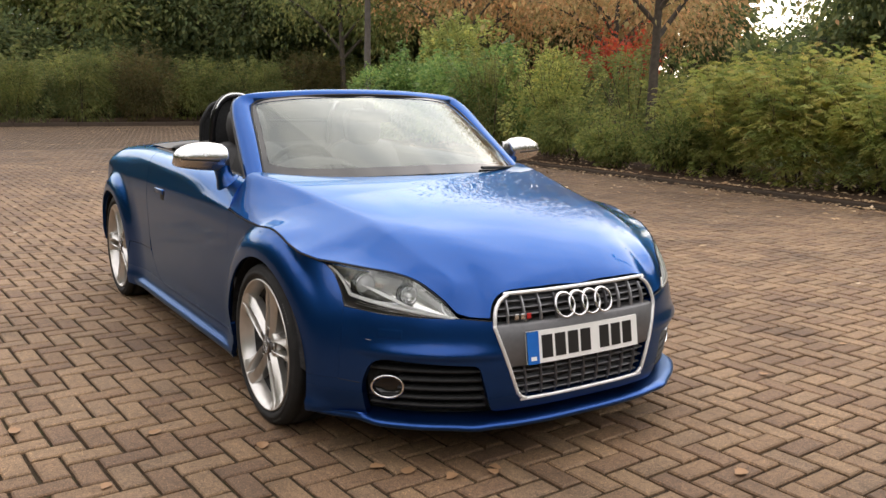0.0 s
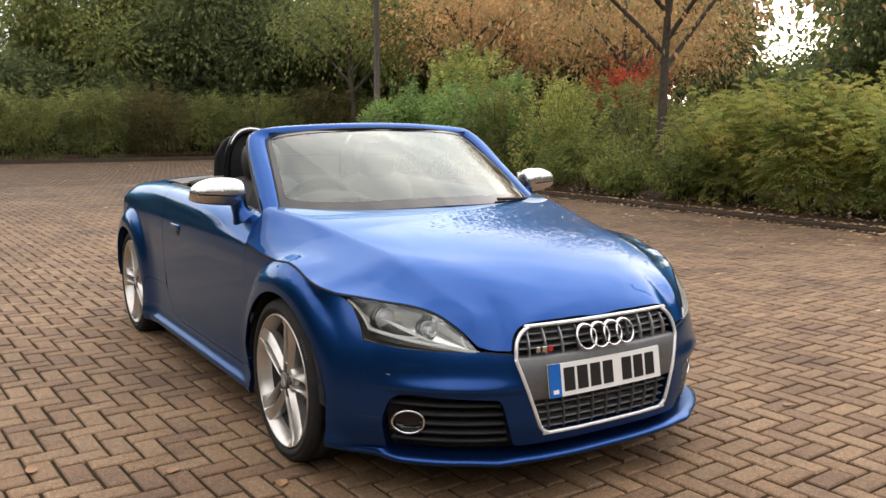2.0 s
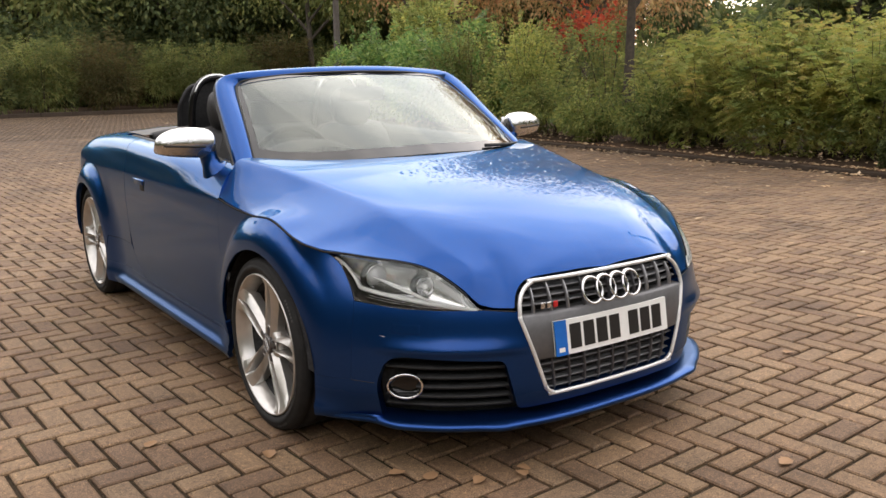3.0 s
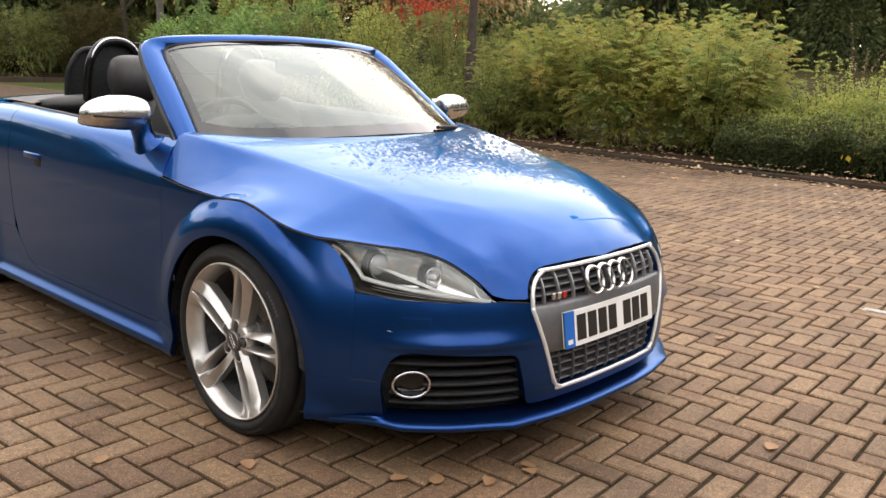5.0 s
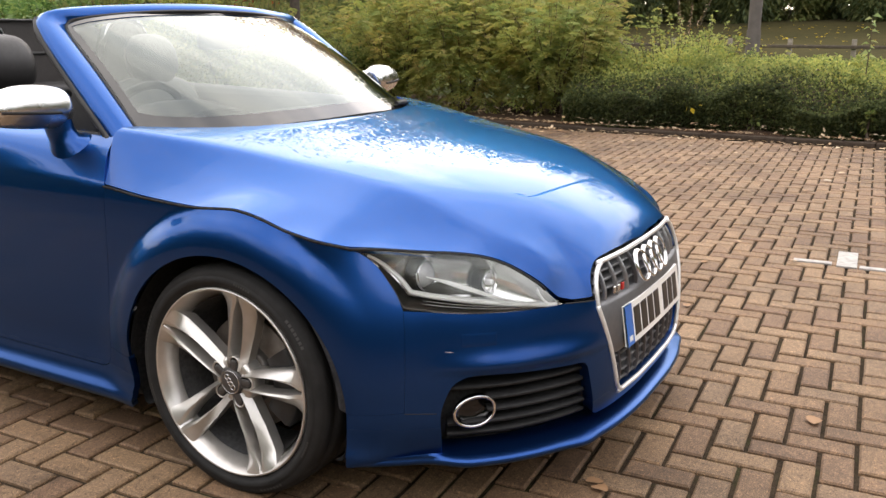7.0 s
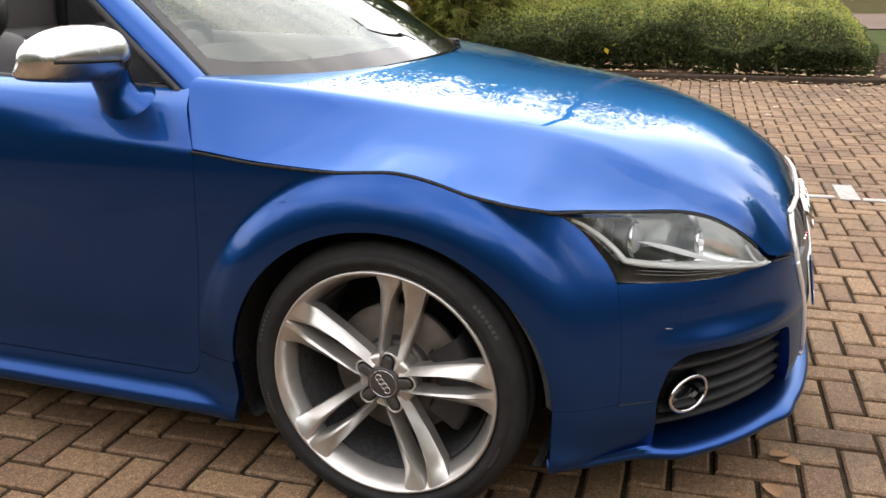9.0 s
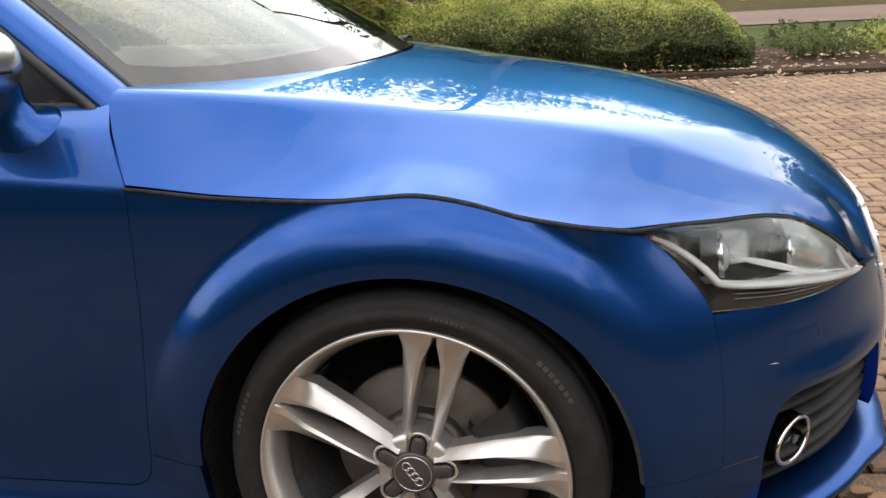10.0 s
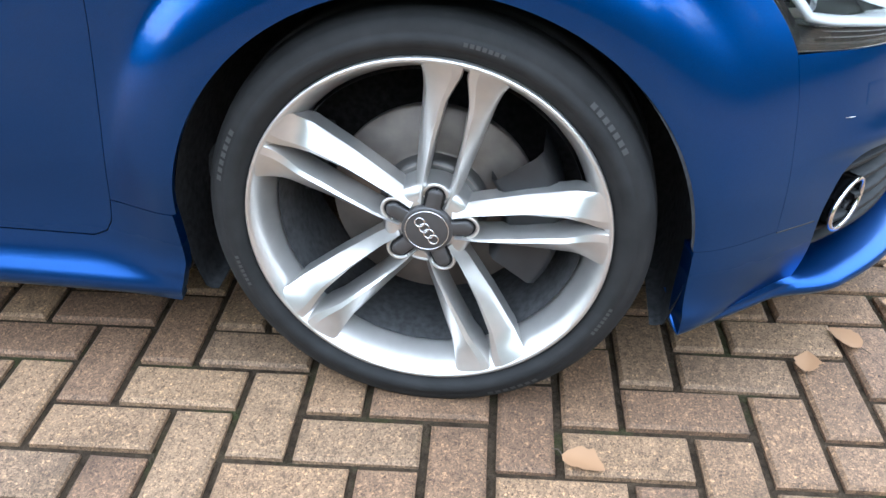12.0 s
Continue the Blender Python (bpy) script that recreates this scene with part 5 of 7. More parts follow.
# dark wind deflector between the roll hoops
deflector = new("wind_deflector")
deflector.parent = car
part("deflector_mesh", grid([[(x, 1.765 + dy, z) for z, dy in zip(np.linspace(0.93, 1.235, 8), np.linspace(0.0, 0.02, 8))] for x in np.linspace(-0.24, 0.24, 6)]), MESHCLOTH, deflector, "dark wind deflector mesh")
for z, r in ((1.237, 0.006), (1.105, 0.007), (0.935, 0.007)):
    part("deflector_rail", tube([(-0.245, 1.775, z), (0.0, 1.775, z), (0.245, 1.775, z)], r, 8), SEAL, deflector)
# soft folds of the lowered roof
cushion([(1.76, 0.90), (1.73, 0.955), (1.79, 0.995), (1.87, 0.985), (1.92, 0.93), (1.85, 0.88)], 1.40, 0.0, LEATHER, "roof_fold", cabin)
# folded hood cover behind the hoops
cover = [[(x, y, float(WAIST_Z(y)) + 0.012 + 0.03 * (1 - (abs(x) / 0.75) ** 2.5)) for y in np.linspace(1.79, 2.118, 8)] for x in np.linspace(-0.745, 0.745, 24)]
part("hood_cover", grid(cover), LEATHER, car, "dark folded soft-top cover")


# ---- ground ----
def make_brick():
    m = Mat("paving_block")
    oi = m.node("ShaderNodeObjectInfo")
    isl = m.node("ShaderNodeNewGeometry")
    add = m.node("ShaderNodeMath")
    add.operation = "ADD"
    m.link(oi.outputs["Random"], add.inputs[0])
    m.link(isl.outputs["Random Per Island"], add.inputs[1])
    fr = m.node("ShaderNodeMath")
    fr.operation = "FRACT"
    m.link(add.outputs[0], fr.inputs[0])
    base = m.ramp(fr.outputs[0], (0.0, (0.1440, 0.0850, 0.0490)), (0.4, (0.1830, 0.1110, 0.0610)), (0.75, (0.2260, 0.1450, 0.0820)), (1.0, (0.1780, 0.1150, 0.0680)))
    geo = m.node("ShaderNodeNewGeometry")

    def pn(scale, detail=4.0, rough=0.6):
        n = m.node("ShaderNodeTexNoise", Scale=scale, Detail=detail, Roughness=rough)
        m.link(geo.outputs["Position"], n.inputs["Vector"])
        return n.outputs["Fac"]

    def grains(scale, *stops):
        vor = m.node("ShaderNodeTexVoronoi", Scale=scale)
        vor.distance = "MINKOWSKI"
        vor.inputs["Exponent"].default_value = 0.7
        bend = m.node("ShaderNodeVectorMath")
        bend.operation = "ADD"
        wob = m.node("ShaderNodeTexNoise", Scale=scale * 0.9, Detail=2.0)
        m.link(geo.outputs["Position"], wob.inputs["Vector"])
        shrink = m.node("ShaderNodeVectorMath")
        shrink.operation = "SCALE"
        shrink.inputs["Scale"].default_value = 1.6 / scale
        m.link(wob.outputs["Color"], shrink.inputs[0])
        m.link(geo.outputs["Position"], bend.inputs[0])
        m.link(shrink.outputs[0], bend.inputs[1])
        m.link(bend.outputs[0], vor.inputs["Vector"])
        sep = m.node("ShaderNodeSeparateColor")
        m.link(vor.outputs["Color"], sep.inputs[0])
        return m.ramp(sep.outputs[0], *stops)

    # fine sand with a few pale and dark chips of stone
    sand = grains(480.0, (0.0, (0.38, 0.35, 0.31)), (0.20, (0.74, 0.72, 0.70)), (0.45, (0.98, 0.98, 0.97)), (0.78, (1.15, 1.14, 1.10)), (0.96, (1.75, 1.70, 1.58)))
    chips = grains(270.0, (0.0, (0.50, 0.46, 0.42)), (0.07, (0.92, 0.91, 0.90)), (0.12, (1.0, 1.0, 1.0)), (0.92, (1.0, 1.0, 1.0)), (0.965, (1.75, 1.70, 1.58)))
    speck = m.mix(1.0, sand, chips, "MULTIPLY")
    soft = m.ramp(pn(45.0, 4.0), (0.35, (0.82, 0.82, 0.82)), (0.65, (1.15, 1.15, 1.15)))
    grit = m.mix(1.0, speck, soft, "MULTIPLY")
    c = m.mix(1.0, base, grit, "MULTIPLY")
    stain = m.ramp(pn(1.1, 5.0, 0.65), (0.36, (0.55, 0.53, 0.50)), (0.55, (1.0, 1.0, 1.0)))
    c = m.mix(0.8, c, stain, "MULTIPLY")
    # damp, mossy blotches with ragged edges
    damp = m.ramp(pn(2.3, 7.0, 0.72), (0.30, (0.50, 0.48, 0.43)), (0.44, (1.0, 1.0, 1.0)))
    c = m.mix(0.75, c, damp, "MULTIPLY")
    # stains and tree shade painted darker towards shrubs and far kerb; damp at left
    xyz = m.node("ShaderNodeSeparateXYZ")
    m.link(geo.outputs["Position"], xyz.inputs[0])

    def ease(sock, lo, hi):
        r = m.node("ShaderNodeMapRange")
        r.interpolation_type = "SMOOTHSTEP"
        r.inputs["From Min"].default_value, r.inputs["From Max"].default_value = lo, hi
        m.link(sock, r.inputs["Value"])
        return r.outputs[0]

    def math2(op, a, b):
        n = m.node("ShaderNodeMath")
        n.operation = op
        m.link(a, n.inputs[0])
        m.link(b, n.inputs[1])
        return n.outputs[0]

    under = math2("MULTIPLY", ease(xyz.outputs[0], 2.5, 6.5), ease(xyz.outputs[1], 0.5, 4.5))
    grime_shade = math2("MULTIPLY", math2("MAXIMUM", math2("MAXIMUM", under, ease(xyz.outputs[1], 6.0, 14.0)), ease(xyz.outputs[0], -2.4, -4.2)), ease(pn(0.7, 5.0, 0.6), 0.22, 0.50))
    c = m.mix(grime_shade, c, m.mix(1.0, c, (0.56, 0.53, 0.47), "MULTIPLY"))
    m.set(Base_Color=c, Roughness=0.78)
    m.bump(pn(300.0, 3.0), 0.35, 0.0015)
    return m.m


BRICK = make_brick()


def make_soil(name, dark, light, scale=14.0):
    m = Mat(name)
    m.set(Base_Color=m.mix(0.6, m.ramp(m.noise(scale, 6.0, 0.7), (0.35, dark), (0.65, light)), m.ramp(m.noise(scale * 0.06, 4.0), (0.3, dark), (0.7, light))), Roughness=0.95, Specular_IOR_Level=0.1)
    m.bump(m.noise(scale * 3, 5.0), 0.6, 0.02)
    return m.m


def make_joint():
    m = Mat("joint_sand_and_moss")
    sand = m.ramp(m.noise(60.0, 6.0, 0.7), (0.35, (0.024, 0.017, 0.011)), (0.65, (0.060, 0.043, 0.027)))
    moss = m.ramp(m.noise(90.0, 5.0, 0.7), (0.35, (0.018, 0.026, 0.008)), (0.65, (0.050, 0.062, 0.018)))
    where = m.ramp(m.noise(5.0, 6.0, 0.7), (0.54, (0, 0, 0)), (0.70, (0.8, 0.8, 0.8)))
    m.set(Base_Color=m.mix(where, sand, moss), Roughness=0.95, Specular_IOR_Level=0.1)
    m.bump(m.noise(180.0, 5.0), 0.6, 0.02)
    return m.m


JOINT = make_joint()
SOIL = make_soil("leaf_litter_soil", (0.0252, 0.0158, 0.0101), (0.0792, 0.0504, 0.0324), 9.0)
GRASS = make_soil("rough_grass", (0.0252, 0.0396, 0.0108), (0.072, 0.0864, 0.0252), 6.0)
LAWN = make_soil("leafy_lawn", (0.0311, 0.0301, 0.0114), (0.0778, 0.0648, 0.0259), 2.5)
KERBM = make_soil("kerb_concrete", (0.0402, 0.0304, 0.0232), (0.0848, 0.0647, 0.0491), 25.0)
PATHM = make_soil("far_paving", (0.1368, 0.1008, 0.0828), (0.1944, 0.1476, 0.1224), 3.0)
WHITEP = simple("white_marker", (0.34, 0.325, 0.30), 0.7, 0.0, 0.25, 30, 0.2)

KERB_X = 7.75


def sheet(x0, x1, y0, y1, z, mat, name, label, n=2):
    bm = grid([[(x, y, z) for y in np.linspace(y0, y1, n)] for x in np.linspace(x0, x1, n)])
    return tagged(part(name, bm, mat, None, smooth=False), label, "ground", kind="structure")


sheet(-400, 400, -400, 400, -0.045, GRASS, "ground", "rough grass and earth reaching to the far trees")
pave = sheet(-22, KERB_X + 0.02, -22, 27.0, -0.012, JOINT, "pavement", "brown concrete blocks laid in herringbone with dark joints")

ROT = radians(3.6)
CR, SR = math.cos(ROT), math.sin(ROT)
ORG = (-0.95, 0.29)
W = 0.1
J = 0.0068


def brick_cells(x0, x1, y0, y1):
    """Corners, in units of a block's width, of the herringbone's blocks within a stretch: (u, v, wide, long)."""
    n = int(max(x1 - x0, y1 - y0) / W) + 8
    out = []
    cx, cy = (x0 + x1) / 2 - ORG[0], (y0 + y1) / 2 - ORG[1]
    cu, cv = (cx * CR + cy * SR) / W, (-cx * SR + cy * CR) / W
    j0, i0 = int((cu + cv) / 4), int((cv - cu) / 2)
    for i in range(i0 - n, i0 + n):
        for j in range(j0 - n // 2, j0 + n // 2):
            for du, dv, a, b in ((0, 0, 1, 2), (-1, -1, 2, 1)):
                u, v = -i + 2 * j + du, i + 2 * j + dv
                mu, mv = (u + a / 2) * W, (v + b / 2) * W
                x, y = ORG[0] + mu * CR - mv * SR, ORG[1] + mu * SR + mv * CR
                if x0 <= x < x1 and y0 <= y < y1:
                    out.append((x, y, a))
    return out


def brick_verts(lx, ly):
    b = 0.006
    hx, hy = lx / 2 - J, ly / 2 - J
    low = [(-hx, -hy, -0.02), (hx, -hy, -0.02), (hx, hy, -0.02), (-hx, hy, -0.02)]
    mid = [(x, y, -0.005) for x, y, _ in low]
    top = [(x - math.copysign(b, x), y - math.copysign(b, y), 0.0) for x, y, _ in low]
    faces = [(8, 9, 10, 11)]
    for k in range(4):
        n = (k + 1) % 4
        faces += [(k, n, 4 + n, 4 + k), (4 + k, 4 + n, 8 + n, 8 + k)]
    return np.array(low + mid + top), faces


SHAPES = {1: brick_verts(W, 2 * W), 2: brick_verts(2 * W, W)}
NEAR = (-2.05, -0.62, -1.15, 0.95)       # the stretch beside the front wheel that the camera comes nearest to


def lay_bricks():
    rng = np.random.default_rng(5)
    cells = [c for c in brick_cells(-9.0, KERB_X - 0.06, -5.5, 16.0)]
    near, rest = [], []
    for c in cells:
        (near if NEAR[0] < c[0] < NEAR[1] and NEAR[2] < c[1] < NEAR[3] else rest).append(c)
    verts, faces = [], []
    turn = np.array([[CR, SR, 0], [-SR, CR, 0], [0, 0, 1]])
    k = 0
    for x, y, a in rest:
        v, f = SHAPES[a]
        da = rng.normal(0, 0.006)
        p = (v @ np.array([[1, da, 0], [-da, 1, 0], [0, 0, 1]])) @ turn
        tilt = rng.normal(0, 0.008, 2)
        p = p + np.array([x + rng.normal(0, 0.0009), y + rng.normal(0, 0.0009), 0]) + np.c_[np.zeros((12, 2)), (p[:, :2] @ tilt)[:, None]] + np.array([0, 0, rng.normal(0, 0.0012)])
        verts.append(p)
        faces.extend([tuple(i + k for i in q) for q in f])
        k += 12
    for x, y, a in brick_cells(-12.0, KERB_X - 0.06, 16.0, 26.4) + brick_cells(-14.0, -9.0, -5.5, 16.0) + brick_cells(-14.0, KERB_X - 0.06, -16.0, -5.5):
        v, _ = SHAPES[a]
        p = v[8:] @ turn + np.array([x, y, rng.normal(0, 0.0012)])
        verts.append(p)
        faces.append((k, k + 1, k + 2, k + 3))
        k += 4
    me = bpy.data.meshes.new("paving_blocks")
    me.from_pydata(np.concatenate(verts).tolist(), [], faces)
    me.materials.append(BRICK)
    ob = new("paving_blocks", me)
    ob.parent = pave
    tagged(ob, "brown herringbone paving blocks", kind="stuff")
    shared = {}
    for a in (1, 2):
        v, f = SHAPES[a]
        m = bpy.data.meshes.new("brick")
        m.from_pydata((v @ turn).tolist(), [], f)
        m.materials.append(BRICK)
        shared[a] = m
    for x, y, a in near[:300]:
        o = new("brick", shared[a])
        o.parent = pave
        o.matrix_basis = pose(x + rng.normal(0, 0.0008), y + rng.normal(0, 0.0008), rng.normal(0, 0.001), rng.normal(0, 0.4), rng.normal(0, 0.4), rng.normal(0, 0.3))


lay_bricks()


# ---- kerbs, planting and trees ----
def make_leaf(name, *colours, gloss=0.6, thin=0.52, patch=0.0):
    """A leaf's material: colours vary from leaf to leaf and in drifts."""
    m = Mat(name)
    isl = m.node("ShaderNodeNewGeometry")
    n = len(colours)
    pick = isl.outputs["Random Per Island"]
    if patch:      # neighbouring leaves share a colour
        mixed = m.node("ShaderNodeMath")
        mixed.operation = "MULTIPLY_ADD"
        mixed.inputs[1].default_value = 0.22
        stretch = m.node("ShaderNodeMapRange")
        for k, q in (("From Min", 0.30), ("From Max", 0.70), ("To Min", 0.0), ("To Max", 0.8)):
            stretch.inputs[k].default_value = q
        m.link(m.noise(patch, 3.0, 0.6), stretch.inputs["Value"])
        m.link(pick, mixed.inputs[0])
        m.link(stretch.outputs[0], mixed.inputs[2])
        pick = mixed.outputs[0]
    c = m.ramp(pick, *[(i / max(n - 1, 1), k) for i, k in enumerate(colours)])
    drift = m.ramp(m.noise(0.9, 3.0), (0.3, (0.6, 0.62, 0.6)), (0.7, (1.3, 1.25, 1.1)))
    c = m.mix(1.0, c, drift, "MULTIPLY")
    m.set(Base_Color=c, Roughness=gloss, Specular_IOR_Level=0.25)
    tr = m.node("ShaderNodeBsdfTranslucent")
    m.link(c, tr.inputs[0])
    mx = m.node("ShaderNodeMixShader")
    mx.inputs[0].default_value = thin
    m.link(m.b.outputs[0], mx.inputs[1])
    m.link(tr.outputs[0], mx.inputs[2])
    m.link(mx.outputs[0], m.t.nodes["Material Output"].inputs[0])
    return m.m


L_GOLD = make_leaf("golden_green_leaves", (0.1315, 0.1901, 0.0509), (0.287, 0.3494, 0.0845), (0.4435, 0.4512, 0.1181), (0.5222, 0.3792, 0.1267), (0.2362, 0.3206, 0.0845))
L_FEATHER = make_leaf("feathery_leaves", (0.1552, 0.2242, 0.0747), (0.2242, 0.2932, 0.092), (0.3335, 0.3622, 0.1092), (0.4255, 0.3795, 0.1207), (0.3565, 0.2415, 0.1092), patch=2.6)
L_GREEN = make_leaf("mid_green_leaves", (0.1134, 0.1674, 0.0572), (0.2203, 0.2873, 0.0907), (0.3791, 0.3769, 0.1231), (0.1771, 0.2236, 0.0832))
L_LAUREL = make_leaf("laurel_leaves", (0.0988, 0.2015, 0.0689), (0.1963, 0.3198, 0.1117), (0.3132, 0.4004, 0.1326), gloss=0.35)
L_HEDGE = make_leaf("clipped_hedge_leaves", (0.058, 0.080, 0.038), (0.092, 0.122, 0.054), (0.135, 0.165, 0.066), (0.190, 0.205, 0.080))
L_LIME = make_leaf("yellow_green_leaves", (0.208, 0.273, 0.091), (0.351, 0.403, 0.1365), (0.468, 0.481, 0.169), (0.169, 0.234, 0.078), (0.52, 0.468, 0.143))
L_OLIVE = make_leaf("olive_weeds", (0.1375, 0.1812, 0.0688), (0.2125, 0.25, 0.0875), (0.2937, 0.2812, 0.1063), (0.15, 0.2125, 0.0775))
L_DARK = make_leaf("dark_tree_leaves", (0.0747, 0.1086, 0.057), (0.1289, 0.1696, 0.076), (0.2103, 0.224, 0.0896), (0.1017, 0.1466, 0.0678))
L_BROWN = make_leaf("gold_brown_leaves", (0.423, 0.2578, 0.141), (0.5794, 0.3954, 0.2029), (0.3421, 0.3043, 0.1513), (0.6842, 0.3644, 0.2029))
L_RED = make_leaf("red_maple_leaves", (0.3464, 0.0464, 0.0272), (0.456, 0.0816, 0.0464), (0.2736, 0.0464, 0.0272), (0.4096, 0.128, 0.0464))
L_ORANGE = make_leaf("russet_leaves", (0.6138, 0.306, 0.1633), (0.713, 0.4332, 0.2167), (0.4917, 0.3611, 0.1891), (0.3679, 0.325, 0.1633))
L_FALLEN = make_leaf("fallen_leaves", (0.30, 0.19, 0.11), (0.46, 0.35, 0.24), (0.20, 0.11, 0.06), (0.38, 0.26, 0.16), (0.52, 0.42, 0.32), thin=0.1)
L_TAN = make_leaf("tan_leaves", (0.30, 0.165, 0.090), (0.36, 0.22, 0.13), (0.24, 0.13, 0.07), thin=0.1)
L_WEED = make_leaf("brownish_weeds", (0.09, 0.095, 0.038), (0.14, 0.125, 0.05), (0.17, 0.125, 0.06), (0.09, 0.115, 0.042))
L_YELLOW = make_leaf("yellow_leaf", (0.6, 0.44, 0.024), (0.52, 0.4, 0.032))
BARK = simple("grey_brown_bark", (0.0612, 0.049, 0.0374), 0.9, 0.0, 0.35, 12, 0.6)
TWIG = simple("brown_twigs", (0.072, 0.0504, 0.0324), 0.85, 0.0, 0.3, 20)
GALV = simple("galvanised_post", (0.0756, 0.0634, 0.054), 0.75, 0.0, 0.2, 10)
PALEPOST = simple("pale_timber", (0.2304, 0.2016, 0.1584), 0.8, 0.0, 0.25, 15, 0.3)
L_PALE = make_leaf("pale_leaves", (0.24, 0.304, 0.128), (0.336, 0.368, 0.176), (0.2, 0.288, 0.112))
TIMBER = simple("weathered_timber", (0.0792, 0.0612, 0.0432), 0.85, 0.0, 0.3, 15, 0.3)
RNG = np.random.default_rng(11)


def leaf_mesh(name, at, out, size, mat, ratio=0.45, droop=0.25, parent=None, label="", kind="", facing=None):
    """Many leaves in one mesh: places, the ways they point, lengths."""
    n = len(at)
    out = out / np.maximum(np.linalg.norm(out, axis=1)[:, None], 1e-9)
    rnd = RNG.normal(size=(n, 3))
    side = np.cross(out, rnd if facing is None else facing + 0.25 * rnd)
    side /= np.maximum(np.linalg.norm(side, axis=1)[:, None], 1e-9)
    up = np.cross(side, out)
    size = np.broadcast_to(size, (n,))[:, None]
    w = size * ratio * 0.5
    mid = at + out * size * 0.45 + up * size * 0.06
    tip = at + out * size - np.array([0, 0, 1.0]) * size * droop
    v = np.stack([at, mid + side * w, tip, mid - side * w], 1).reshape(-1, 3)
    me = bpy.data.meshes.new(name)
    me.vertices.add(4 * n)
    me.vertices.foreach_set("co", v.astype(np.float32).ravel())
    me.loops.add(4 * n)
    me.loops.foreach_set("vertex_index", np.arange(4 * n, dtype=np.int32))
    me.polygons.add(n)
    me.polygons.foreach_set("loop_start", np.arange(0, 4 * n, 4, dtype=np.int32))
    me.update(calc_edges=True)
    me.materials.append(mat)
    ob = new(name, me)
    if parent:
        ob.parent = parent
    return tagged(ob, label, kind=kind)


def lobes(n, centre, radius, k, seed, flat=0.8):
    """Places on k uneven lobes that fill an ellipsoid, and the ways out of it."""
    r = np.random.default_rng(seed)
    c, rad = np.array(centre, float), np.array(radius, float)
    d = r.normal(size=(k, 3))
    d /= np.linalg.norm(d, axis=1)[:, None]
    cen = c + d * rad * r.uniform(0.25, 0.72, (k, 1))
    lr = r.uniform(0.28, 0.5, k)
    which = r.integers(0, k, n)
    q = r.normal(size=(n, 3))
    q /= np.linalg.norm(q, axis=1)[:, None]
    fill = r.uniform(0.55, 1.08, (n, 1)) ** 0.6
    p = cen[which] + q * fill * lr[which][:, None] * rad
    out = q * 0.8 + (p - c) / rad * 0.5 + r.normal(0, 0.35, (n, 3))
    return p, out


def shrub(name, x, y, rx, ry, h, n, size, mat, label, seed, k=14, shoots=0, category="shrub", stem=TWIG, ratio=0.45, group=""):
    """A bush: stems from the ground, a crown of leaves in uneven lobes, and shoots that stand out of it."""
    ob = new(name)
    tagged(ob, label, category, group)
    r = np.random.default_rng(seed)
    p, out = lobes(n, (x, y, h * 0.48), (rx, ry, h * 0.52), k, seed)
    low = p[:, 2] < 0.04
    p[low, 2] = r.uniform(0.04, 0.3, low.sum())
    ps, os = [p], [out]
    stems = []
    for i in range(5):
        a = r.uniform(0, 6.28)
        tip = (x + rx * 0.5 * math.cos(a), y + ry * 0.5 * math.sin(a), h * r.uniform(0.6, 0.85))
        stems.append(tube(smooth_path([(x + 0.1 * math.cos(a), y + 0.1 * math.sin(a), 0.0), (x + rx * 0.2 * math.cos(a), y + ry * 0.2 * math.sin(a), h * 0.3), tip], 5), np.linspace(0.022, 0.006, 11), 5))
    for i in range(shoots):
        a, rr = r.uniform(0, 6.28), math.sqrt(r.uniform(0, 1))
        bx, by = x + rx * rr * 0.85 * math.cos(a), y + ry * rr * 0.85 * math.sin(a)
        bz = h * (0.45 + 0.35 * math.sqrt(max(1 - rr * rr, 0)))
        l = r.uniform(0.3, 0.8) * min(h, 1.6) * 0.65
        lean = np.array([math.cos(a) * rr * 0.5 + r.normal(0, 0.15), math.sin(a) * rr * 0.5 + r.normal(0, 0.15), 1.0])
        pth = np.array([(bx, by, bz) + lean * l * t + np.array([0, 0, -0.12 * l * t * t]) for t in np.linspace(0, 1, 6)])
        stems.append(tube(pth, np.linspace(0.005, 0.0015, 6), 4))
        m = int(26 + 20 * r.uniform())
        t = r.uniform(0.0, 1.0, m)
        base = np.array((bx, by, bz)) + lean * l * t[:, None]
        ps.append(base)
        os.append(np.c_[r.normal(size=(m, 2)), r.uniform(0.0, 0.7, m)])
    p, out = np.concatenate(ps), np.concatenate(os)
    tagged(part("twig_work", join(*stems), stem, ob), kind="stuff")
    leaf_mesh("leaves", p, out, size * r.uniform(0.6, 1.25, len(p)), mat, ratio, parent=ob, kind="stuff")
    return ob


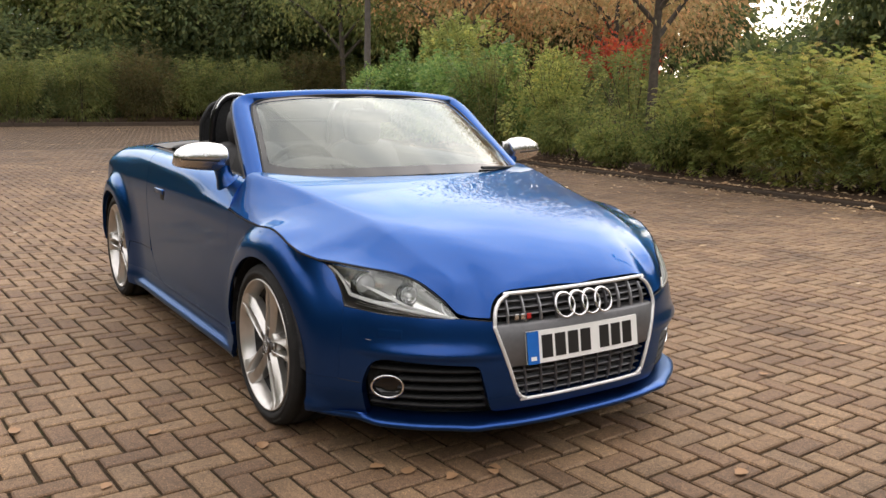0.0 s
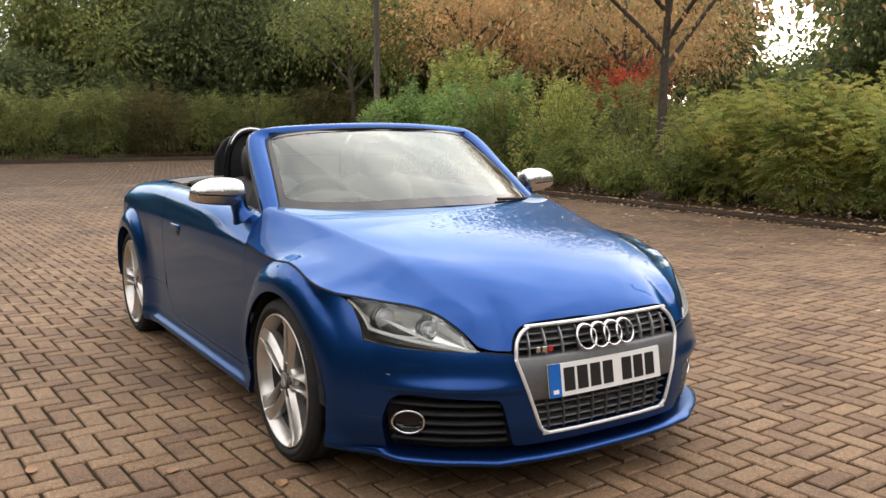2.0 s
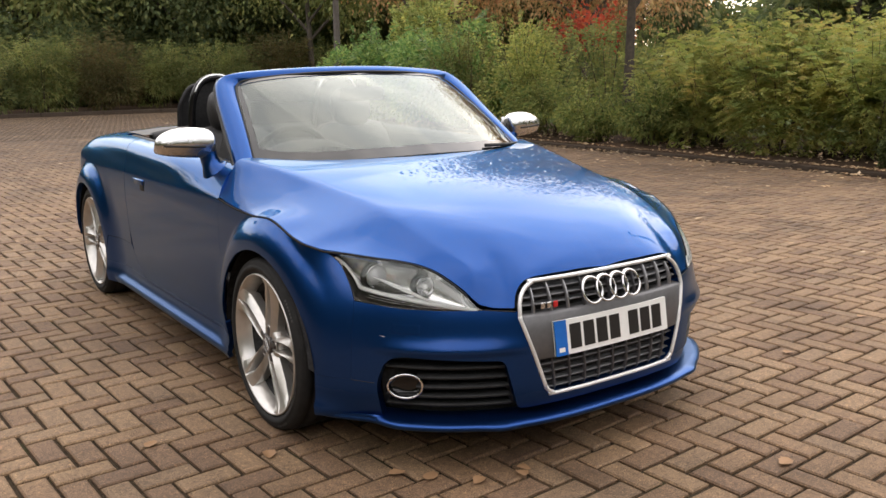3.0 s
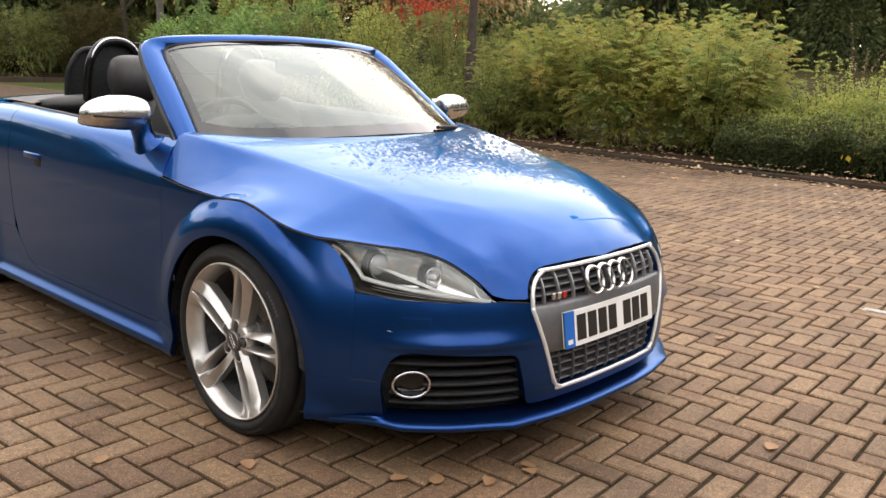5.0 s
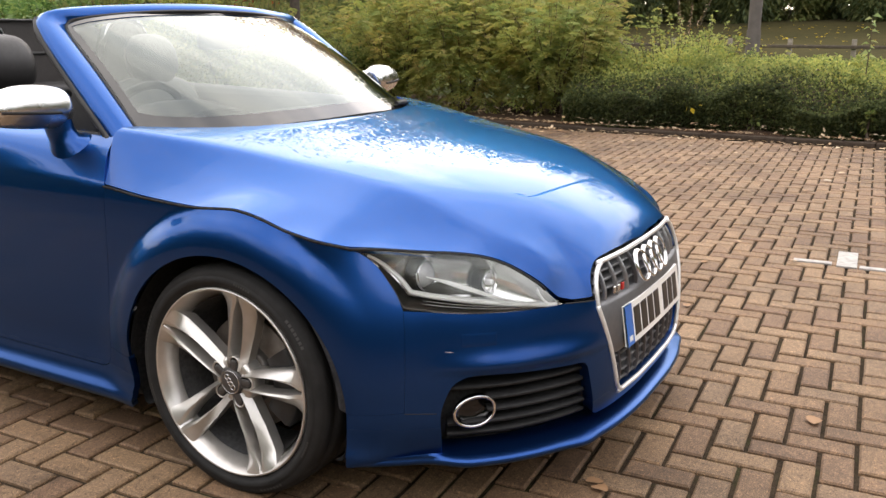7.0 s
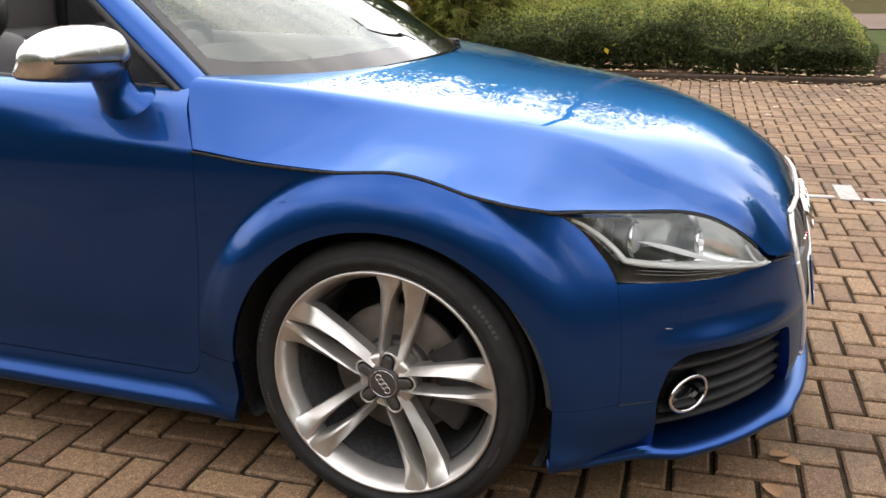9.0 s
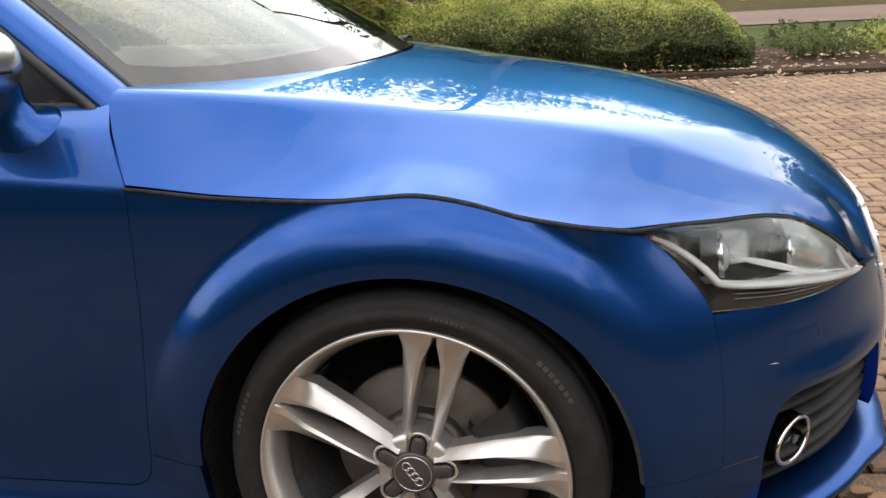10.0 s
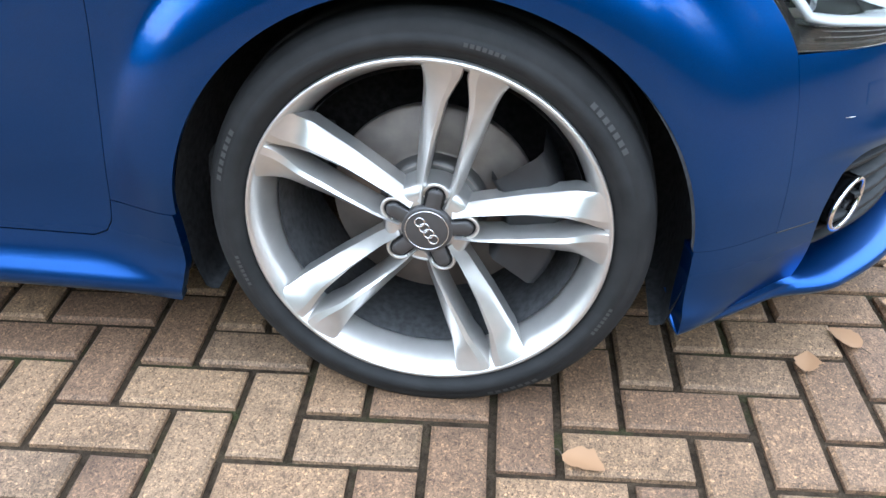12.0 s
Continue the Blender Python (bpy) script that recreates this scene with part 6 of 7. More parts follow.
def fronds(base, way, length, r, pairs=5):
    """Leaflets in pairs along arching stalks: places, ways, sizes and the way each leaf's face looks."""
    n = len(base)
    way = way / np.linalg.norm(way, axis=1)[:, None]
    side = np.cross(way, np.array([0, 0, 1.0]) + r.normal(0, 0.25, (n, 3)))
    side /= np.maximum(np.linalg.norm(side, axis=1)[:, None], 1e-6)
    face = np.cross(side, way)
    P, O, S, F = [], [], [], []
    for i in range(pairs):
        t = 0.25 + 0.70 * i / (pairs - 1)
        at = base + way * (length * t)[:, None] - np.array([0, 0, 1.0]) * (0.42 * length * t * t)[:, None]
        for sg in (-1, 1):
            P.append(at)
            O.append(side * sg + way * 0.55 + np.array([0, 0, -0.15]) + r.normal(0, 0.12, (n, 3)))
            S.append(length * (0.42 - 0.18 * abs(t - 0.45)) * r.uniform(0.8, 1.2, n))
            F.append(face)
    P.append(base + way * length[:, None] - np.array([0, 0, 1.0]) * (0.42 * length)[:, None])
    O.append(way - np.array([0, 0, 0.6]))
    S.append(length * 0.3)
    F.append(face)
    return np.concatenate(P), np.concatenate(O), np.concatenate(S), np.concatenate(F)


def feathery_shrub(x, y, rx, ry, h, n, label, seed, shoots=40, mat=None, size=0.17):
    """A bush of arching pinnate leaves: stems, a crown of fronds in uneven lobes, and long shoots that carry more."""
    ob = new("golden_shrub")
    tagged(ob, label, "shrub")
    r = np.random.default_rng(seed)
    p, out = lobes(n, (x, y, h * 0.46), (rx, ry, h * 0.54), 13, seed)
    low = p[:, 2] < 0.05
    p[low, 2] = r.uniform(0.05, 0.35, low.sum())
    out = out * (1, 1, 0.35) + np.array([0, 0, 0.28])
    stems, base, way = [], [p], [out]
    for i in range(7):
        a = r.uniform(0, 6.28)
        tip = (x + rx * 0.6 * math.cos(a), y + ry * 0.6 * math.sin(a), h * r.uniform(0.6, 0.9))
        stems.append(tube(smooth_path([(x + 0.12 * math.cos(a), y + 0.12 * math.sin(a), 0.0), (x + rx * 0.25 * math.cos(a), y + ry * 0.25 * math.sin(a), h * 0.35), tip], 5), np.linspace(0.018, 0.005, 11), 5))
    for i in range(shoots):
        a, rr = r.uniform(0, 6.28), math.sqrt(r.uniform(0, 1))
        b = np.array([x + rx * rr * 0.9 * math.cos(a), y + ry * rr * 0.9 * math.sin(a), h * (0.35 + 0.40 * math.sqrt(max(1 - rr * rr, 0)))])
        ln = r.uniform(0.30, 0.75) * min(h, 1.7) * 0.55
        lean = np.array([math.cos(a) * rr * 0.8 + r.normal(0, 0.2), math.sin(a) * rr * 0.8 + r.normal(0, 0.2), 1.0])
        stems.append(tube([b + lean * ln * t for t in (0, 0.5, 1.0)], np.array([0.005, 0.003, 0.0015]), 4))
        m = int(9 + 6 * r.uniform())
        t = np.linspace(0.1, 1.0, m)
        turn = np.arange(m) * 2.4 + a
        base.append(b + lean * ln * t[:, None])
        way.append(np.c_[np.cos(turn), np.sin(turn), 0.25 + 0.8 * t ** 2])
    base, way = np.concatenate(base), np.concatenate(way)
    P, O, S, F = fronds(base, way, size * r.uniform(0.65, 1.3, len(base)), r)
    tagged(part("twig_work", join(*stems), TWIG, ob), kind="stuff")
    leaf_mesh("leaves", P, O, S, mat or L_FEATHER, 0.42, 0.18, parent=ob, kind="stuff", facing=F)
    return ob


def tree(name, x, y, h, fork, trunk, spread, n, size, mat, label, seed, limbs=6, crown=0.62, bark=BARK, droop=0.2, dens=1.0):
    """A tree: a tapered trunk that forks into limbs and branches, with leaves in clumps at their ends."""
    ob = new(name)
    tagged(ob, label, "tree")
    r = np.random.default_rng(seed)
    lean = r.normal(0, 0.03, 2) * h
    top = np.array([x + lean[0], y + lean[1], h * 0.8])
    wood = [tube(smooth_path([(x, y, -0.05), (x + lean[0] * 0.2, y + lean[1] * 0.2, fork), tuple(top)], 8), np.linspace(trunk, trunk * 0.25, 17), 10)]
    tips = []
    for i in range(limbs):
        a = i * 2.4 + r.uniform(-0.4, 0.4)
        z0 = fork + (h * 0.55 - fork) * (i / max(limbs - 1, 1)) * 0.8
        ln = spread * r.uniform(0.7, 1.05) * (1 - 0.35 * i / limbs)
        s = np.array([x + lean[0] * 0.3, y + lean[1] * 0.3, z0])
        e = s + np.array([math.cos(a) * ln, math.sin(a) * ln, r.uniform(0.45, 0.8) * ln + 0.2])
        m = (s + e) / 2 + np.array([0, 0, 0.10 * ln])
        wood.append(tube(smooth_path([s, m, e], 6), np.linspace(trunk * 0.42, trunk * 0.08, 13), 7))
        for j in range(5):
            t = r.uniform(0.35, 1.0)
            b = s + (e - s) * t + np.array([0, 0, 0.10 * ln * math.sin(math.pi * t)])
            d = np.array([r.normal(0, 0.6) + 0.5 * math.cos(a), r.normal(0, 0.6) + 0.5 * math.sin(a), r.uniform(-0.1, 0.9)])
            f = b + d / np.linalg.norm(d) * ln * r.uniform(0.3, 0.55)
            wood.append(tube(smooth_path([b, (b + f) / 2 + r.normal(0, 0.05, 3), f], 4), np.linspace(trunk * 0.12, trunk * 0.03, 9), 5))
            tips += [f, (b + f) / 2]
        tips.append(e)
    for j in range(8):
        tips.append(top + r.normal(0, 0.28, 3) * spread)
    part("trunk", join(*wood), bark, ob)
    tips = np.array(tips)
    k = r.integers(0, len(tips), n)
    q = r.normal(size=(n, 3))
    p = tips[k] + q * spread * 0.17 * r.uniform(0.6, 1.5, (len(tips), 1))[k]
    leaf_mesh("crown", p, q + np.array([0, 0, -0.3]), size * r.uniform(0.6, 1.3, n), mat, 0.6, droop, parent=ob, kind="stuff")
    return ob


def kerb_row(name, x0, y0, x1, y1, h, w, label, piece=0.915):
    """A row of kerb stones."""
    ob = new(name)
    tagged(ob, label, "kerb", kind="structure")
    d = np.array([x1 - x0, y1 - y0])
    ln = np.hypot(*d)
    n = max(int(ln / piece), 1)
    ang = math.degrees(math.atan2(d[1], d[0]))
    bm = block((ln / n - 0.008, w, h + 0.1), (0, 0, (h - 0.1) / 2), 0.015)
    for f in bm.faces:
        f.smooth = False
    me = bpy.data.meshes.new("kerb_stone")
    bm.to_mesh(me)
    bm.free()
    me.materials.append(KERBM)
    for i in range(n):
        c = np.array([x0, y0]) + d * (i + 0.5) / n
        o = new("kerb_stone", me)
        o.parent = ob
        o.matrix_basis = pose(c[0] + RNG.normal(0, 0.006), c[1], RNG.normal(0, 0.004), 0, 0, ang + RNG.normal(0, 0.3))
    return ob


kerb_row("kerb_bed", KERB_X + 0.08, -12.0, KERB_X + 0.08, 17.4, 0.05, 0.14, "low brown concrete kerb along the planting bed")
kerb_row("kerb_back", -20.0, 26.6, 30.0, 26.6, 0.12, 0.16, "concrete kerb at the far edge of the paving")


def mound(name, x0, x1, y0, y1, z, mat, label, nx=24, ny=60, rough=0.06):
    rows = []
    for x in np.linspace(x0, x1, nx):
        row = []
        for y in np.linspace(y0, y1, ny):
            e = min((x - x0) / 0.5, (x1 - x) / 0.5, (y - y0) / 0.5, (y1 - y) / 0.5, 1.0)
            row.append((x, y, -0.03 + e * (z + rough * noise.noise((x * 1.3, y * 1.3, 3.0)))))
        rows.append(row)
    return tagged(part(name, grid(rows), mat), label, "ground", kind="structure")


mound("bed_soil", KERB_X + 0.10, 12.0, -9.0, 17.4, 0.07, SOIL, "dark soil strewn with fallen leaves under the shrubs")
mound("bed_soil_back", -20, 30, 26.65, 34, 0.10, SOIL, "dark soil under the long grass", 20, 40)
sheet(KERB_X + 10.5, KERB_X + 18, -60, 9, -0.02, PATHM, "far_path", "pinkish brown paved lane beyond the planting")

# low clipped hedge
hedge = new("clipped_hedge")
tagged(hedge, "low clipped dark green hedge, its top leaves coloured paler for the light on them", "hedge")


def hedge_top(x, y, x0, y0, h):
    """The hedge's height: rounded to the front and the end, with lumps."""
    lump = 0.05 * np.sin(x * 2.1 + 1) * np.cos(y * 1.7) + 0.045 * np.sin(y * 4.3 + x * 3) + 0.03 * np.sin(y * 9.1 - x * 5)
    return h * (1 - 0.5 * np.exp(-np.maximum(x - x0, 0) / 0.20) - 0.6 * np.exp(-np.maximum(y - y0, 0) / 0.30)) + lump + 0.06 * (x - x0)


def hedge_leaves(x0, x1, y0, y1, h, n, seed):
    r = np.random.default_rng(seed)
    f = r.uniform(0, 1, n)
    x, y = x0 + (x1 - x0) * r.uniform(0, 1, n) ** 1.5, r.uniform(y0, y1, n)
    out = r.normal(0, 0.55, (n, 3))
    top, front, end = f < 0.52, (f >= 0.52) & (f < 0.90), f >= 0.90
    bulge = 0.10 * np.sin(y * 2.3) + 0.07 * np.sin(y * 5.9)
    x = np.where(front, x0 + bulge + np.abs(r.normal(0, 0.07, n)), x)
    y = np.where(end, y0 + 0.08 * np.sin(x * 4) + np.abs(r.normal(0, 0.06, n)), y)
    hh = hedge_top(x, y, x0, y0, h)
    z = np.where(top, hh + r.normal(0, 0.03, n), r.uniform(0.03, 1.0, n) * (hh + 0.05))
    x = np.where(front, x - 0.09 * np.sin(np.pi * np.clip(z / h, 0, 1)), x)
    out[top] += (-0.2, 0, 1.0)
    out[front] += (-1.0, 0, 0.3)
    out[end] += (0, -1.0, 0.3)
    return np.c_[x, y, np.maximum(z, 0.03)], out, top


_p, _o, _t = hedge_leaves(8.30, 10.9, -1.85, 2.75, 0.66, 90000, 3)
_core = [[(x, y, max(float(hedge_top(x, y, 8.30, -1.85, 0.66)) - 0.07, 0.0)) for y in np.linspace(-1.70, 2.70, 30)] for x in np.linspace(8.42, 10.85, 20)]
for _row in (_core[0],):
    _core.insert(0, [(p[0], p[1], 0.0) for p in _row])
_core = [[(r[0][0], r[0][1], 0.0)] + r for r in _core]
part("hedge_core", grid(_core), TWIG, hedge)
# paler leaves, mostly on the far top, paint in the light from above
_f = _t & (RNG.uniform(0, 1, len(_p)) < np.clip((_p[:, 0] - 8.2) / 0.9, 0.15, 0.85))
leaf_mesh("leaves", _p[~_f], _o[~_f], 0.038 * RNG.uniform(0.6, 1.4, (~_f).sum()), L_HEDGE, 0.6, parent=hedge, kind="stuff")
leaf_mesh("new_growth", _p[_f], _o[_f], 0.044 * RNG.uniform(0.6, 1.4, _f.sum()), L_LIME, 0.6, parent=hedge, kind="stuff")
_r = np.random.default_rng(8)
for _k in range(16):
    _x, _y = _r.uniform(8.2, 10.2), _r.uniform(-1.6, 2.6)
    _z = 0.1 if _x < 8.45 else 0.5
    shrub("hedge_sprig", _x, _y, 0.13, 0.13, _z + 0.28, 60, 0.07, L_LIME if _k % 2 else L_GREEN, "pale green sprig standing out of the clipped hedge", 300 + _k, 4, 2, "shrub", group="sprigs in the hedge")

for _k in range(6):
    shrub("ground_cover", 9.3 + 0.5 * (_k % 2), -2.7 - 1.05 * _k, 0.95, 0.75, 0.42, 3200, 0.05, L_LIME if _k % 2 else L_HEDGE, "low yellow-green ground cover past the hedge's end", 330 + _k, 12, 12, "ground cover", group="ground cover past the hedge")

# bed along the kerb, from the hedge to the laurel
_gl = "olive to golden feathery-leaved shrub behind the kerb"
feathery_shrub(9.15, 3.35, 1.0, 0.95, 1.70, 1500, _gl, 21, 45)
feathery_shrub(9.15, 4.75, 1.0, 0.95, 1.85, 1600, _gl, 22, 55)
feathery_shrub(9.35, 6.0, 1.0, 0.9, 1.70, 1300, _gl, 23, 45)
feathery_shrub(10.6, 4.2, 1.1, 1.5, 2.00, 1500, _gl, 24, 55)
shrub("lime_shrub", 9.9, 1.6, 0.85, 1.0, 1.20, 7000, 0.065, L_LIME, "bright yellow-green shrub above the hedge", 25, 10, 30)
shrub("green_shrub", 8.75, 6.9, 0.7, 0.7, 1.0, 5000, 0.075, L_GREEN, "dark green rounded shrub by the kerb", 26, 12, 20)
shrub("green_shrub", 8.8, 8.1, 0.75, 0.8, 0.95, 5500, 0.075, L_GREEN, "dark green rounded shrub by the kerb", 27, 12, 20)
shrub("green_shrub", 8.9, 9.4, 0.8, 0.8, 1.1, 5500, 0.075, L_GREEN, "dark green rounded shrub by the kerb", 28, 12, 20)
feathery_shrub(10.3, 7.3, 1.0, 1.0, 1.55, 1100, _gl, 29, 40)
shrub("lime_shrub", 9.25, 10.5, 1.0, 0.9, 2.1, 7500, 0.08, L_LIME, "bright yellow-green shrub beside the laurel", 30, 14, 40)
shrub("twiggy_shrub", 8.9, 12.0, 0.9, 0.9, 1.9, 4000, 0.07, L_OLIVE, "thin grey-green twiggy shrub", 31, 14, 60)
for _k, _y in enumerate((12.6, 14.2, 15.8, 17.0)):
    shrub("laurel", 9.3, _y, 1.15, 1.1, 2.25, 11000, 0.12, L_LAUREL, "glossy green laurel bush", 40 + _k, 16, 12, ratio=0.5)
shrub("lime_shrub", 11.3, 16.9, 1.3, 1.3, 3.7, 9000, 0.12, L_LIME, "tall yellow-green shrub behind the laurel", 47, 14, 40)
shrub("olive_shrub", 12.5, 11.5, 1.6, 1.8, 2.3, 6000, 0.11, L_OLIVE, "olive shrub behind the bed", 48, 14, 40)
shrub("olive_shrub", 13.5, 7.5, 1.8, 1.8, 2.0, 6000, 0.11, L_GOLD, "olive shrub behind the bed", 49, 14, 40)

tree("autumn_tree", 10.6, 9.1, 7.8, 2.35, 0.13, 3.3, 17000, 0.12, L_BROWN, "young tree with gold-brown autumn leaves", 61, 7)
tree("red_maple", 14.9, 14.6, 3.4, 1.3, 0.09, 0.9, 2300, 0.12, L_RED, "small maple with bright red leaves", 62, 6)
for _k, (_x, _y, _h, _m) in enumerate(((16, 24, 9, L_ORANGE), (20, 27, 10, L_BROWN), (13, 27.5, 9, L_OLIVE), (24, 22, 8, L_ORANGE), (19, 19, 7, L_BROWN))):
    tree("russet_tree", _x, _y, _h, 2.4, 0.16, 3.0, 8500, 0.14, _m, "tall tree with thin russet leaves", 70 + _k, 7)
for _k, (_x, _y) in enumerate(((20, 33), (25, 34), (26, 30), (17, 36))):
    tree("wood_tree", _x, _y, 9.5 + 1.2 * math.sin(_k * 2.0), 1.4, 0.24, 4.2, 13000, 0.34, (L_OLIVE, L_BROWN, L_DARK)[_k % 3], "olive-brown tree in the wood behind the bed", 85 + _k, 8)
# added mound that blocks the bright sky between ground and leaves
mound("wooded_bank", -45, 45, 37.5, 62, 3.2, SOIL, "dark backdrop bank added behind the trees to block the sky at the horizon", 30, 20, 0.6)
# long grass and weeds before the dark trees
for _k, _x in enumerate(np.arange(-9, 16, 2.1)):
    shrub("tall_weeds", _x, 28.4 + 0.5 * math.sin(_k), 1.5, 1.2, 2.4 + 0.3 * math.sin(_k * 2.1), 7500, 0.15, (L_OLIVE, L_WEED, L_OLIVE)[_k % 3], "long olive grass and weeds at the far kerb", 90 + _k, 14, 60, "weeds", ratio=0.22, group="weeds at the far kerb")
for _k in range(13):
    _x = -14 + 2.6 * _k + RNG.uniform(-0.8, 0.8)
    _low = _x < 2.2
    tree("dark_tree", _x, 33.5 + (_k % 3) * 2.6, (4.2 if _low else 9.5) + RNG.uniform(-1, 2) * (0.3 if _low else 1), 1.3, 0.20, 1.9 if _low else 3.5, 9000 if _low else 24000, 0.20, (L_DARK, L_DARK, L_DARK, L_OLIVE)[_k % 4], "tall dark green tree behind the weeds", 120 + _k, 9)
# trees beyond the lawn
for _k in range(26):
    _a = radians(44 + 3.1 * _k)
    _gap, _near = _k in (2, 3, 4), _k < 6
    _d = 64 if _gap else 40 + (_k % 3) * 6 if _near else 56 + (_k % 3) * 5
    _h = (6.8, 4.6, 6.2)[_k - 2] if _gap else 15.5 if _near else 22.0 if _k < 14 else 15.5
    tree("far_tree", -2 + _d * math.sin(_a), -3 + _d * math.cos(_a), _h + 1.5 * math.sin(_k * 1.9), 1.6 if _near else 4.5, 0.26 if _near else 0.34, 3.0 if _gap or _k == 1 else 5.0 if _near else 7.0, 9000 if _near else 15000, 0.34 if _near else 0.55, (L_DARK, L_DARK, L_OLIVE, L_DARK)[_k % 4], "dark tree in the distance", 160 + _k, 8)
for _k in range(34):
    _a = radians(40 + 2.5 * _k)
    _d = 33 + (_k % 2) * 3 if _k < 7 else 52 + (_k % 3) * 2
    _tall = 2.6 if _k < 7 else 8.0
    shrub("woodland_edge", -2 + _d * math.sin(_a), -3 + _d * math.cos(_a), 1.9 if _k < 7 else 2.6, 1.9 if _k < 7 else 2.6, _tall + 0.5 * math.sin(_k * 1.7), 4500 if _k < 7 else 11000, 0.24 if _k < 7 else 0.30, (L_DARK, L_OLIVE, L_DARK)[_k % 3], "dark undergrowth at the edge of the wood", 400 + _k, 12, 0, "undergrowth", group="undergrowth at the wood's edge")
for _k in range(14):
    shrub("woodland_edge", -13 + 2.3 * _k, 32.2 + 0.8 * (_k % 2), 1.8, 1.6, 3.4 + 0.5 * math.sin(_k * 1.7), 7000, 0.19, L_DARK, "dark undergrowth at the edge of the wood", 440 + _k, 12, 0, "undergrowth", group="undergrowth at the wood's edge")
# unseen trees hinted at by the door's reflections; heights set to darken the car
for _k in range(17):
    _a = radians(130 + 12.0 * _k)
    _d = 20 + (_k % 3) * 3
    tree("unseen_tree", _d * math.sin(_a) - 1, _d * math.cos(_a), (7.2 if _k < 8 else 11.4) + (0.8 if _k < 8 else 1.2) * math.sin(_k * 2.3), 0.9, 0.24, 3.4 if _k < 8 else 4.9, 7500, 0.50, L_DARK, "dark unseen tree on the near side, sized to darken the car's reflections", 200 + _k, 8)


# unseen hedge added behind the viewpoint to block the sky in reflections
for _k in range(30):
    _a = radians(128 + 7.0 * _k)
    _d = 18.0 + (_k % 2) * 1.5
    shrub("added_tall_hedge", _d * math.sin(_a) - 1, _d * math.cos(_a), 2.4, 2.4, 4.8 + 0.5 * math.sin(_k * 1.3), 3600, 0.30, L_DARK, "tall dark hedge, unseen, added to keep sky gaps out of the car's reflections", 500 + _k, 12, 0, "hedge", group="hedge round the car park")
# a lower unseen row, added to darken the horizon reflected in the doors
for _k in range(30):
    _a = radians(124.5 + 7.0 * _k)
    shrub("added_low_hedge", 16.4 * math.sin(_a) - 1, 16.4 * math.cos(_a), 1.9, 1.9, 2.0 + 0.2 * math.sin(_k * 1.9), 2600, 0.24, L_DARK, "low dark hedge, unseen, added to close the bright gap under the tall one", 560 + _k, 12, 0, "hedge", group="low hedge round the car park")


def lamp_post(x, y, h, turn):
    ob = new("lamp_post")
    tagged(ob, "tall grey steel lamp post behind the hedge", "lamp post")
    part("column", tube([(x, y, -0.05), (x, y, 1.2), (x, y, 1.22), (x, y, h)], np.array([0.10, 0.10, 0.09, 0.06]), 16, up=(0, 1, 0)), GALV, ob)
    c, s = math.cos(turn), math.sin(turn)
    part("lamp_arm", tube([(x, y, h - 0.02), (x + c * 0.25, y + s * 0.25, h + 0.02)], 0.03, 8), GALV, ob)
    part("lamp_head", block((0.45, 0.20, 0.10), (x + c * 0.42, y + s * 0.42, h + 0.03), 0.035, rot=Matrix.Rotation(turn, 3, "Z")), GALV, ob)


lamp_post(10.9, 0.95, 8.1, 1.4)
lamp_post(9.3, 18.5, 7.5, 0.3)
# lawn that rises to the wood, strewn with leaves
_rows = [[(x, y, max(-0.03 + 0.074 * (x - 26), -0.06) + (0.06 * noise.noise((x * 0.2, y * 0.2, 7.0)) if x > 27 else 0)) for y in np.linspace(-70, 16, 40)] for x in np.linspace(25.8, 62, 20)]
tagged(part("lawn", grid(_rows), LAWN), "brownish green lawn rising to the wood, strewn with pale leaves", "lawn", kind="structure")
_r = np.random.default_rng(5)
_lx, _ly = _r.uniform(28, 46, 900), _r.uniform(-30, 14, 900)
leaf_mesh("lawn_leaves", np.c_[_lx, _ly, 0.03 + 0.074 * (_lx - 26)], np.c_[_r.normal(size=(900, 2)), _r.uniform(0.0, 0.4, 900)], _r.uniform(0.08, 0.20, 900), L_YELLOW, 0.8, 0.05, facing=np.array([0, 0, 2.0]), label="pale fallen leaves on the lawn", kind="stuff")
fence = new("rail_fence")
tagged(fence, "low brown timber rail fence with pale posts before the lawn", "fence")
for _k in range(9):
    part("fence_post", block((0.085, 0.085, 1.10), (15.6, -1.1 + 1.12 * _k, 0.51), 0.012), PALEPOST, fence)
part("rail", block((0.05, 9.6, 0.06), (15.53, 3.4, 0.92), 0.01), TIMBER, fence)
# young self-sown sapling with pale leaves above the hedge
sap = new("sapling")
tagged(sap, "thin self-sown sapling with large pale green leaves", "sapling")
part("stem", tube(smooth_path([(9.1, -0.72, 0.0), (9.12, -0.70, 0.6), (9.09, -0.71, 1.05), (9.1, -0.70, 1.38)], 6), np.linspace(0.010, 0.003, 19), 6), TWIG, sap)
_q = np.array([(9.1, -0.70, z) for z in np.linspace(0.85, 1.38, 16)])
leaf_mesh("leaves", _q, np.array([(math.cos(2.4 * k), math.sin(2.4 * k), 0.25) for k in range(16)]), _r.uniform(0.08, 0.125, 16), L_PALE, 0.42, 0.45, parent=sap, kind="stuff")

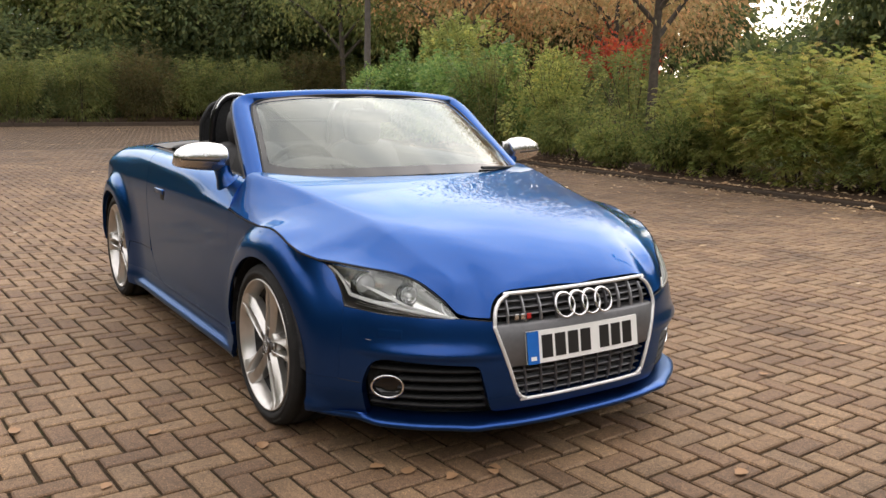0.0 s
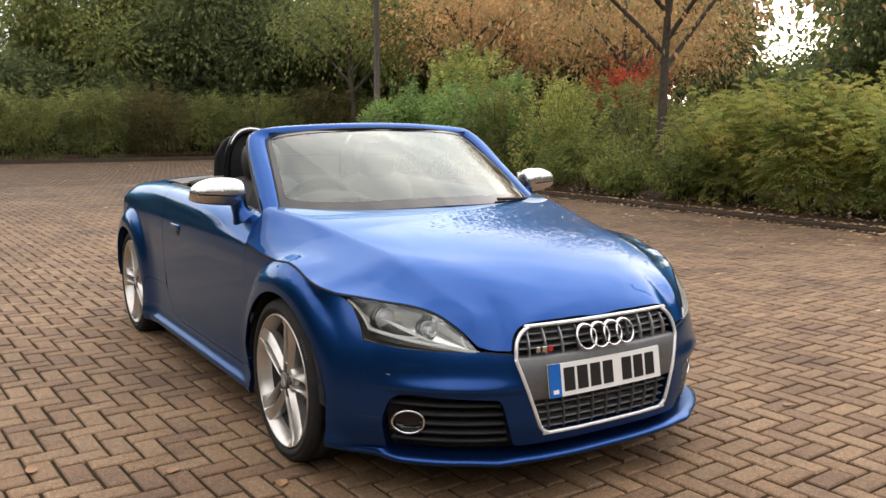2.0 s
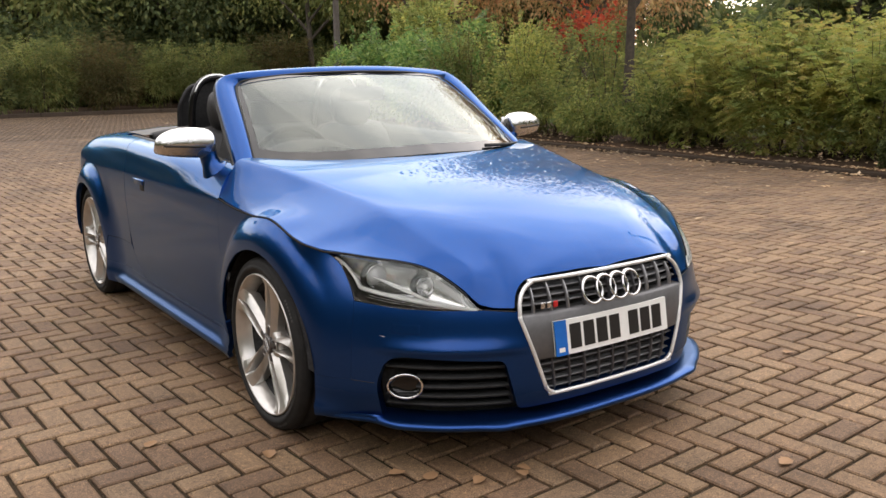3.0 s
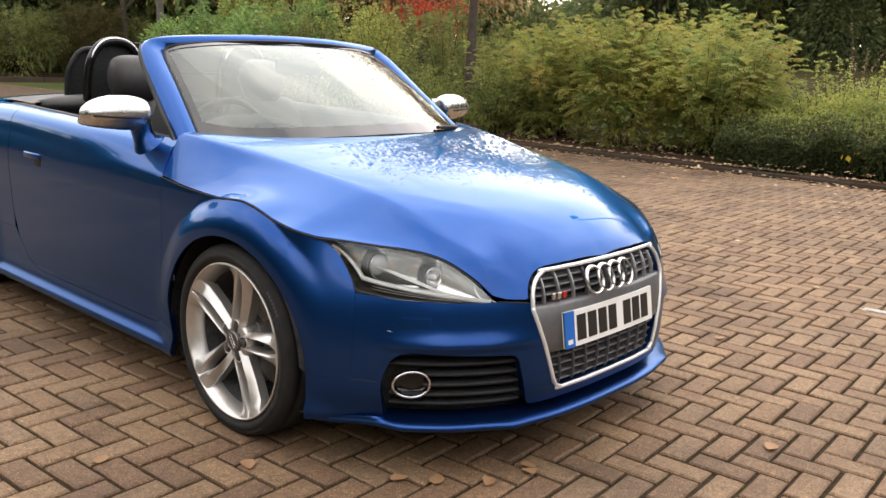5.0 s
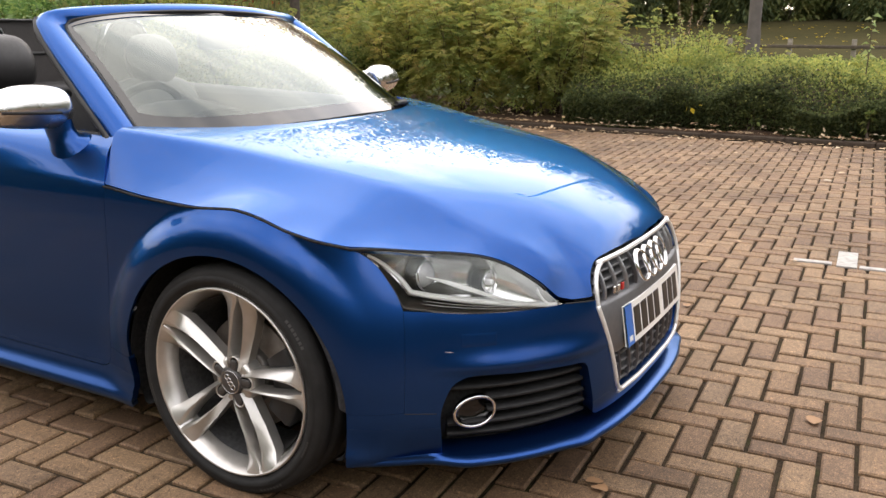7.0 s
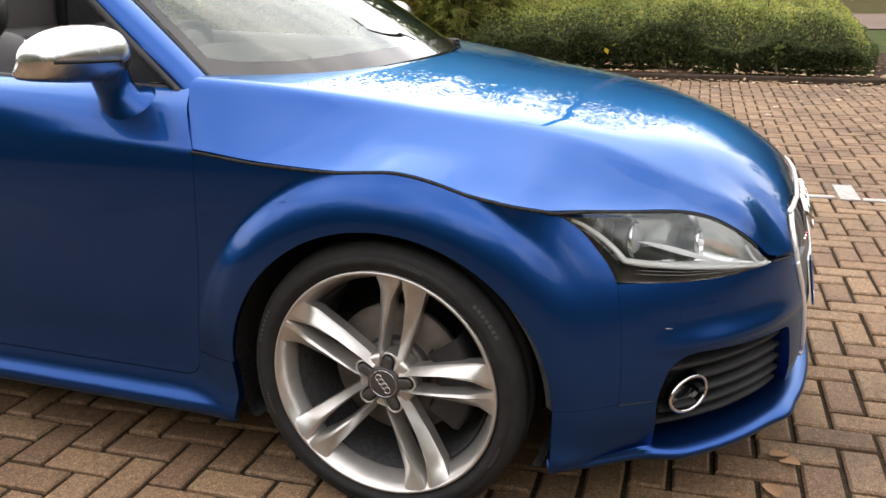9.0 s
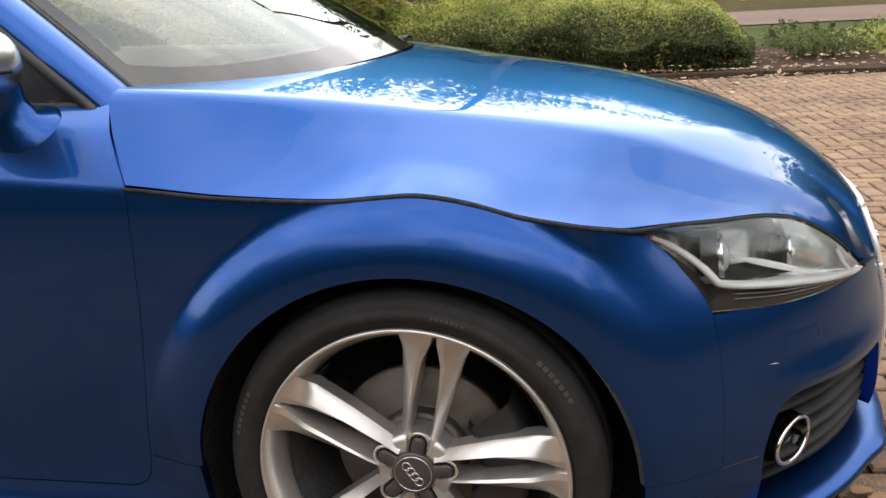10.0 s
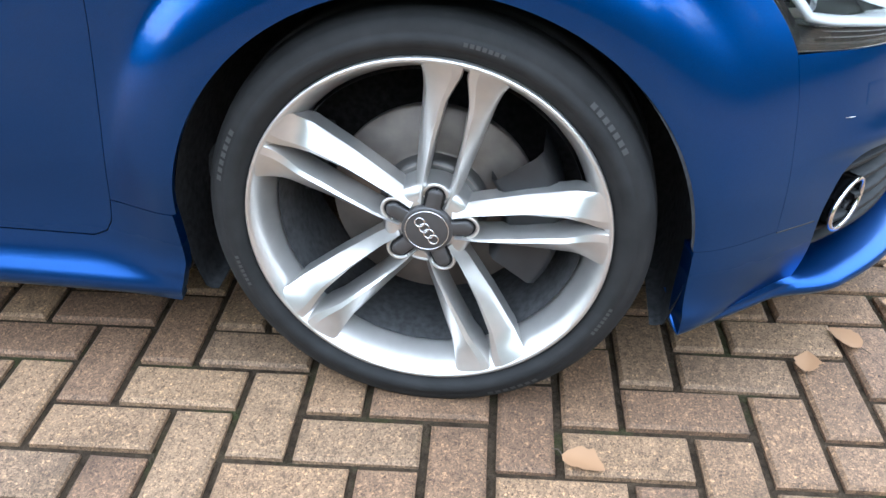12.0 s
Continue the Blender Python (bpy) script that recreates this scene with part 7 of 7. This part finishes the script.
# dry flower stalks behind the hedge
stalks = new("dry_stalks")
tagged(stalks, "bare pale dry stalks standing above the shrubs", "weed stalk")
for _k, (_dx, _dy, _h) in enumerate(((0.1, 0.25, 1.95), (0.0, -0.35, 1.75), (0.2, 0.0, 1.6), (-0.1, 0.12, 1.5))):
    part("stalk", tube(smooth_path([(10.3, 1.75, 0.5), (10.3 + _dx * 0.5, 1.75 + _dy * 0.35, 1.1), (10.3 + _dx, 1.75 + _dy, _h)], 6), np.linspace(0.008, 0.003, 13), 5), TWIG, stalks)
    _q = np.array([(10.3 + _dx * t, 1.75 + _dy * t, 1.0 + (_h - 1.0) * t) for t in RNG.uniform(0.3, 1.0, 40)])
    leaf_mesh("seed_head", _q, RNG.normal(size=(40, 3)), 0.035, L_FALLEN, 0.5, parent=stalks, kind="stuff")
# yellow leaf on the hedge's face, pale scrap by the kerb
_y = leaf_mesh("yellow_leaf", np.array([(8.14, 1.13, 0.33), (8.15, 1.08, 0.31), (8.16, 1.02, 0.34)]), np.array([(-0.3, 0.2, -1.0), (-0.3, -0.5, -0.8), (-0.2, -0.9, 0.2)]), 0.075, L_YELLOW, 0.95, label="bright yellow leaves on the hedge's face")
tagged(_y, category="leaf")

# fallen leaves
_r = np.random.default_rng(77)
_n = 3600
_lx = KERB_X - np.abs(_r.normal(0, 0.20, _n)) + 0.16
_ly = _r.uniform(-4, 14, _n)
_lx[2000:] = _r.uniform(KERB_X + 0.15, 9.6, 1600)
_z = np.where(np.arange(_n) < 2000, np.where(_lx > KERB_X, 0.08, 0.012), 0.12)
leaf_mesh("leaf_litter", np.c_[_lx, _ly, _z], np.c_[_r.normal(size=(_n, 2)), _r.uniform(-0.05, 0.25, _n)], _r.uniform(0.03, 0.08, _n), L_FALLEN, 0.7, 0.05, facing=np.array([0, 0, 2.0]), label="fallen brown and yellow leaves along the kerb", kind="stuff")
_n = 620
_sx, _sy = _r.uniform(-8, 7.5, _n), _r.uniform(-1, 25, _n)
_sx[320:] = KERB_X - 0.2 - np.abs(_r.normal(0, 1.1, _n - 320))
_sy[320:] = _r.uniform(-2.5, 15, _n - 320)
_sx = np.where((np.abs(_sx + 0.5) < 2.0) & (_sy < 4.0), _sx + 4.5, _sx)
leaf_mesh("scattered_leaves", np.c_[_sx, _sy, np.full(_n, 0.010)], np.c_[_r.normal(size=(_n, 2)), _r.uniform(-0.02, 0.2, _n)], _r.uniform(0.04, 0.09, _n), L_FALLEN, 0.7, 0.03, facing=np.array([0, 0, 2.5]), label="fallen leaves scattered over the paving", kind="stuff")


def fallen_leaf(x, y, turn, size, seed):
    """A curled leaf with a toothed edge, a raised midrib and a stalk."""
    r = np.random.default_rng(seed)
    rows = []
    curl, twist = r.uniform(0.15, 0.45), r.normal(0, 0.25)
    for u in np.linspace(0, 1, 13):
        w = 0.36 * math.sin(math.pi * u ** 0.8) ** 0.8 * (1 + r.uniform(-0.16, 0.10)) + 0.004
        bend = 0.10 * math.sin(5 * u + seed)
        row = []
        for v in (-1.0, -0.5, 0.0, 0.5, 1.0):
            lift = curl * (v * w) ** 2 * 2.2 + 0.10 * (u - 0.5) ** 2 + twist * v * w * (u - 0.5) * 0.5 - (0.012 if v == 0 else 0)
            row.append((size * (u - 0.5), size * (v * w + bend * 0.4), 0.003 + size * max(lift, -0.02)))
        rows.append(row)
    o = part("fallen_leaf", grid(rows), L_TAN)
    o.matrix_basis = pose(x, y, 0.003, 0, 0, turn)
    tagged(o, "curled tan fallen leaf on the paving", "leaf", "fallen leaves by the car")
    part("stalk", tube([(size * -0.5, size * 0.04 * math.sin(seed), 0.005), (size * -0.62, size * 0.06, 0.006), (size * -0.78, size * 0.03, 0.004)], 0.0009, 5), TWIG, o)


for _k, (_x, _y) in enumerate(((1.34, -0.646), (-1.293, 0.074), (-1.746, 0.353), (2.147, -0.527), (-0.536, -0.816), (-0.994, -0.247), (-0.365, -0.831), (-0.716, -0.62), (-0.64, -0.70), (-0.395, -0.856), (-0.80, -1.15), (0.35, -1.3), (-1.55, -0.3))):
    fallen_leaf(_x, _y, 50 * _k, 0.050 + 0.016 * (_k % 3) / 2, _k)

# white marker blocks of the parking bays
for _k, (_x, _y, _a, _b) in enumerate(((2.455, -1.03, 0.05, 0.19), (2.59, -1.19, 0.34, 0.10), (2.455, -1.385, 0.05, 0.25))):
    o = part("bay_marker", block((_a, _b, 0.012), (0, 0, 0), 0.003), WHITEP)
    o.matrix_basis = pose(_x, _y, 0.002, 0, 0, 3.6)
    tagged(o, "worn white bay marking on the paving", "marking", "bay markings")
